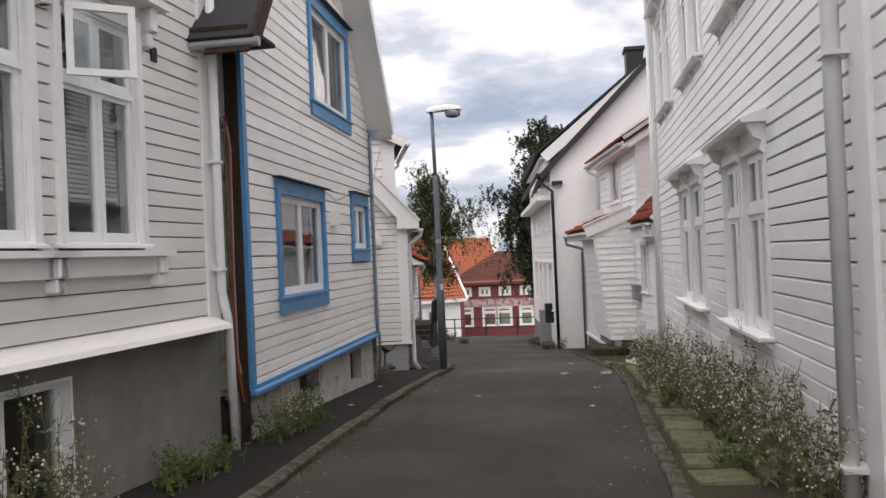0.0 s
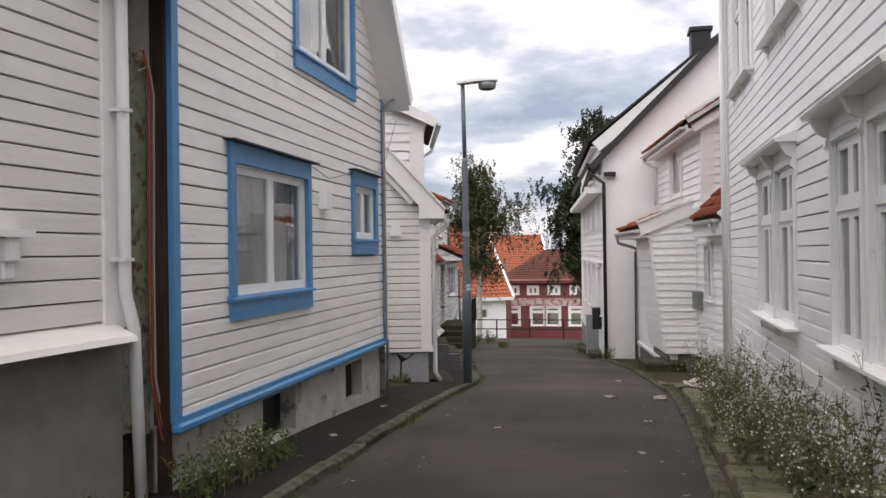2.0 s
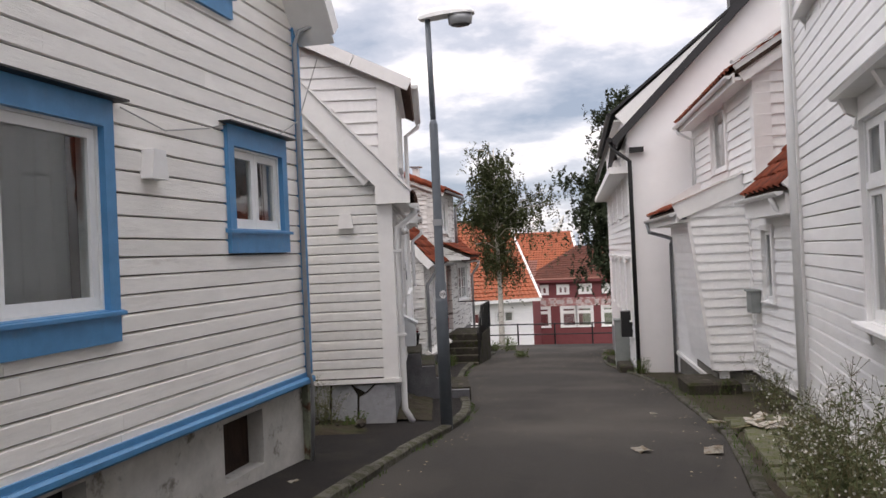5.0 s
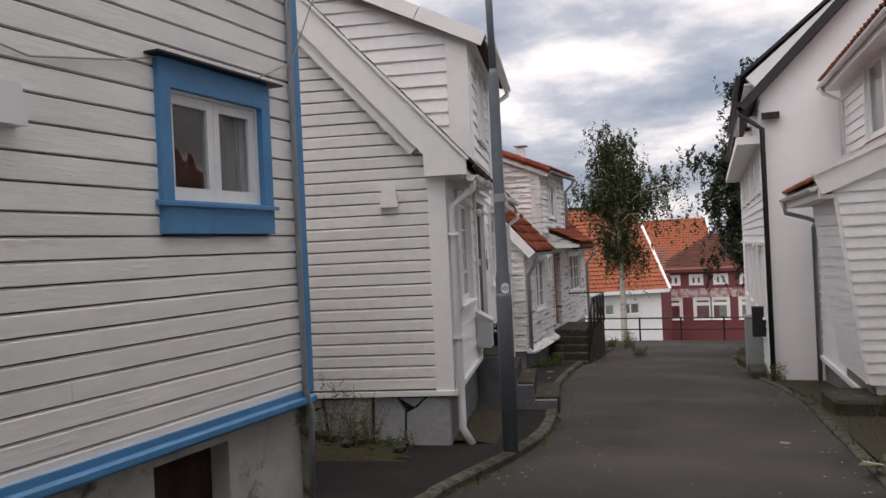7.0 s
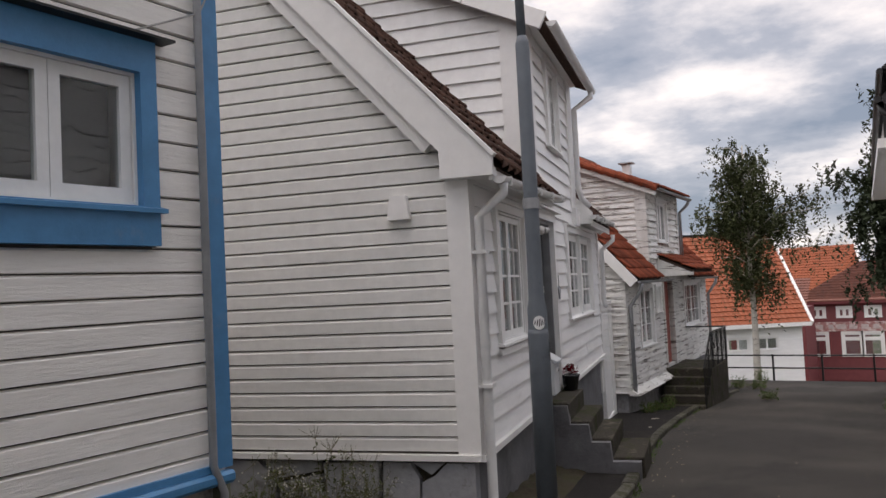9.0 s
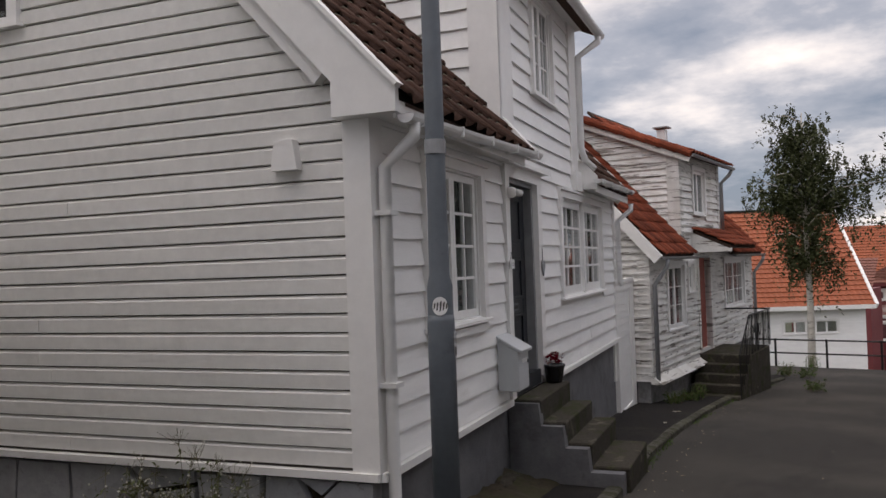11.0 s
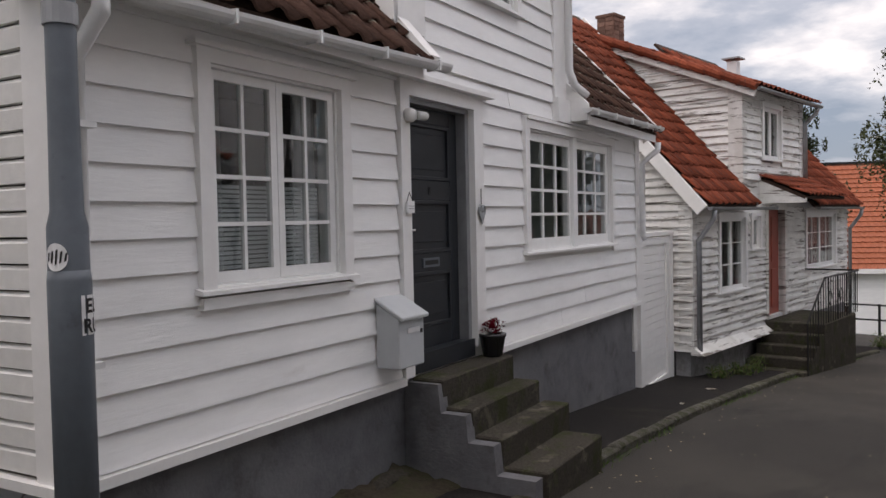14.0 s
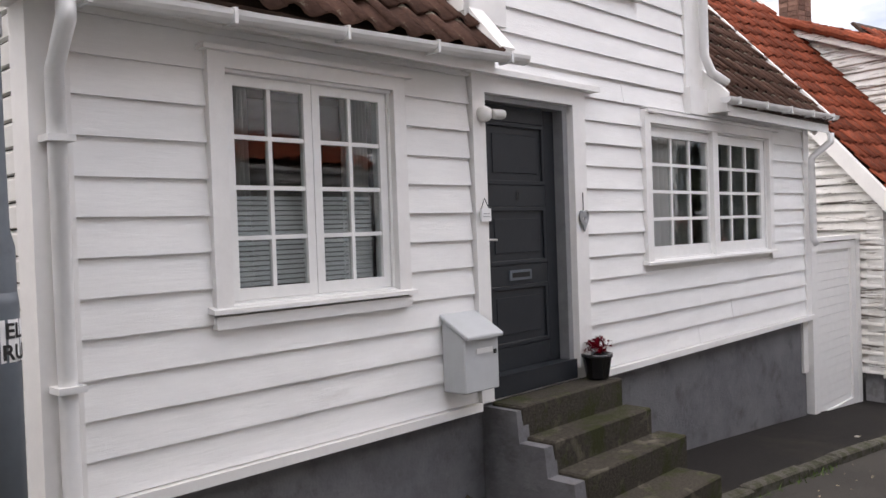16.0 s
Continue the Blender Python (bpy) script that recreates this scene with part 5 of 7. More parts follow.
# ---- the low white house with the leaning porch ----
FD = wall_frame(2.5, 17.7, -84)
dhouse = thing("house", FD, "low white weatherboarded house with red tiled roof and leaning porch", "house")
MN = pose(0, -0.12, 0)
pD = [(-1.6, -0.72), (1.55, -0.72), (1.55, 2.0), (-1.6, 2.0)]
DWn = (-0.72, -0.20, 0.46, 1.54)
wD = solid_wall(dhouse, "wall", pD, [DWn], M_white2, m=MN)
clad(wD, pD, [(DWn[0] - 0.09, DWn[1] + 0.09, DWn[2] - 0.05, DWn[3] + 0.09)], M_white2, 0.165, m=MN, thick=0.036, seed=23)
window(dhouse, *DWn, sashes=1, casing=0.08, m=MN, label="narrow white window beside the porch", sw=0.05)
part("foundation", boxes((-1.6, 1.55, -0.09, 0.1, -2.2, -0.75)), M_render, dhouse, "grey rendered base")
part("base_board", boxes((-1.62, 1.6, -0.185, -0.12, -0.76, -0.70)), M_trim, dhouse)
part("corner_board", boxes((-1.60, -1.47, -0.165, -0.12, -0.70, 1.95)), M_trim, dhouse)
# projecting lower part beyond the porch
MQ = pose(0, -0.70, 0)
pQ = [(-6.15, -0.95), (-1.66, -0.95), (-1.66, 1.75), (-6.15, 1.75)]
wQ = solid_wall(dhouse, "wall", pQ, [], M_white2, m=MQ)
clad(wQ, [(-6.0, -0.95), (-3.6, -0.95), (-3.6, 1.75), (-6.0, 1.75)], [], M_white2, 0.165, m=MQ, thick=0.036, seed=37)
part("base_board", boxes((-6.15, -1.7, -0.79, -0.70, -1.0, -0.93)), M_trim, dhouse)
part("corner_board", boxes((-6.18, -6.0, -0.745, -0.70, -0.95, 1.75)), M_trim, dhouse)
part("lower_foundation", boxes((-6.15, -1.7, -0.68, 0.0, -2.3, -0.97)), M_render, dhouse, "grey rendered base")
# porch side facing up the street, wider above than below
MP = pose(-1.6, 0, 0, 0, 0, 90)
side = [(-0.80, -0.72), (-0.12, -0.72), (-0.12, 2.30), (-1.10, 1.90)]
wp = solid_wall(dhouse, "porch_side", side, [], M_white2, depth=0.08, m=MP)
clad(wp, side, [], M_white2, 0.150, m=MP, thick=0.036, seed=24)
bm = bmesh.new()
quadbox(bm, [(-3.75, -0.80, -0.72), (-1.69, -0.80, -0.72), (-1.69, -0.72, -0.72), (-3.75, -0.72, -0.72), (-3.75, -1.10, 1.85), (-1.69, -1.10, 1.85), (-1.69, -1.02, 1.85), (-3.75, -1.02, 1.85)])
pf = part("porch_front", bm, M_white2, dhouse)
for k in range(17):
    z0, z1 = -0.72 + k * 0.151, -0.72 + k * 0.151 + 0.149
    ya, yb = -0.80 - 0.30 * (z0 + 0.72) / 2.57, -0.80 - 0.30 * (z1 + 0.72) / 2.57
    b = bmesh.new()
    quadbox(b, [(-3.73, ya - 0.025, z0), (-1.66, ya - 0.025, z0), (-1.66, ya, z0), (-3.73, ya, z0), (-3.73, yb - 0.012, z1), (-1.66, yb - 0.012, z1), (-1.66, yb, z1), (-3.73, yb, z1)])
    part("board", b, M_white2, pf)
part("corner_board", prism([(-0.845, -0.72), (-0.80, -0.72), (-1.10, 1.86), (-1.145, 1.86)], -0.01, 0.04, m=MP), M_trim, dhouse)
part("porch_base", boxes((-3.6, -1.75, -0.74, 0.0, -2.1, -0.80)), M_render, dhouse, "grey rendered porch base")
T_RED = pantile()
T_RED.materials.append(M_tile_red)
PS = 0.40
pn = math.hypot(1, PS)
pr = part("porch_roof", slope_slab([(-5.3, -1.30, 1.97), (-1.55, -1.30, 1.97), (-1.55, -0.14, 1.97 + 1.16 * PS), (-5.3, -0.14, 1.97 + 1.16 * PS)], 0.05), M_wood, dhouse, "red pantile porch roof")
tiled(pr, T_RED, (-5.3, -1.34, 1.955), (1, 0, 0), (0, 1 / pn, PS / pn), 3.72, 1.25, w=0.235, l=0.30, seed=31)
part("barge_board", slope_slab([(-1.58, -1.37, 2.04), (-1.51, -1.37, 2.04), (-1.51, -0.02, 2.04 + 1.35 * PS), (-1.58, -0.02, 2.04 + 1.35 * PS)], 0.27), M_trim, dhouse)
part("barge_board", slope_slab([(-1.60, -1.39, 2.08), (-1.47, -1.39, 2.08), (-1.47, -0.02, 2.08 + 1.37 * PS), (-1.60, -0.02, 2.08 + 1.37 * PS)], 0.035), M_trim, dhouse)
part("verge_board", slope_slab([(-5.38, -1.36, 2.06), (-5.30, -1.36, 2.06), (-5.30, 0.2, 2.06 + 1.56 * 0.55), (-5.38, 0.2, 2.06 + 1.56 * 0.55)], 0.16), M_trim, dhouse)
part("soffit", boxes((-5.2, -1.58, -1.28, -0.70, 1.74, 1.79)), M_trim, dhouse)
part("fascia", boxes((-5.3, -1.58, -1.31, -1.26, 1.74, 1.93)), M_trim, dhouse)
part("gutter", gutter(-5.35, -1.62, -1.37, 1.90, 0.055), M_zinc, dhouse)
part("downpipe", tube([(-5.2, -1.37, 1.85), (-5.2, -1.33, 1.66), (-5.25, -1.0, 1.56), (-5.6, -0.80, 1.5), (-5.9, -0.80, 1.4), (-5.95, -0.80, -1.5)], 0.04, 8), M_greyzinc, dhouse, smooth=True)
# roof over the near part
rr_ = part("roof", slope_slab([(-0.55, -0.44, 2.05), (1.6, -0.44, 2.05), (1.6, 3.0, 5.49), (-0.55, 3.0, 5.49)], 0.06), M_wood, dhouse, "red pantile roof")
tiled(rr_, T_RED, (-0.50, -0.46, 2.04), (1, 0, 0), (0, 0.7071, 0.7071), 2.1, 4.2, w=0.235, l=0.30, seed=32)
part("verge_board", slope_slab([(-0.60, -0.47, 2.10), (-0.52, -0.47, 2.10), (-0.52, 3.0, 5.57), (-0.60, 3.0, 5.57)], 0.13), M_trim, dhouse)
part("verge_board", slope_slab([(1.56, -0.47, 2.10), (1.64, -0.47, 2.10), (1.64, 3.0, 5.57), (1.56, 3.0, 5.57)], 0.34), M_trim, dhouse)
part("gutter", gutter(-0.72, 1.6, -0.51, 2.0, 0.058), M_zinc, dhouse)
part("eave_box", boxes((-0.62, 1.55, -0.42, -0.12, 1.72, 1.97)), M_trim, dhouse)
part("downpipe", tube([(1.2, -0.51, 1.95), (1.2, -0.45, 1.8), (1.25, -0.24, 1.66), (1.25, -0.24, -0.7), (1.25, -0.34, -0.85)], 0.04, 8), M_zinc, dhouse, smooth=True)
# upper storey
UD0, UD1, UO, UR = -6.1, -0.62, -0.20, 0.62
pU = [(UD0, 2.0), (UD1, 2.0), (UD1, 3.98), (UD0, 3.98)]
MU = pose(0, UO, 0)
DU = (-3.86, -2.62, 2.68, 3.88)
wU = solid_wall(dhouse, "upper_wall", pU, [DU], M_white2, m=MU)
clad(wU, pU, [(DU[0] - 0.1, DU[1] + 0.1, DU[2] - 0.06, DU[3] + 0.09)], M_white2, 0.165, m=MU, thick=0.036, seed=25)
uwd = window(dhouse, *DU, sashes=1, casing=0.10, m=MU, label="white upper window standing ajar", sw=0.07)
part("apron_board", boxes((DU[0] - 0.12, DU[1] + 0.12, -0.06, 0.0, DU[2] - 0.17, DU[2] - 0.04), m=MU), M_trim, uwd)
curtain(DU[0] + 0.1, DU[0] + 0.75, DU[2] + 0.05, DU[3] - 0.05, 0.12, FD @ MU, M_curtain, "white curtain behind an upper window", 5)
ck2 = [(UO, 2.0), (4.0, 2.0), (4.0, 3.98 + UR * 4.2), (UO, 3.98)]
wk = solid_wall(dhouse, "cheek_wall", ck2, [], M_white2, depth=-0.1, m=pose(UD1 - 0.1, 0, 0, 0, 0, 90))
clad(wk, ck2, [], M_white2, 0.165, m=pose(UD1, 0, 0, 0, 0, 90), thick=0.036, seed=26)
part("corner_board", boxes((UD1 - 0.20, UD1 + 0.035, UO - 0.04, UO, 2.0, 3.98), (UD1, UD1 + 0.035, UO, UO + 0.22, 2.0, 4.05)), M_trim, dhouse)
part("upper_roof", slope_slab([(UD0 + 0.1, UO - 0.30, 3.98), (UD1 + 0.2, UO - 0.30, 3.98), (UD1 + 0.2, 4.0, 3.98 + UR * 4.5), (UD0 + 0.1, 4.0, 3.98 + UR * 4.5)], 0.06), M_wood, dhouse, "red pantile roof")
ur = part("upper_roof", slope_slab([(UD0 + 0.1, UO - 0.32, 3.99), (UD1 + 0.1, UO - 0.32, 3.99), (UD1 + 0.1, UO + 0.3, 3.99 + UR * 0.62), (UD0 + 0.1, UO + 0.3, 3.99 + UR * 0.62)], 0.02), M_wood, dhouse)
un = math.hypot(1, UR)
tiled(ur, T_RED, (UD0 + 0.1, UO - 0.36, 3.98), (1, 0, 0), (0, 1 / un, UR / un), UD1 - UD0 - 0.02, 1.5, w=0.235, l=0.30, seed=33)
part("verge_board", slope_slab([(UD1 + 0.10, UO - 0.33, 4.06), (UD1 + 0.16, UO - 0.33, 4.06), (UD1 + 0.16, 4.0, 4.06 + UR * 4.53), (UD1 + 0.10, 4.0, 4.06 + UR * 4.53)], 0.30), M_trim, dhouse)
part("verge_cap", slope_slab([(UD1 + 0.04, UO - 0.36, 4.14), (UD1 + 0.21, UO - 0.36, 4.14), (UD1 + 0.21, 4.0, 4.14 + UR * 4.56), (UD1 + 0.04, 4.0, 4.14 + UR * 4.56)], 0.05), M_trim, dhouse)
part("gutter", gutter(UD0 + 0.1, UD1 + 0.04, UO - 0.39, 3.93, 0.055), M_zinc, dhouse)
part("soffit", boxes((UD0 + 0.1, UD1 + 0.1, UO - 0.3, UO, 3.84, 3.89)), M_trim, dhouse)
part("fascia", boxes((UD0 + 0.1, UD1 + 0.1, UO - 0.33, UO - 0.3, 3.80, 3.96)), M_trim, dhouse)
part("downpipe", tube([(UD0 + 0.3, UO - 0.39, 3.90), (UD0 + 0.3, UO - 0.35, 3.78), (UD0 + 0.45, UO - 0.09, 3.6), (UD0 + 0.45, UO - 0.09, 2.45)], 0.04, 8), M_zinc, dhouse, smooth=True)
part("partition", boxes((-5.9, 1.4, 1.5, 1.55, -0.9, 3.9)), M_room_shade, dhouse)
part("side_wall", boxes((1.4, 1.55, 0.15, 6.0, -2.0, 2.1)), M_white2, dhouse)
DM = thing("mailbox", FD, "small grey green mailbox on the white wall", "mailbox")
part("body", bevelled(boxes((-1.34, -1.0, -0.30, -0.155, 0.24, 0.58)), 0.01), M_elbox, DM)
part("lid", bevelled(boxes((-1.36, -0.98, -0.33, -0.155, 0.58, 0.61)), 0.006), M_elbox, DM)
st = thing("stone_step", pose(1.45, 19.35, gz(19.3), 0, 0, 8), "rough mossy stone step below the porch", "step")
part("slab", bevelled(boxes((-0.42, 0.42, -0.5, 0.5, -0.15, 0.27)), 0.04), M_step, st)
BD = thing("plank_door", FD, "narrow dark brown plank door between two houses", "door")
part("leaf", boxes((1.62, 1.82, 0.02, 0.06, -1.2, 1.6)), M_wood, BD)
part("frame", boxes((1.56, 1.62, -0.02, 0.08, -1.2, 1.68), (1.82, 1.88, -0.02, 0.08, -1.2, 1.68), (1.62, 1.82, -0.02, 0.08, 1.6, 1.68)), M_trim, BD)

# ---- the plastered house further down ----
FE = wall_frame(0.27, 24.0, 0)
ehouse = thing("house", FE, "tall white house with plastered gable and black gutters", "house")
part("gable_wall", prism([(0, -2.2), (7.6, -2.2), (7.6, 4.1), (3.8, 7.8), (0, 4.1)], 0.0, 0.25), M_plaster, ehouse, "white plastered gable wall")
ME = pose(0, 0, 0, 0, 0, -85.5)
pE = [(-11.5, -2.6), (0, -2.6), (0, 4.1), (-11.5, 4.1)]
eh = [(-1.6 - 2.4 * k, -0.75 - 2.4 * k, z, z + 1.35) for k in range(4) for z in (-0.35, 2.15)]
wE = solid_wall(ehouse, "wall", pE, eh, M_white2, m=ME)
clad(wE, pE, [(a - 0.1, b + 0.1, c - 0.06, d + 0.14) for a, b, c, d in eh], M_white2, 0.17, m=ME, start=-1.4, seed=27)
for w_ in eh:
    wi = window(ehouse, *w_, sashes=2, rows=2, casing=0.09, m=ME, label="white casement window with moulded surround")
    part("hood", boxes((w_[0] - 0.15, w_[1] + 0.15, -0.16, 0.0, w_[3] + 0.10, w_[3] + 0.16), m=ME), M_trim, wi)
part("cornice", boxes((-11.5, 0.0, -0.45, 0.0, 3.05, 3.2), m=ME), M_trim, ehouse)
part("base_wall", boxes((-11.5, -0.05, -0.05, 0.05, -2.8, -1.38), m=ME), M_stone, ehouse)
part("roof", slope_slab([(-0.35, -0.22, 3.82), (3.8, -0.22, 7.92), (3.8, 12.0, 7.92), (-0.95, 12.0, 3.82)], 0.16), M_roofedge, ehouse, "dark slate roof")
part("roof", slope_slab([(3.8, -0.22, 7.92), (7.95, -0.22, 3.82), (7.95, 12.0, 3.82), (3.8, 12.0, 7.92)], 0.16), M_roofedge, ehouse)
part("barge_board", slope_slab([(-0.35, -0.26, 3.76), (3.8, -0.26, 7.86), (3.8, -0.20, 7.86), (-0.35, -0.20, 3.76)], 0.12), M_roofedge, ehouse)
part("gutter", tube([(-0.40, -0.2, 3.80), (-1.3, 11.8, 3.80)], 0.06, 8), M_black, ehouse)
part("downpipe", tube([(-0.38, 0.0, 3.74), (-0.35, -0.12, 3.6), (0.02, -0.16, 3.3), (0.02, -0.16, -2.1)], 0.05, 8), M_black, ehouse, "black cast downpipe", smooth=True)
part("upper_barge", slope_slab([(-0.30, 2.2, 4.72), (3.8, 2.2, 8.05), (3.8, 2.5, 8.05), (-0.30, 2.5, 4.72)], 0.34), M_trim, ehouse, "pale barge board of the taller back part")
part("upper_roof", slope_slab([(-0.42, 2.15, 4.80), (3.8, 2.15, 8.12), (3.8, 12.0, 8.12), (-1.15, 12.0, 4.80)], 0.06), M_roofedge, ehouse, "dark slate roof")
part("soffit", slope_slab([(-0.34, 2.3, 4.62), (0.05, 2.3, 4.62), (-0.70, 11.8, 4.62), (-1.05, 11.8, 4.62)], 0.05), M_trim, ehouse)
part("gutter", tube([(-0.46, 2.2, 4.74), (-1.2, 11.8, 4.74)], 0.06, 8), M_black, ehouse)
part("hopper", boxes((0.02, 0.34, -0.2, 0.0, 3.5, 3.6)), M_black, ehouse)
part("upper_wall", boxes((-11.5, -2.4, 0.02, 0.15, 4.0, 4.65), m=ME), M_white2, ehouse)
ch = part("chimney", boxes((2.85, 3.45, 4.6, 5.3, 6.4, 8.5), (2.79, 3.51, 4.54, 5.36, 8.5, 8.62)), M_black, ehouse, "dark chimney")
part("floor", boxes((0.2, 7.4, 0.3, 11.0, 1.6, 1.7)), M_room_shade, ehouse)
part("meter_box", boxes((-1.2, -0.85, -0.28, 0.0, -0.75, -0.15), m=ME), M_black, ehouse)

# ---- the peeling cottage with the red door ----
FH = wall_frame(-5.2, 26.0, 94)
peel = thing("cottage", FH, "old white cottage with peeling paint, red door and red tiled roof", "house")
LH = 9.3
HW1, HWS, HD, HW2, HU = (1.12, 2.28, -0.33, 0.95), (2.66, 3.08, 0.36, 0.96), (3.5, 4.48, -1.0, 1.08), (5.95, 8.15, -0.2, 0.98), (3.3, 4.28, 2.06, 3.05)
pH = [(0, -1.2), (LH, -1.2), (LH, 1.25), (0, 1.25)]
wH = solid_wall(peel, "wall", pH, [HW1, HWS, HD, HW2], M_peel)
clad(wH, pH, [(a - 0.1, b + 0.1, c - 0.06, d + 0.1) for a, b, c, d in (HW1, HWS, HW2)] + [(HD[0] - 0.12, HD[1] + 0.12, -1.3, 1.2)], M_peel, 0.135, start=-1.15, thick=0.05, seed=28)
pHu = [(2.25, 1.2), (5.7, 1.2), (5.7, 3.35), (2.25, 3.35)]
wHu = solid_wall(peel, "upper_wall", pHu, [HU], M_peel)
clad(wHu, pHu, [(HU[0] - 0.1, HU[1] + 0.1, HU[2] - 0.06, HU[3] + 0.1)], M_peel, 0.15, start=1.65, thick=0.05, seed=29)
window(peel, *HW1, sashes=2, rows=3, casing=0.09, label="white window with peeling paint")
window(peel, *HWS, sashes=1, casing=0.07, label="tiny white window")
window(peel, *HW2, sashes=2, cols=2, rows=3, casing=0.09, label="white window with peeling paint")
window(peel, *HU, sashes=2, casing=0.09, label="white upper window")
for a, b, c, d in (HW1, HW2, HU):
    curtain(a + 0.04, b - 0.04, c, d, 0.16, FH, M_curtain, "white net curtain behind a cottage window", 8)
cs = part("door_casing", prism([(3.38, -1.05), (3.5, -1.05), (3.5, 1.08), (4.48, 1.08), (4.48, -1.05), (4.6, -1.05), (4.6, 1.2), (3.38, 1.2)], -0.06, 0.05), M_peel, peel)
dd = part("door", boxes((3.5, 4.48, 0.08, 0.13, -1.0, 1.08)), M_reddoor, peel, "red painted panel door")
for z0, z1 in ((-0.85, -0.1), (0.05, 0.95)):
    part("panel", boxes((3.62, 3.95, 0.065, 0.08, z0, z1), (4.03, 4.36, 0.065, 0.08, z0, z1)), M_reddoor, dd)
MGH = pose(0, 0, 0, 0, 0, -90)
gH = [(-6.6, -1.2), (0, -1.2), (0, 1.25), (-3.3, 1.25 + 1.1 * 3.3), (-6.6, 1.25)]
wgH = solid_wall(peel, "gable_wall", gH, [], M_peel, m=MGH)
clad(wgH, gH, [], M_peel, 0.135, m=MGH, thick=0.05, seed=30)
ckH = [(0.0, 1.35), (0.0, 3.35), (-3.3, 3.35 + 0.42 * 3.3), (-3.3, 1.25 + 1.1 * 3.3)]
wcH = solid_wall(peel, "cheek_wall", ckH, [], M_peel, depth=0.1, m=pose(2.25, 0, 0, 0, 0, -90))
clad(wcH, ckH, [], M_peel, 0.14, m=pose(2.25, 0, 0, 0, 0, -90), thick=0.05, seed=34)
part("side_wall", boxes((LH - 0.15, LH, 0.15, 6.6, -2.3, 1.3)), M_peel, peel)
part("partition", boxes((0.15, LH - 0.15, 2.0, 2.05, -1.2, 3.0)), M_room_shade, peel)
part("foundation", boxes((0.05, LH, 0.05, 0.3, -2.6, -1.2)), M_stone, peel, "dark stone foundation")
part("base_board", prism([(-0.22, -1.26), (0.0, -1.26), (0.0, -1.10)], -3.4, 0.05, m=pose(0, 0, 0, 0, 0, 90)), M_peel, peel)
part("corner_board", boxes((-0.04, 0.16, -0.04, 0.0, -1.2, 1.2), (-0.04, 0.0, 0.0, 0.2, -1.2, 1.2)), M_peel, peel)
part("corner_board", boxes((2.2, 2.42, -0.04, 0.0, 1.3, 3.35), (2.2, 2.25, 0.0, 0.22, 1.5, 3.4)), M_peel, peel)
part("corner_board", boxes((5.5, 5.74, -0.04, 0.0, 1.3, 3.35)), M_peel, peel)
hs = math.hypot(1, 1.1)


def hz(y):
    return 1.50 + 1.1 * y


for x0, x1, sd in ((-0.12, 2.2, 41), (5.7, LH + 0.15, 42)):
    rf = part("roof", slope_slab([(x0, -0.3, hz(-0.3)), (x1, -0.3, hz(-0.3)), (x1, 3.3, hz(3.3)), (x0, 3.3, hz(3.3))], 0.06), M_wood, peel, "red pantile roof")
    tiled(rf, T_RED, (x0, -0.32, hz(-0.32)), (1, 0, 0), (0, 1 / hs, 1.1 / hs), x1 - x0, 5.3, w=0.235, l=0.30, seed=sd)
uz = 3.42
ru = part("upper_roof", slope_slab([(2.05, -0.3, uz - 0.13), (5.9, -0.3, uz - 0.13), (5.9, 3.3, uz + 0.42 * 3.3), (2.05, 3.3, uz + 0.42 * 3.3)], 0.07), M_wood, peel, "red pantile roof")
h2 = math.hypot(1, 0.42)
tiled(ru, T_RED, (2.0, -0.34, uz - 0.14), (1, 0, 0), (0, 1 / h2, 0.42 / h2), 3.95, 3.95, w=0.235, l=0.30, seed=43)
part("verge_board", slope_slab([(2.06, -0.34, uz - 0.22), (2.12, -0.34, uz - 0.22), (2.12, 3.3, uz + 0.42 * 3.3 - 0.08), (2.06, 3.3, uz + 0.42 * 3.3 - 0.08)], 0.12), M_peel, peel)
part("verge_board", slope_slab([(2.2, -0.34, hz(-0.34) + 0.08), (2.27, -0.34, hz(-0.34) + 0.08), (2.27, 3.2, hz(3.2) + 0.08), (2.2, 3.2, hz(3.2) + 0.08)], 0.12), M_trim, peel)
part("verge_board", slope_slab([(-0.2, -0.34, hz(-0.34) + 0.02), (-0.12, -0.34, hz(-0.34) + 0.02), (-0.12, 3.3, hz(3.3) + 0.02), (-0.2, 3.3, hz(3.3) + 0.02)], 0.2), M_trim, peel)
po = part("porch_roof", slope_slab([(3.15, -0.85, 1.32), (5.8, -0.85, 1.32), (5.8, 0.0, 1.72), (3.15, 0.0, 1.72)], 0.06), M_wood, peel, "red pantile porch roof")
h3_ = math.hypot(1, 0.47)
tiled(po, T_RED, (3.1, -0.88, 1.31), (1, 0, 0), (0, 1 / h3_, 0.47 / h3_), 2.75, 1.0, w=0.235, l=0.30, seed=44)
for k in range(12):
    ya = -0.36 + k * 0.305
    part("verge_tile", tube([(2.02, ya, uz - 0.02 + 0.42 * ya), (2.02, ya + 0.33, uz + 0.012 + 0.42 * (ya + 0.33))], 0.075, 8, 0.085), M_tile_red, ru)
part("porch_side", prism([(-0.85, 1.2), (0, 1.2), (0, 1.68), (-0.85, 1.28)], -3.22, -3.16, m=pose(0, 0, 0, 0, 0, 90)), M_peel, peel)
part("gutter", gutter(-0.1, 3.0, -0.36, 1.13, 0.055), M_greyzinc, peel)
part("gutter", gutter(5.7, LH + 0.1, -0.36, 1.13, 0.055), M_greyzinc, peel)
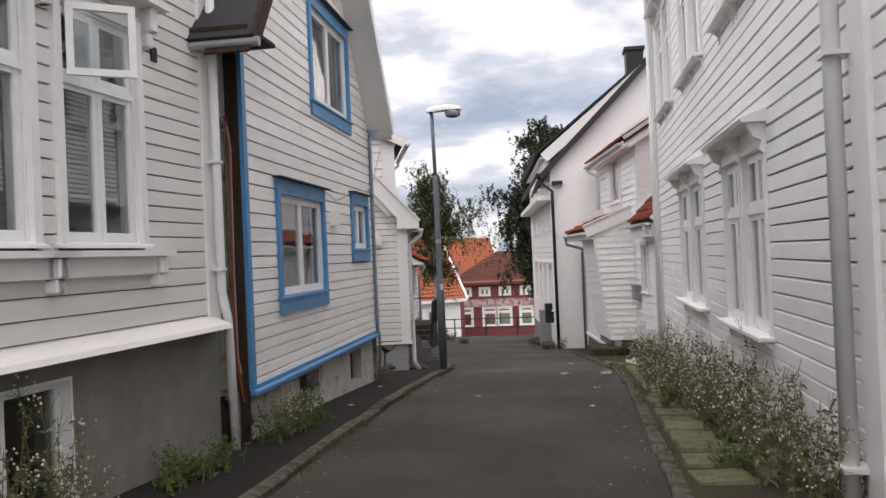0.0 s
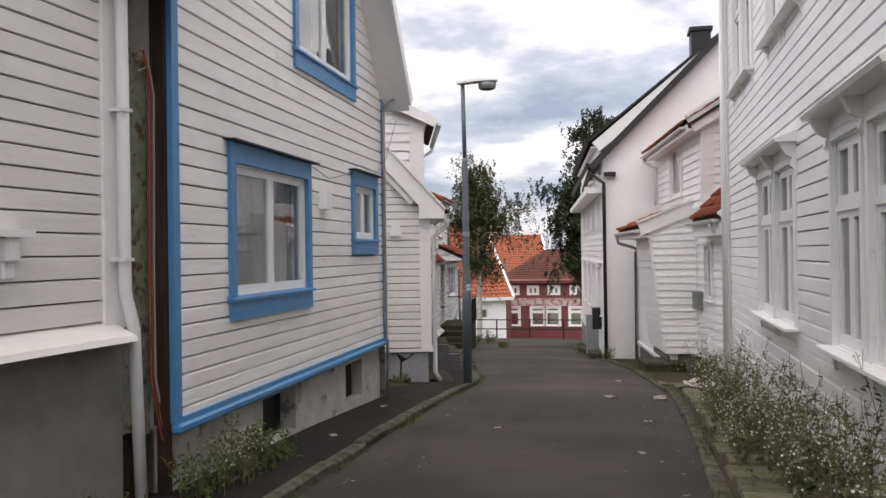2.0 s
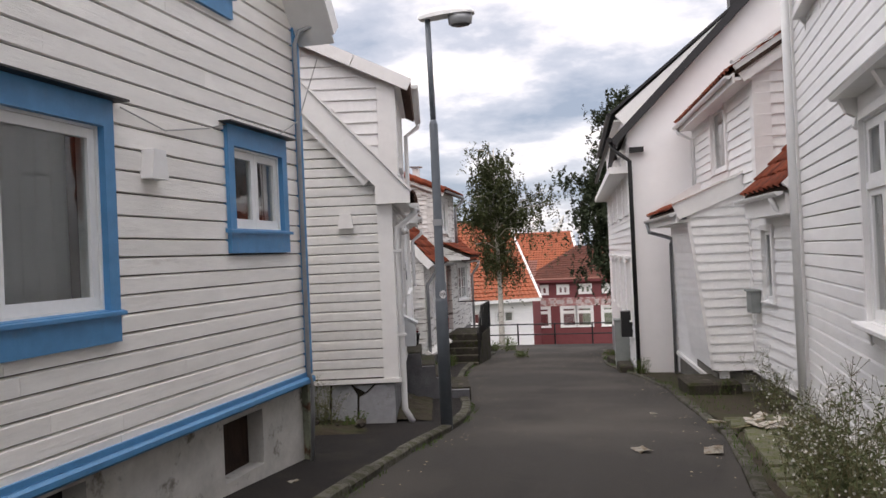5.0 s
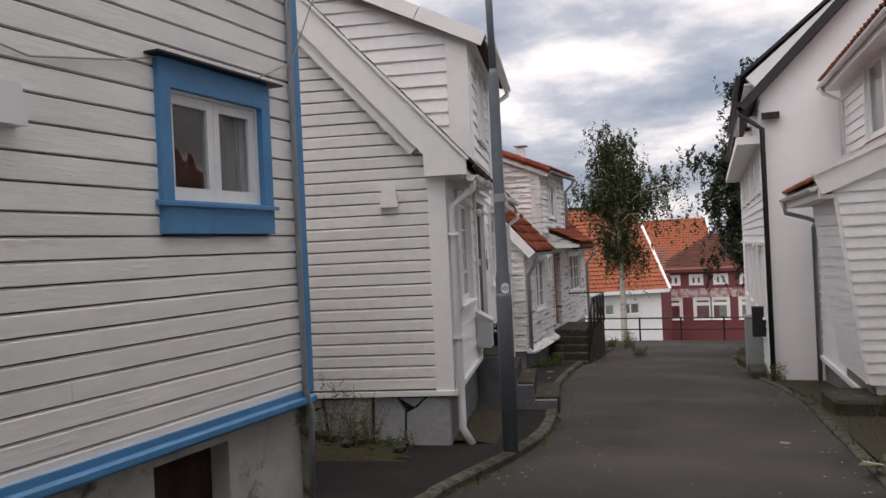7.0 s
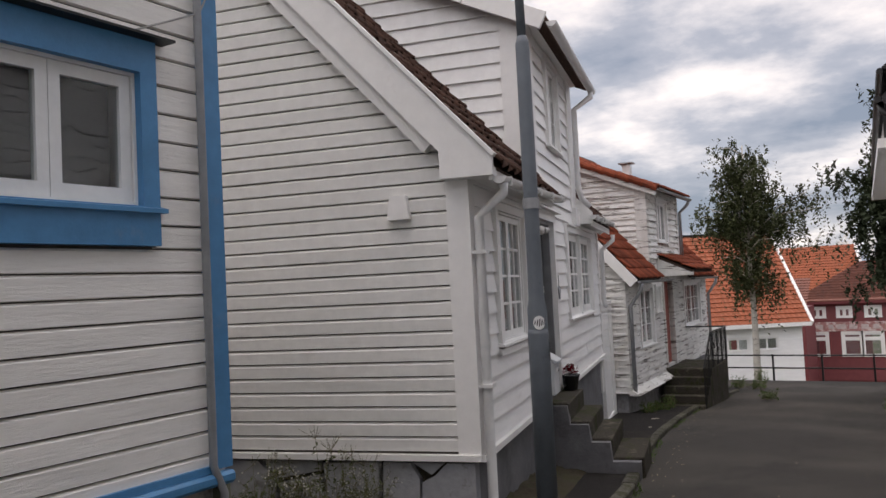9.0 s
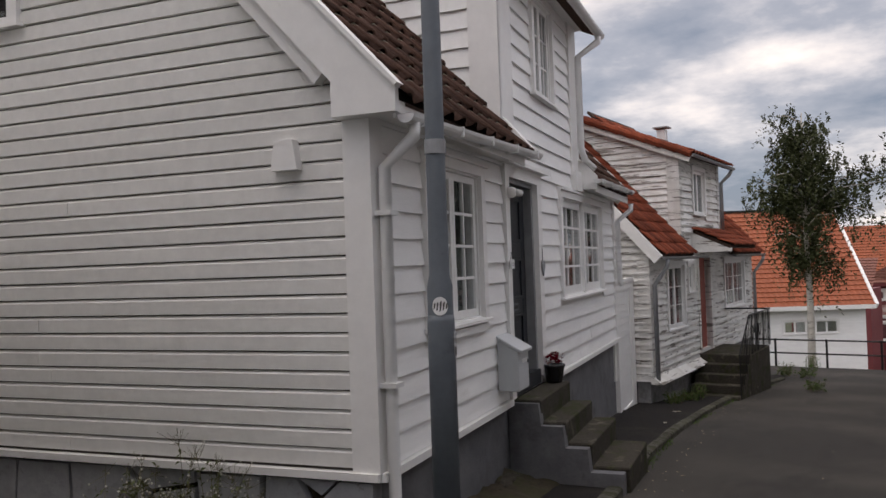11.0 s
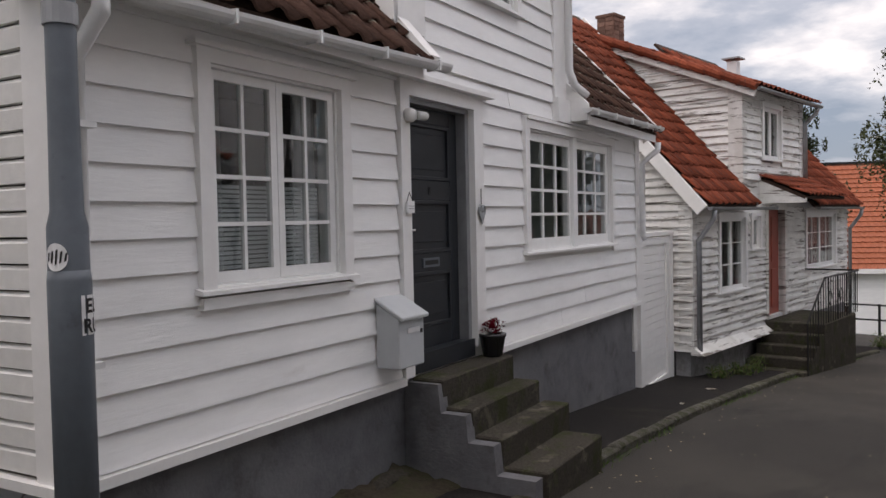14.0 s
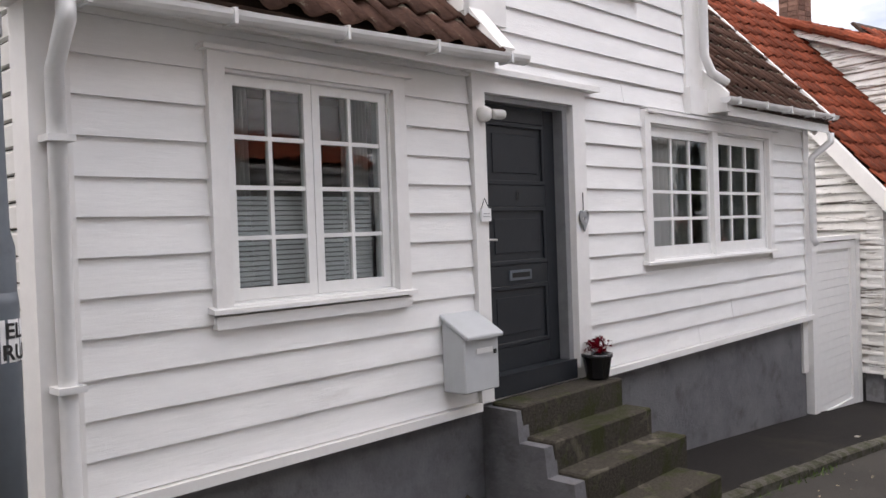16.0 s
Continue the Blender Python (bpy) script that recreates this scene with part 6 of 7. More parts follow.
part("gutter", gutter(2.1, 5.9, -0.36, uz - 0.16, 0.055), M_greyzinc, peel)
part("downpipe", tube([(0.1, -0.36, 1.08), (0.1, -0.34, 0.95), (0.08, -0.1, 0.6), (0.08, -0.1, -1.3)], 0.045, 8), M_greyzinc, peel, smooth=True)
part("downpipe", tube([(5.75, -0.36, 3.22), (5.75, -0.3, 3.1), (5.7, -0.1, 2.9), (5.7, -0.1, 1.7)], 0.045, 8), M_greyzinc, peel, smooth=True)
part("downpipe", tube([(LH, -0.36, 1.08), (LH, -0.34, 0.95), (LH - 0.05, -0.1, 0.6), (LH - 0.05, -0.1, -1.9)], 0.045, 8), M_greyzinc, peel, smooth=True)
cb = thing("chimney", FH, "weathered red brick chimney on the cottage roof", "chimney")
part("stack", boxes((3.30, 3.75, 3.1, 3.5, 4.4, 5.32)), M_brick, cb)
for r in range(8):
    for c in range(2):
        zb = 4.54 + r * 0.098
        part("brick", boxes((3.30 + c * 0.225 + 0.008, 3.30 + (c + 1) * 0.225 - 0.008, 3.085, 3.11, zb, zb + 0.085)), M_brick, cb)
        part("brick", boxes((3.285, 3.31, 3.11 + c * 0.197, 3.11 + c * 0.197 + 0.18, zb, zb + 0.085)), M_brick, cb)
part("cap", boxes((3.27, 3.78, 3.07, 3.53, 5.32, 5.38)), M_brick, cb)
fl = thing("flue", FH, "pale metal flue on the tiled roof", "flue")
part("pipe", boxes((4.2, 4.40, 0.80, 1.0, 3.6, 4.16)), M_zinc, fl)
part("cap", boxes((4.12, 4.48, 0.72, 1.08, 4.20, 4.23), (4.25, 4.28, 0.85, 0.88, 4.16, 4.20), (4.33, 4.36, 0.92, 0.95, 4.16, 4.20)), M_greyzinc, fl)
HS = thing("entrance_steps", FH, "worn stone steps and landing before the red door", "steps")
part("landing", bevelled(boxes((3.35, 5.6, -1.1, 0.0, -2.6, -1.06)), 0.02), M_step, HS)
for k in range(4):
    part("step", bevelled(boxes((3.35 - 0.3 * (k + 1), 3.37 - 0.3 * k, -1.1, -0.05, -2.6, -1.24 - 0.18 * k)), 0.015), M_step, HS)
RL = thing("iron_railing", FH, "black wrought iron railing beside the steps", "railing")
part("rail", tube([(2.3, -1.1, -0.95), (3.4, -1.1, -0.2), (5.8, -1.1, -0.2), (5.8, -0.05, -0.2)], 0.02, 6), M_black, RL)
for k in range(22):
    x = 2.35 + k * 0.16
    zt = -0.95 + 0.75 * min(max((x - 2.3) / 1.1, 0), 1)
    zb = -1.9 + 0.85 * min(max((x - 2.3) / 1.1, 0), 1)
    part("baluster", tube([(x, -1.1, zb), (x, -1.1, zt)], 0.009 if k % 4 else 0.016, 5), M_black, RL)
for k in range(3):
    cx = 3.75 + k * 0.7
    part("scroll", tube([(cx + 0.13 * math.cos(t) * (1 - t / 9), -1.1, -0.62 + 0.2 * math.sin(t) * (1 - t / 9)) for t in [0.5 * j for j in range(13)]], 0.008, 4), M_black, RL)

# ---- far buildings ----
FO = wall_frame(-6.9, 61.2, 32)
oh = thing("house", FO, "white boarded house with a bright orange tiled roof", "house")
pO = [(-17, -7.8), (0, -7.8), (0, -1.5), (-17, -1.5)]
ow = [(-4.4, -3.2, -3.35, -2.65), (-2.7, -1.5, -3.35, -2.65)]
od = (-8.4, -7.1, -6.0, -3.7)
wO = solid_wall(oh, "wall", pO, ow + [od], M_white2)
clad(wO, pO, [(a - 0.1, b + 0.1, c - 0.1, d + 0.1) for a, b, c, d in ow + [od]], M_white2, 0.19, start=-6.4, seed=35)
for w_ in ow:
    window(oh, *w_, sashes=2, casing=0.09, label="small white window")
part("door", boxes((od[0], od[1], 0.05, 0.1, od[2], od[3])), M_wood, oh, "brown door")
part("door_frame", boxes((od[0] - 0.12, od[0], -0.05, 0.05, od[2], od[3]), (od[1], od[1] + 0.12, -0.05, 0.05, od[2], od[3]), (od[0] - 0.12, od[1] + 0.12, -0.05, 0.05, od[3], od[3] + 0.12)), M_trim, oh)


def wavy_roof(parent, corner, along, up, width, length, mat, name="roof"):
    """A tiled slope of many small tiles, joined: rows that step down the slope, with a ripple along each."""
    corner, along, up = Vector(corner), Vector(along).normalized(), Vector(up).normalized()
    nrm = along.cross(up)
    b = bmesh.new()
    nc, nr = int(width / 0.15), int(length / 0.36)
    for r in range(nr):
        lines = []
        for yy, lift in ((r * 0.36, 0.05), ((r + 1) * 0.36, 0.0)):
            lines.append([b.verts.new(corner + along * (width * c / nc) + up * yy + nrm * (lift + 0.03 * (c % 2))) for c in range(nc + 1)])
        foot = [b.verts.new(v_.co - nrm * 0.09) for v_ in lines[0]]
        for c in range(nc):
            b.faces.new((lines[0][c], lines[0][c + 1], lines[1][c + 1], lines[1][c]))
            b.faces.new((foot[c], foot[c + 1], lines[0][c + 1], lines[0][c]))
    ob = part(name, b, mat, parent)
    ob["kind"] = "stuff"
    return ob


so = (5.2) / 5.0
no = math.hypot(1, so)
wavy_roof(oh, (-17.5, -0.4, -1.85), (1, 0, 0), (0, 1 / no, so / no), 17.9, 5.4 * no, M_tile_or)
part("roof_deck", slope_slab([(-17.5, -0.4, -1.88), (0.4, -0.4, -1.88), (0.4, 5.0, 3.72), (-17.5, 5.0, 3.72)], 0.1), M_wood, oh)
part("roof_back", slope_slab([(-17.5, 5.0, 3.72), (0.4, 5.0, 3.72), (0.4, 10.4, -1.88), (-17.5, 10.4, -1.88)], 0.1), M_tile_or, oh)
part("verge_board", slope_slab([(0.36, -0.45, -1.80), (0.55, -0.45, -1.80), (0.55, 5.0, 3.85), (0.36, 5.0, 3.85)], 0.25), M_trim, oh)
part("fascia", boxes((-17.5, 0.4, -0.5, -0.3, -2.05, -1.82)), M_trim, oh)
part("gable_wall", prism([(0, -7.8), (10, -7.8), (10, -1.5), (5, 3.6), (0, -1.5)], 0.0, 0.2, m=pose(0, 0, 0, 0, 0, 90)), M_white2, oh)
sk = part("skylight", slope_slab([(-14.6, 0.85, -0.50), (-13.7, 0.85, -0.50), (-13.7, 1.75, 0.44), (-14.6, 1.75, 0.44)], 0.12), M_black, oh, "dark roof window")
part("ridge", boxes((-17.5, 0.5, 4.9, 5.1, 3.7, 3.82)), M_black, oh)

FM = wall_frame(-10.0, 81.0, 0)
red = thing("warehouse", FM, "maroon boarded harbour building with white windows and brown roof", "building")
WL_ = 26.0
lw = [(0.8, 2.05), (3.2, 4.5), (4.6, 5.95), (6.9, 8.1), (9.6, 10.9), (11.0, 12.3), (13.6, 14.9)]
uwn = [(1.0, 1.95), (2.95, 3.85), (4.95, 5.9), (7.05, 8.0), (9.2, 10.1), (11.3, 12.2), (13.4, 14.3)]
mh = [(a, b, -5.75, -3.95) for a, b in lw] + [(a, b, -2.72, -1.95) for a, b in uwn]
pM = [(0, -9.5), (WL_, -9.5), (WL_, -1.5), (0, -1.5)]
wM = solid_wall(red, "wall", pM, mh, M_maroon, depth=0.3)
clad(wM, pM, [(a - 0.12, b + 0.12, c - 0.12, d + 0.12) for a, b, c, d in mh], M_maroon, 0.21, start=-7.6, thick=0.04, seed=36)
for k, w_ in enumerate(mh):
    window(red, *w_, sashes=1 if k < len(lw) else 2, casing=0.14, transom=w_[3] - 0.45 if k < len(lw) else 0.0, label="white framed warehouse window", sw=0.12, bar=0.06)
fr_ = part("frieze", boxes((0, WL_, -0.09, -0.04, -3.8, -3.05)), material("faded_frieze", (0.36, 0.17, 0.16), 0.8, grain=(2, 0.3), stain=(2.5, (0.55, 0.45, 0.42), 0.5, 0.56)), red, "faded pale lettering band")
rb = random.Random(8)
xx = 0.5
while xx < 15:
    w_ = rb.uniform(0.35, 0.7)
    part("letter_bar", boxes((xx, xx + w_, -0.11, -0.09, -3.62, -3.25)), material("faded_letters", (0.5, 0.42, 0.4), 0.8, grain=(5, 0.4)) if xx == 0.5 else bpy.data.materials["faded_letters"], red)
    xx += w_ + rb.uniform(0.12, 0.5)
part("eave", boxes((-0.5, WL_, -0.5, 0.0, -1.6, -1.35)), M_maroon, red)
wavy_roof(red, (-0.5, -0.5, -1.4), (1, 0, 0), (0, 0.85, 0.527), WL_, 0.4, M_tile_br, "roof_edge")
bm = bmesh.new()
q = [(-0.5, -0.5, -1.4), (WL_, -0.5, -1.4), (WL_, 4.5, 1.7), (4.4, 4.5, 1.7)]
vs = [bm.verts.new(p) for p in q]
bm.faces.new(vs)
v5 = [bm.verts.new(p) for p in ((-0.5, -0.5, -1.4), (4.4, 4.5, 1.7), (-0.5, 9.5, -1.4))]
bm.faces.new(v5)
bmesh.ops.solidify(bm, geom=list(bm.faces), thickness=0.12)
part("roof", bm, M_tile_br, red, "red brown hipped roof")
for k in range(15):
    f0 = k / 15
    xa = -0.5 + 4.9 * f0
    part("tile_course", boxes((xa + 0.05, WL_, -0.53 + 5.0 * f0, -0.48 + 5.0 * f0, -1.40 + 3.1 * f0, -1.32 + 3.1 * f0)), M_tile_br, red)
part("side_wall", boxes((0, 0.3, 0.3, 9.0, -9.5, -1.5)), M_maroon, red)
FQ = wall_frame(-12.5, 95.0, 0)
oq = thing("house", FQ, "distant house with an orange tiled roof", "house")
part("wall", boxes((-6, 6.0, 0, 9, -9, -1.0)), M_maroon, oq)
wavy_roof(oq, (-6.5, -0.5, -1.2), (1, 0, 0), (0, 0.69, 0.72), 11.9, 6.5, M_tile_or)
part("roof_deck", slope_slab([(-6.5, -0.5, -1.25), (6.8, -0.5, -1.25), (5.4, 4.0, 3.4), (-6.5, 4.0, 3.4)], 0.1), M_tile_or, oq)
part("verge_board", slope_slab([(6.7, -0.6, -1.2), (7.0, -0.6, -1.2), (5.6, 4.0, 3.5), (5.3, 4.0, 3.5)], 0.2), M_trim, oq)
FK = wall_frame(-13.0, 74.0, 0)
bk = thing("house", FK, "low house with a dark brown tiled roof", "house")
part("wall", boxes((0, 4.5, 0, 5, -9, -1.6)), M_maroon, bk)
wavy_roof(bk, (-0.3, -0.4, -1.6), (1, 0, 0), (0, 0.84, 0.54), 5.0, 4.2, M_tile_br)
for cx, cz in ((-27.5, 13), (-19.5, 13.2), (-36, 12.6)):
    cr = thing("harbour_crane", pose(cx, 300, -9), "distant white harbour crane", "crane")
    part("jib", tube([(0, 0, cz + 5), (2.2, 0, cz + 9.5)], 0.35, 5), M_trim, cr)
    part("tower", tube([(0, 0, 0), (0, 0, cz + 5.5)], 0.7, 6), M_trim, cr)
    part("stay", tube([(-1.5, 0, cz + 5), (2.2, 0, cz + 9.5)], 0.2, 5), M_trim, cr)
    part("cab", boxes((-1.6, 1.4, -1, 1, cz + 3.4, cz + 5.6)), M_trim, cr)
bm = bmesh.new()
prev = None
for k in range(81):
    x = -900 + k * 22.5
    hgt = 2 + 9 * abs(noise.noise((x * 0.006, 1.5, 0))) + 3 * noise.noise((x * 0.03, 4.5, 0))
    a, b2 = bm.verts.new((x, 1100, -12)), bm.verts.new((x, 1100 + 60, -4 + hgt))
    if prev:
        bm.faces.new((prev[0], a, b2, prev[1]))
    prev = (a, b2)
tagged(part("backdrop", bm, material("far_wooded_hill", (0.07, 0.09, 0.10), 0.9, grain=(0.02, 0.4)), None), "low dark wooded hills across the water", "hills", kind="structure")

# ---- street lamp ----
PL = thing("street_lamp", pose(-2.025, 14.97, -0.80), "tall grey steel street lamp with flat hooded head and stickers", "street lamp")
part("post", lathe([(0.076, 0.0), (0.074, 1.80), (0.060, 1.86), (0.056, 2.2), (0.053, 3.82), (0.036, 3.88)], 16, m=None), M_pole, PL, smooth=True)
part("door_section", lathe([(0.078, 0.35), (0.079, 1.60), (0.074, 1.64)], 16), M_pole, PL, smooth=True)
part("upper_post", tube([(0, 0, 3.8), (-0.02, 0.0, 5.15)], 0.036, 10), M_pole, PL, smooth=True)
lh = bmesh.new()
rings_l = []
for x, w_, zt, zb in ((-0.13, 0.05, 5.20, 5.15), (-0.09, 0.085, 5.235, 5.14), (0.05, 0.105, 5.275, 5.15), (0.25, 0.115, 5.285, 5.165), (0.45, 0.115, 5.265, 5.165), (0.55, 0.095, 5.225, 5.165), (0.58, 0.05, 5.195, 5.17)):
    rings_l.append([lh.verts.new((x, w_ * math.cos(t), (zb + (zt - zb) * math.sin(t)) if t <= math.pi else zb)) for t in [math.pi * k / 8 for k in range(9)]])
for p, q in zip(rings_l, rings_l[1:]):
    for k in range(9):
        lh.faces.new((p[k], q[k], q[(k + 1) % 9], p[(k + 1) % 9]))
lh.faces.new(rings_l[0])
lh.faces.new(rings_l[-1][::-1])
bmesh.ops.recalc_face_normals(lh, faces=lh.faces)
hd_ = part("head", lh, M_zinc, PL, "pale flat lamp head")
part("lens_housing", lathe([(0.085, -0.13), (0.10, -0.12), (0.108, -0.05), (0.105, 0.0)], 18, m=pose(0.40, 0, 5.167) @ Matrix.Diagonal((1.45, 1, 1, 1))), M_greyzinc, hd_, "dark round lens housing", smooth=True)
part("lens", lathe([(0.05, -0.15), (0.082, -0.138), (0.088, -0.128)], 18, m=pose(0.40, 0, 5.167) @ Matrix.Diagonal((1.45, 1, 1, 1))), M_lamp, hd_, "dark lamp lens", smooth=True)
part("band", lathe([(0.064, 2.55), (0.064, 2.63)], 16), M_greyzinc, PL)


def wrapped(bm, r, ang, z):
    """Bends a flat shape in x, y round the post at an angle (0 faces -y) and a height."""
    for v_ in bm.verts:
        a, rr = radians(ang) + v_.co.x / r, r + v_.co.z
        v_.co = Vector((rr * math.sin(a), -rr * math.cos(a), z + v_.co.y))
    return bm


def patch(outline, lift):
    b = bmesh.new()
    c = b.verts.new((sum(p[0] for p in outline) / len(outline), sum(p[1] for p in outline) / len(outline), lift))
    vs_ = [b.verts.new((x, y, lift)) for x, y in outline]
    for i in range(len(vs_)):
        b.faces.new((c, vs_[i], vs_[(i + 1) % len(vs_)]))
    return b


part("round_sticker", wrapped(patch([(0.045 * math.cos(t), 0.052 * math.sin(t)) for t in [k * math.pi / 12 for k in range(24)]], 0.002), 0.076, 34, 1.69), M_sticker, PL, "round pale sticker")
for k in range(5):
    part("sticker_mark", wrapped(patch([(-0.034 + 0.017 * k + d_, e_) for d_, e_ in ((-0.004, -0.03 + 0.006 * abs(k - 2)), (0.004, -0.026 + 0.006 * abs(k - 2)), (0.01, 0.03 - 0.006 * abs(k - 2)), (0.002, 0.026 - 0.006 * abs(k - 2)))], 0.003), 0.076, 34, 1.69), M_ink, PL)
part("square_sticker", wrapped(patch([(-0.05, -0.075), (0.0, -0.075), (0.05, -0.075), (0.05, 0.075), (0.0, 0.075), (-0.05, 0.075)], 0.003), 0.079, 132, 1.47), M_sticker, PL, "white sticker with black letters")
for txt, z in (("EL", 1.35), ("RU", 1.275)):
    part("lettering", wrapped(text_mesh(txt, 0.075, 0.0, 0.002), 0.0835, 132, z + 0.13), M_ink, PL)

# ---- cabinet, fence, litter ----
EB = thing("utility_cabinet", pose(-0.05, 26.25, gz(26.25), 0, 0, 5), "grey green electric cabinet on the pavement edge", "cabinet")
part("body", bevelled(boxes((-0.24, 0.24, -0.18, 0.18, 0.1, 1.22)), 0.015), M_elbox, EB)
part("roof", bevelled(boxes((-0.26, 0.26, -0.20, 0.20, 1.22, 1.28)), 0.015), M_elbox, EB)
part("plinth", boxes((-0.22, 0.22, -0.16, 0.16, -0.1, 0.1)), M_step, EB)
part("label_plate", boxes((-0.03, 0.06, -0.185, -0.18, 0.95, 1.03)), M_sticker, EB)
for k in range(2):
    sp = thing("stone_step", pose(0.15 - 0.3 * k, 25.2 + 2.9 * k, gz(25.2 + 2.9 * k), 0, 0, 6 + 8 * k), "worn stone doorstep at the roadside", "step")
    part("slab", bevelled(boxes((-0.35, 0.3, -0.5, 0.5, -0.1, 0.2)), 0.03), M_step, sp)
FN = thing("railing_fence", pose(0, 39.35, gz(39.3) + 0.0), "low black metal railing at the road's end", "fence")
for k in range(10):
    part("post", boxes((-9.4 + 1.55 * k, -9.34 + 1.55 * k, -0.03, 0.03, -0.3, 0.92)), M_black, FN)
for z in (0.88, 0.45):
    part("rail", tube([(-9.5, 0, z), (4.7, 0, z)], 0.028, 6), M_black, FN)
rl = random.Random(12)
for x, y, s in ((1.04, 13.45, 0.14), (0.35, 13.4, 0.11), (0.6, 9.0, 0.05), (-0.9, 10.2, 0.04), (0.75, 11.0, 0.05), (-2.55, 11.5, 0.05), (-4.35, 24.9, 0.07), (0.5, 16.5, 0.05), (-2.45, 9.2, 0.05), (-3.9, 23.2, 0.04)):
    b = bmesh.new()
    n = 5
    pts = [[b.verts.new(((i / (n - 1) - 0.5) * 2 * s, (j / (n - 1) - 0.5) * 1.3 * s, abs(noise.noise((i * 0.7 + x * 9, j * 0.7, y))) * s * 0.35)) for i in range(n)] for j in range(n)]
    for p, q in zip(pts, pts[1:]):
        for i in range(n - 1):
            b.faces.new((p[i], p[i + 1], q[i + 1], q[i]))
    bmesh.ops.solidify(b, geom=list(b.faces), thickness=0.002)
    on_pave = x < left_kerb(y)
    lt = tagged(part("paper_scrap", b, M_paper, None), "crumpled pale scrap of paper on the ground", "litter", "scattered litter")
    lt.matrix_world = pose(x, y, gz(y) + (0.07 if on_pave else 0.03), -3, 0, rl.uniform(0, 180))
for k in range(26):
    b = boxes((-0.09, 0.09, -0.05, 0.05, 0, 0.012))
    bmesh.ops.bevel(b, geom=list(b.edges), offset=0.004, segments=1, affect="EDGES")
    dx, dy = rl.gauss(0, 0.22), rl.gauss(0, 0.16)
    lt = tagged(part("cardboard_scrap", b, M_paper if k % 3 else M_stalk, None), "torn brown and white cardboard scrap on mossy slabs", "litter", "pile of cardboard")
    lt.matrix_world = pose(1.75 + dx, 14.85 + dy, gz(14.85) + 0.09 + 0.02 * (k % 3), rl.uniform(-15, 10), rl.uniform(-15, 15), rl.uniform(0, 180))


# ---- plants ----
def weed_meshes(seed, height, spread, leafy, flowers, leaf_mat):
    """A clump of stalks with small leaves and pale seed heads."""
    r = random.Random(seed)
    st_, lv, fl_ = bmesh.new(), bmesh.new(), bmesh.new()
    for k in range(leafy):
        a, h = r.uniform(0, 6.28), height * r.uniform(0.45, 1.0)
        lean = r.uniform(0.05, 0.5) * spread
        base = Vector((r.gauss(0, spread * 0.22), r.gauss(0, spread * 0.22), 0))
        pts = [base + Vector((math.cos(a) * lean * t * t, math.sin(a) * lean * t * t, h * t)) for t in (0, 0.25, 0.5, 0.75, 1.0)]
        tube(pts, 0.0045, 4, 0.002, bm=st_)
        for j in range(int(19 * h) + 5):
            t = r.uniform(0.08, 1.0)
            i = min(int(t * 4), 3)
            p = pts[i].lerp(pts[i + 1], t * 4 - i)
            q = Euler((r.uniform(-0.9, 0.9), r.uniform(-0.9, 0.9), r.uniform(0, 6.28))).to_matrix()
            L = r.uniform(0.035, 0.10) * (1.15 - 0.5 * t)
            v4 = [lv.verts.new(p + q @ Vector(c)) for c in ((0, 0, 0), (L * 0.5, -L * 0.21, 0.01), (L, 0, -0.006), (L * 0.5, L * 0.21, 0.01))]
            lv.faces.new(v4)
        if flowers:
            for j in range(r.randint(3, flowers)):
                p = pts[4] + Vector((r.gauss(0, 0.06), r.gauss(0, 0.06), r.gauss(-0.05, 0.06)))
                tube([pts[3].lerp(pts[4], 0.5), p], 0.002, 3, bm=st_)
                for m_ in range(4):
                    q = Euler((r.uniform(-1.5, 1.5), r.uniform(-1.5, 1.5), r.uniform(0, 6))).to_matrix()
                    s = 0.0075
                    v4 = [fl_.verts.new(p + q @ Vector(c)) for c in ((-s, -s, 0), (s, -s, 0), (s, s, 0), (-s, s, 0))]
                    fl_.faces.new(v4)
    return st_, lv, fl_


def weed(seed, height, spread, stalks, flowers, leaf_mat, label):
    root = thing("weed", pose(0, 0, 0), label, "weed", "roadside weeds")
    s_, l_, f_ = weed_meshes(seed, height, spread, stalks, flowers, leaf_mat)
    part("stem_tangle", s_, M_stalk, root)["kind"] = "stuff"
    part("foliage", l_, leaf_mat, root)["kind"] = "stuff"
    if flowers:
        part("blossom_haze", f_, M_flower, root)["kind"] = "stuff"
    return root


LBL = "tall straggly weed with pale seed heads"
kinds = [weed(101, 0.85, 0.75, 22, 7, M_leaf, LBL), weed(102, 0.65, 0.6, 20, 6, M_leaf, LBL), weed(103, 0.5, 0.5, 22, 0, M_leaf2, "low leafy green weed at the wall"), weed(104, 0.3, 0.45, 26, 0, M_leaf2, "low leafy green weed at the wall"), weed(105, 1.15, 0.6, 12, 9, M_leaf, LBL)]
spots = []
rp = random.Random(77)
for y in (4.3, 4.8, 5.3, 5.8, 6.3, 6.9, 7.5, 8.1, 8.8, 9.5, 10.3, 11.2, 12.1):
    spots.append((rp.choice((0, 0, 1)), 1.92 + rp.uniform(-0.15, 0.1), y, rp.uniform(0.75, 1.0)))
    if rp.random() < 0.6:
        spots.append((rp.choice((1, 3, 3)), 1.68 + rp.uniform(-0.2, 0.12), y + 0.2, rp.uniform(0.35, 0.7)))
spots += [(0, 1.55, 8.5, 0.85), (1, 1.5, 9.3, 0.9), (0, 1.6, 10.2, 0.9), (1, 1.62, 7.6, 0.9), (0, 1.7, 11.6, 0.9), (0, 1.85, 12.9, 0.8)]
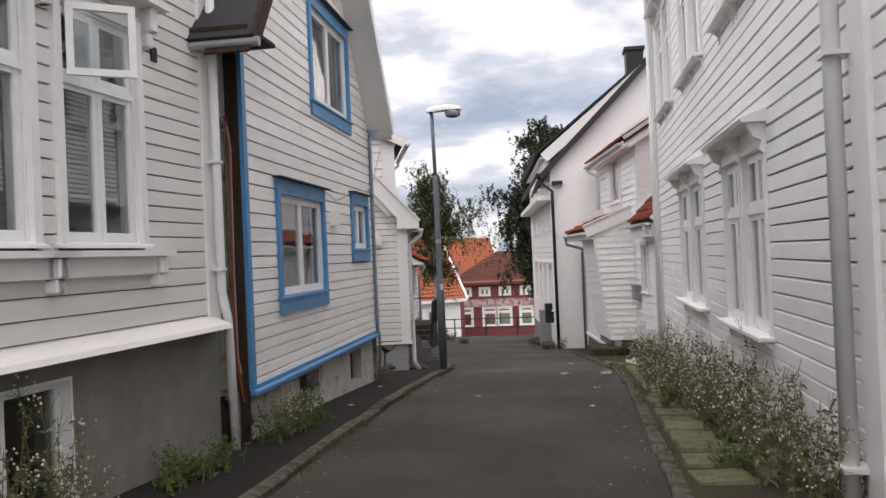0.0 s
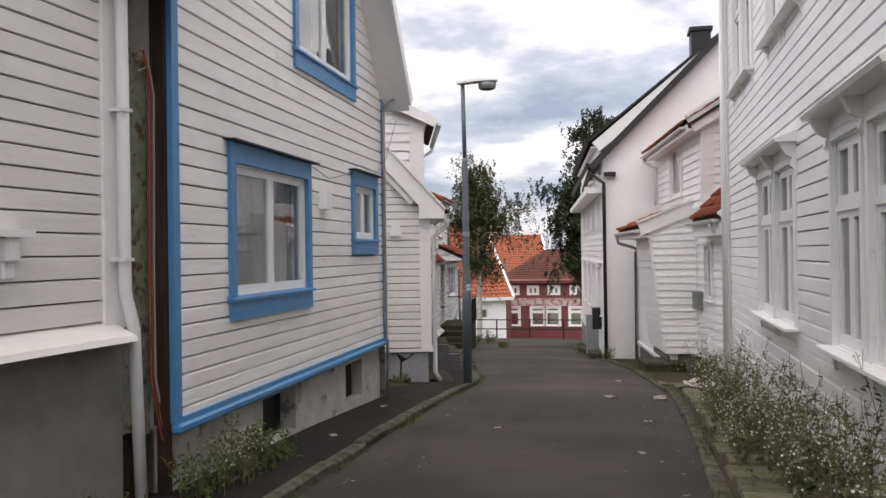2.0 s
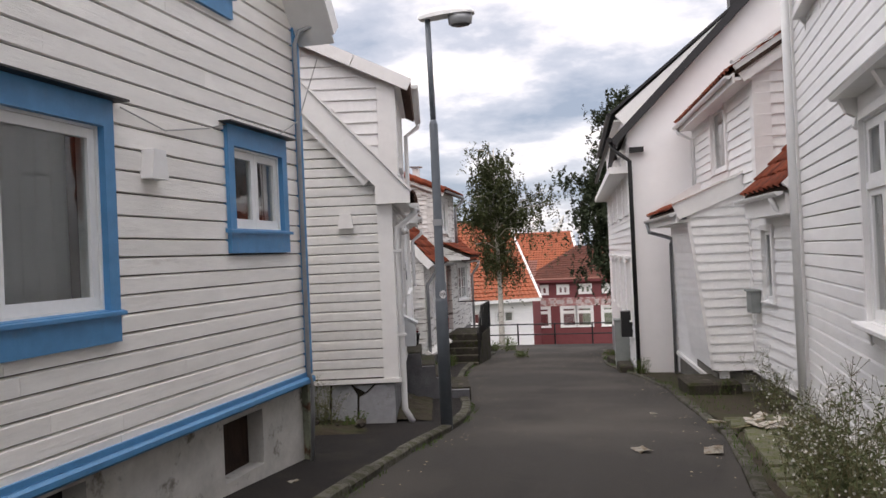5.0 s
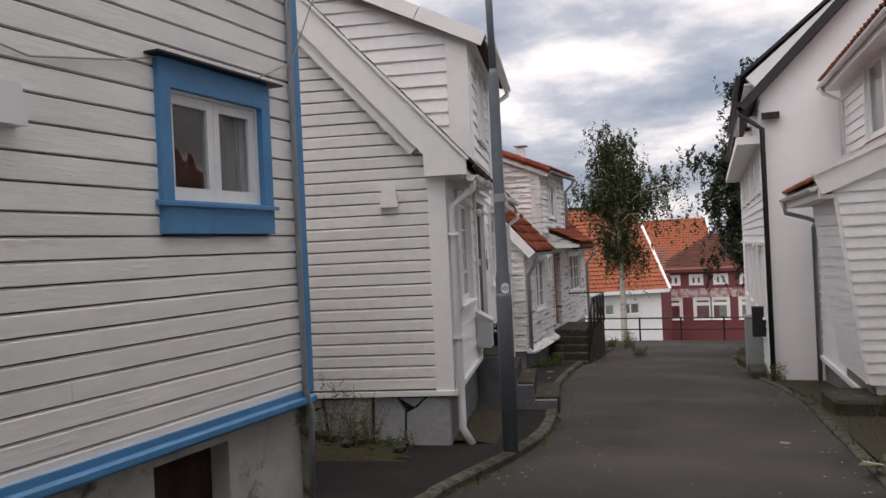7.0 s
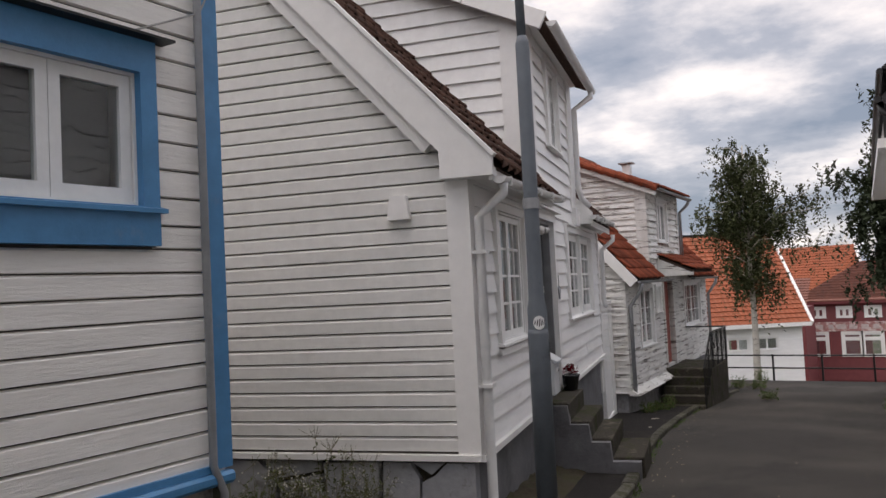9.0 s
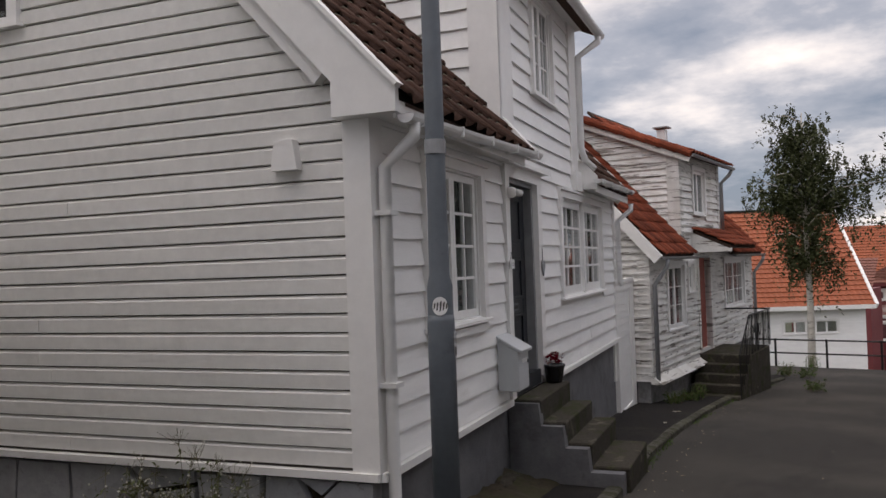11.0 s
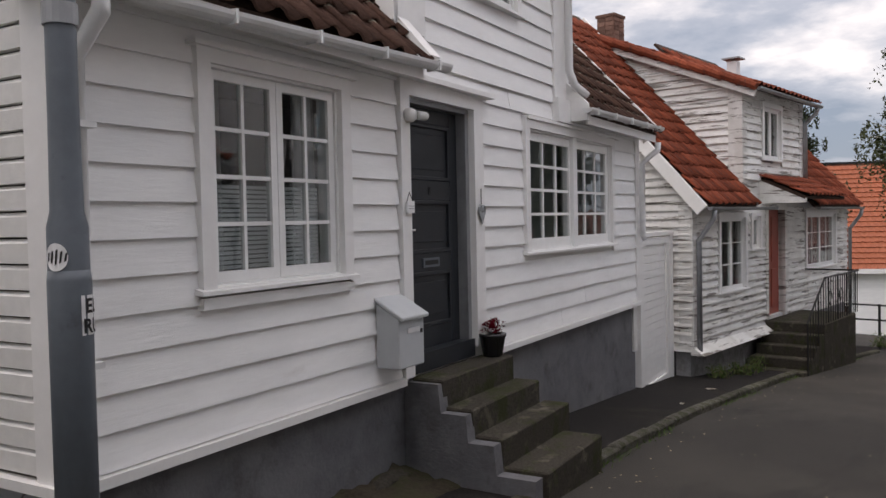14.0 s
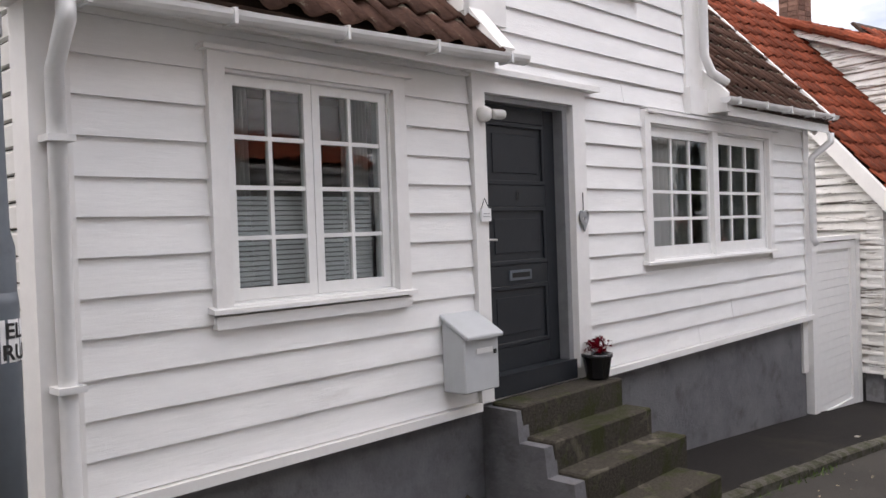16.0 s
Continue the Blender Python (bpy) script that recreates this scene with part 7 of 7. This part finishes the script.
spots += [(4, -3.75, 14.6, 0.72), (4, -3.45, 14.7, 0.6), (1, -4.2, 14.5, 0.9)]
spots += [(4, 2.1, 7.2, 1.0), (4, 2.05, 11.5, 0.9), (1, 2.1, 17.0, 0.8), (0, 2.25, 18.0, 0.9), (2, 1.7, 18.9, 0.6), (3, 0.45, 24.3, 0.8), (2, 0.35, 23.6, 0.8)]
spots += [(2, -2.75, 4.9, 0.8), (3, -2.8, 5.2, 1.0), (2, -2.65, 5.55, 0.7), (4, -2.95, 3.5, 0.9), (0, -3.0, 3.2, 0.8), (1, -2.95, 3.8, 0.8), (2, -2.6, 6.7, 0.8), (1, -2.6, 7.1, 0.75), (2, -2.6, 7.6, 0.95), (3, -2.6, 8.0, 1.0), (0, -2.68, 7.4, 0.6)]
spots += [(1, -3.6, 14.75, 0.6), (1, -4.1, 14.6, 0.7), (3, -3.2, 14.8, 0.7), (2, -4.6, 14.5, 0.6), (3, -4.95, 26.4, 0.9), (3, -4.9, 27.2, 1.0), (2, -4.95, 27.9, 0.7), (3, -3.4, 31.0, 1.0), (3, -5.0, 35.2, 1.2), (3, -4.4, 35.0, 1.2), (3, -0.5, 29.5, 1.0), (2, -5.1, 38.9, 0.9)]
used = set()
for k, x, y, s in spots:
    z = gz(y) + 0.05
    m_ = pose(x, y, z, 0, 0, rp.uniform(0, 360)) @ Matrix.Diagonal((s, s, s, 1))
    if k not in used:
        used.add(k)
        kinds[k].matrix_world = m_
        kinds[k].scale = (s, s, s)
    else:
        o = copy_thing(kinds[k], pose(x, y, z, 0, 0, rp.uniform(0, 360)))
        o.scale = (s, s, s)
# soil and rubble heaped before the cottage gable
sp = bmesh.new()
NX, NY = 16, 44
gridv = {}
for i in range(NX + 1):
    for j in range(NY + 1):
        p = F3 @ Vector((-0.02 - 1.05 * i / NX, 0.15 + 4.2 * j / NY, 0))
        e = min(1, 3.2 * (1 - i / NX), 3.0 * j / NY + 0.1)
        h = e * (0.10 + 0.10 * noise.noise((p.x * 2.3, p.y * 2.3, 3)) + 0.05 * noise.noise((p.x * 9, p.y * 9, 1))) - 0.05 * (1 - e) + 0.07
        gridv[i, j] = sp.verts.new((p.x, p.y, gz(p.y) + h))
for i in range(NX):
    for j in range(NY):
        sp.faces.new((gridv[i, j], gridv[i, j + 1], gridv[i + 1, j + 1], gridv[i + 1, j]))
tagged(part("soil_heap", sp, M_soil, None), "brown soil heaped along the cottage gable", "soil", kind="structure")
rq = random.Random(31)
for k in range(26):
    b = bmesh.new()
    bmesh.ops.create_icosphere(b, subdivisions=1, radius=rq.uniform(0.03, 0.09))
    for v_ in b.verts:
        v_.co *= 1 + 0.4 * noise.noise(v_.co * 12 + Vector((k, 0, 0)))
        v_.co.z *= 0.6
    ob = tagged(part("stone", b, M_step, None), "loose grey stone on the soil by the gable", "stone", "stones by the gable")
    p = F3 @ Vector((-0.1 - rq.random() * 0.75, 0.3 + rq.random() * 3.2, 0))
    ob.matrix_world = pose(p.x, p.y, gz(p.y) + 0.165, 0, 0, rq.uniform(0, 360))
# moss and grass tufts in the joints by the kerbs
gb = bmesh.new()
rg = random.Random(55)
for k in range(5200):
    side_l = rg.random() < 0.4
    y = rg.uniform(1.0, 33)
    if side_l:
        x = left_kerb(y) + rg.gauss(0.06, 0.035)
        if noise.noise((x, y * 0.9, 7)) < -0.05:
            continue
        z, hh = gz(y) + 0.005, rg.uniform(0.015, 0.06)
    else:
        x = right_kerb(y) + abs(rg.gauss(0.0, 0.35)) - 0.03
        if noise.noise((x, y * 0.8, 9)) < -0.1:
            continue
        z, hh = gz(y) + 0.03, rg.uniform(0.03, 0.10)
    a = rg.uniform(0, 6.28)
    w_ = 0.006
    dx, dy = math.cos(a) * w_, math.sin(a) * w_
    lx, ly = rg.gauss(0, 0.03), rg.gauss(0, 0.03)
    gb.faces.new([gb.verts.new(p) for p in ((x - dx, y - dy, z), (x + dx, y + dy, z), (x + lx, y + ly, z + hh))])
tagged(part("grass_tufts", gb, M_leaf2, None), "short grass and moss tufts along the kerbs", "grass", kind="stuff")


def tree(name, base, height, crown_lo, half_w, leaf_n, leaf_size, bark, leafm, label, seed, droop=0.6, lobes=()):
    r = random.Random(seed)
    root = thing(name, pose(*base), label, "tree")
    trunk = [Vector((noise.noise((seed, t * 2, 0)) * 0.25 * t, noise.noise((seed, t * 2, 5)) * 0.25 * t, height * t)) for t in [k / 8 for k in range(9)]]
    part("trunk", tube(trunk, height * 0.016, 8, 0.02), bark, root, smooth=True)
    lv = bmesh.new()
    twigs = []
    nl = 34
    for k in range(nl):
        t = crown_lo + (0.97 - crown_lo) * (k + 0.5) / nl
        i = min(int(t * 8), 7)
        p0 = trunk[i].lerp(trunk[i + 1], t * 8 - i)
        a = k * 2.4 + r.uniform(-0.4, 0.4)
        f = (t - crown_lo) / (1 - crown_lo)
        ln = half_w * (0.45 + 0.75 * math.sin(math.pi * min(max(f * 0.85 + 0.12, 0), 1))) * r.uniform(0.6, 1.1)
        tip = p0 + Vector((math.cos(a) * ln, math.sin(a) * ln, ln * r.uniform(0.15, 0.6)))
        mid = p0.lerp(tip, 0.5) + Vector((0, 0, 0.15 * ln))
        twigs.append((p0, mid, tip))
    for (dx, dz, w_) in lobes:
        p0 = trunk[5]
        tip = Vector((dx, r.uniform(-0.5, 0.5), dz))
        for j in range(3):
            tp = tip + Vector((r.gauss(0, w_), r.gauss(0, w_), r.gauss(0, w_ * 0.7)))
            twigs.append((p0, p0.lerp(tp, 0.55) + Vector((0, 0, 0.3)), tp))
    for k, tw in enumerate(twigs):
        part("limb", tube(tw, 0.035, 5, 0.008), bark, root)
    per = 16
    for k in range(leaf_n // per):
        p0, mid, tip = r.choice(twigs)
        t = r.uniform(0.2, 1.05)
        p = p0.lerp(mid, t * 2) if t < 0.5 else mid.lerp(tip, (t - 0.5) * 2)
        sc = 0.12 + 0.16 * t
        p = p + Vector((r.gauss(0, sc), r.gauss(0, sc), r.gauss(0, sc)))
        ln = abs(r.gauss(0, droop)) * (0.4 + t) + 0.12
        sway = Vector((r.gauss(0, 0.25), r.gauss(0, 0.25), -1.0)) * ln
        for j in range(per):
            c = p + sway * ((j + r.random()) / per) + Vector((r.gauss(0, 0.05), r.gauss(0, 0.05), r.gauss(0, 0.03)))
            q = Euler((r.uniform(-1.2, 1.2), r.uniform(-1.2, 1.2), r.uniform(0, 6.28))).to_matrix()
            s = leaf_size * r.uniform(0.6, 1.3)
            v4 = [lv.verts.new(c + q @ Vector(d)) for d in ((-s, 0, 0), (0, -s * 0.45, -s * 0.2), (s, 0, -s * 0.5), (0, s * 0.45, -s * 0.2))]
            lv.faces.new(v4)
    part("crown", lv, leafm, root, "crown of small drooping leaves")["kind"] = "stuff"
    return root


tree("birch", (-6.5, 45.7, gz(45.7) - 0.1), 10.7, 0.40, 1.35, 24000, 0.078, M_birch, M_birchleaf, "slender birch with drooping dark green crown and white bark", 5, 0.75, ((2.9, 8.4, 0.45), (2.5, 7.4, 0.45), (1.4, 9.0, 0.4), (-1.9, 7.7, 0.35), (-0.9, 9.4, 0.3)))
tree("tree", (0.2, 45.0, -3.4), 12.0, 0.20, 2.5, 46000, 0.105, M_bark, M_darkleaf, "dense dark green tree behind the plastered house", 9, 0.6, ((-2.7, 8.3, 0.5), (-2.2, 4.6, 0.6), (-2.6, 6.3, 0.5), (-1.2, 10.2, 0.5), (-1.9, 3.4, 0.5), (-2.3, 7.3, 0.5)))
tree("tree", (-12.0, 46.0, -4.2), 9.5, 0.35, 2.0, 16000, 0.10, M_bark, M_darkleaf, "dark green tree beyond the cottages", 12, 0.4)


# small fallen leaves and specks strewn over the road and pavement
sb = bmesh.new()
rl_ = random.Random(91)
for k in range(420):
    y = rl_.uniform(1.5, 34)
    lo, hi = left_kerb(y), right_kerb(y)
    side = rl_.random()
    x = lo + abs(rl_.gauss(0, 0.35)) + 0.12 if side < 0.4 else (hi - abs(rl_.gauss(0, 0.3)) - 0.08 if side < 0.8 else rl_.uniform(lo + 0.2, hi - 0.2))
    s, a = rl_.uniform(0.010, 0.024), rl_.uniform(0, 6.28)
    c_, d_ = math.cos(a) * s, math.sin(a) * s
    z = gz(y) + 0.034
    sb.faces.new([sb.verts.new(p) for p in ((x - c_, y - d_, z), (x + d_ * 0.5, y - c_ * 0.5, z + 0.004), (x + c_, y + d_, z + 0.002), (x - d_ * 0.5, y + c_ * 0.5, z + 0.003))])
M_fallen = material("fallen_leaf", (0.34, 0.30, 0.19), 0.8, gloss=0.1, grain=(3, 0.6))
tagged(part("fallen_leaves", sb, M_fallen, None), "small dry leaves strewn over the road", "leaves", kind="stuff")
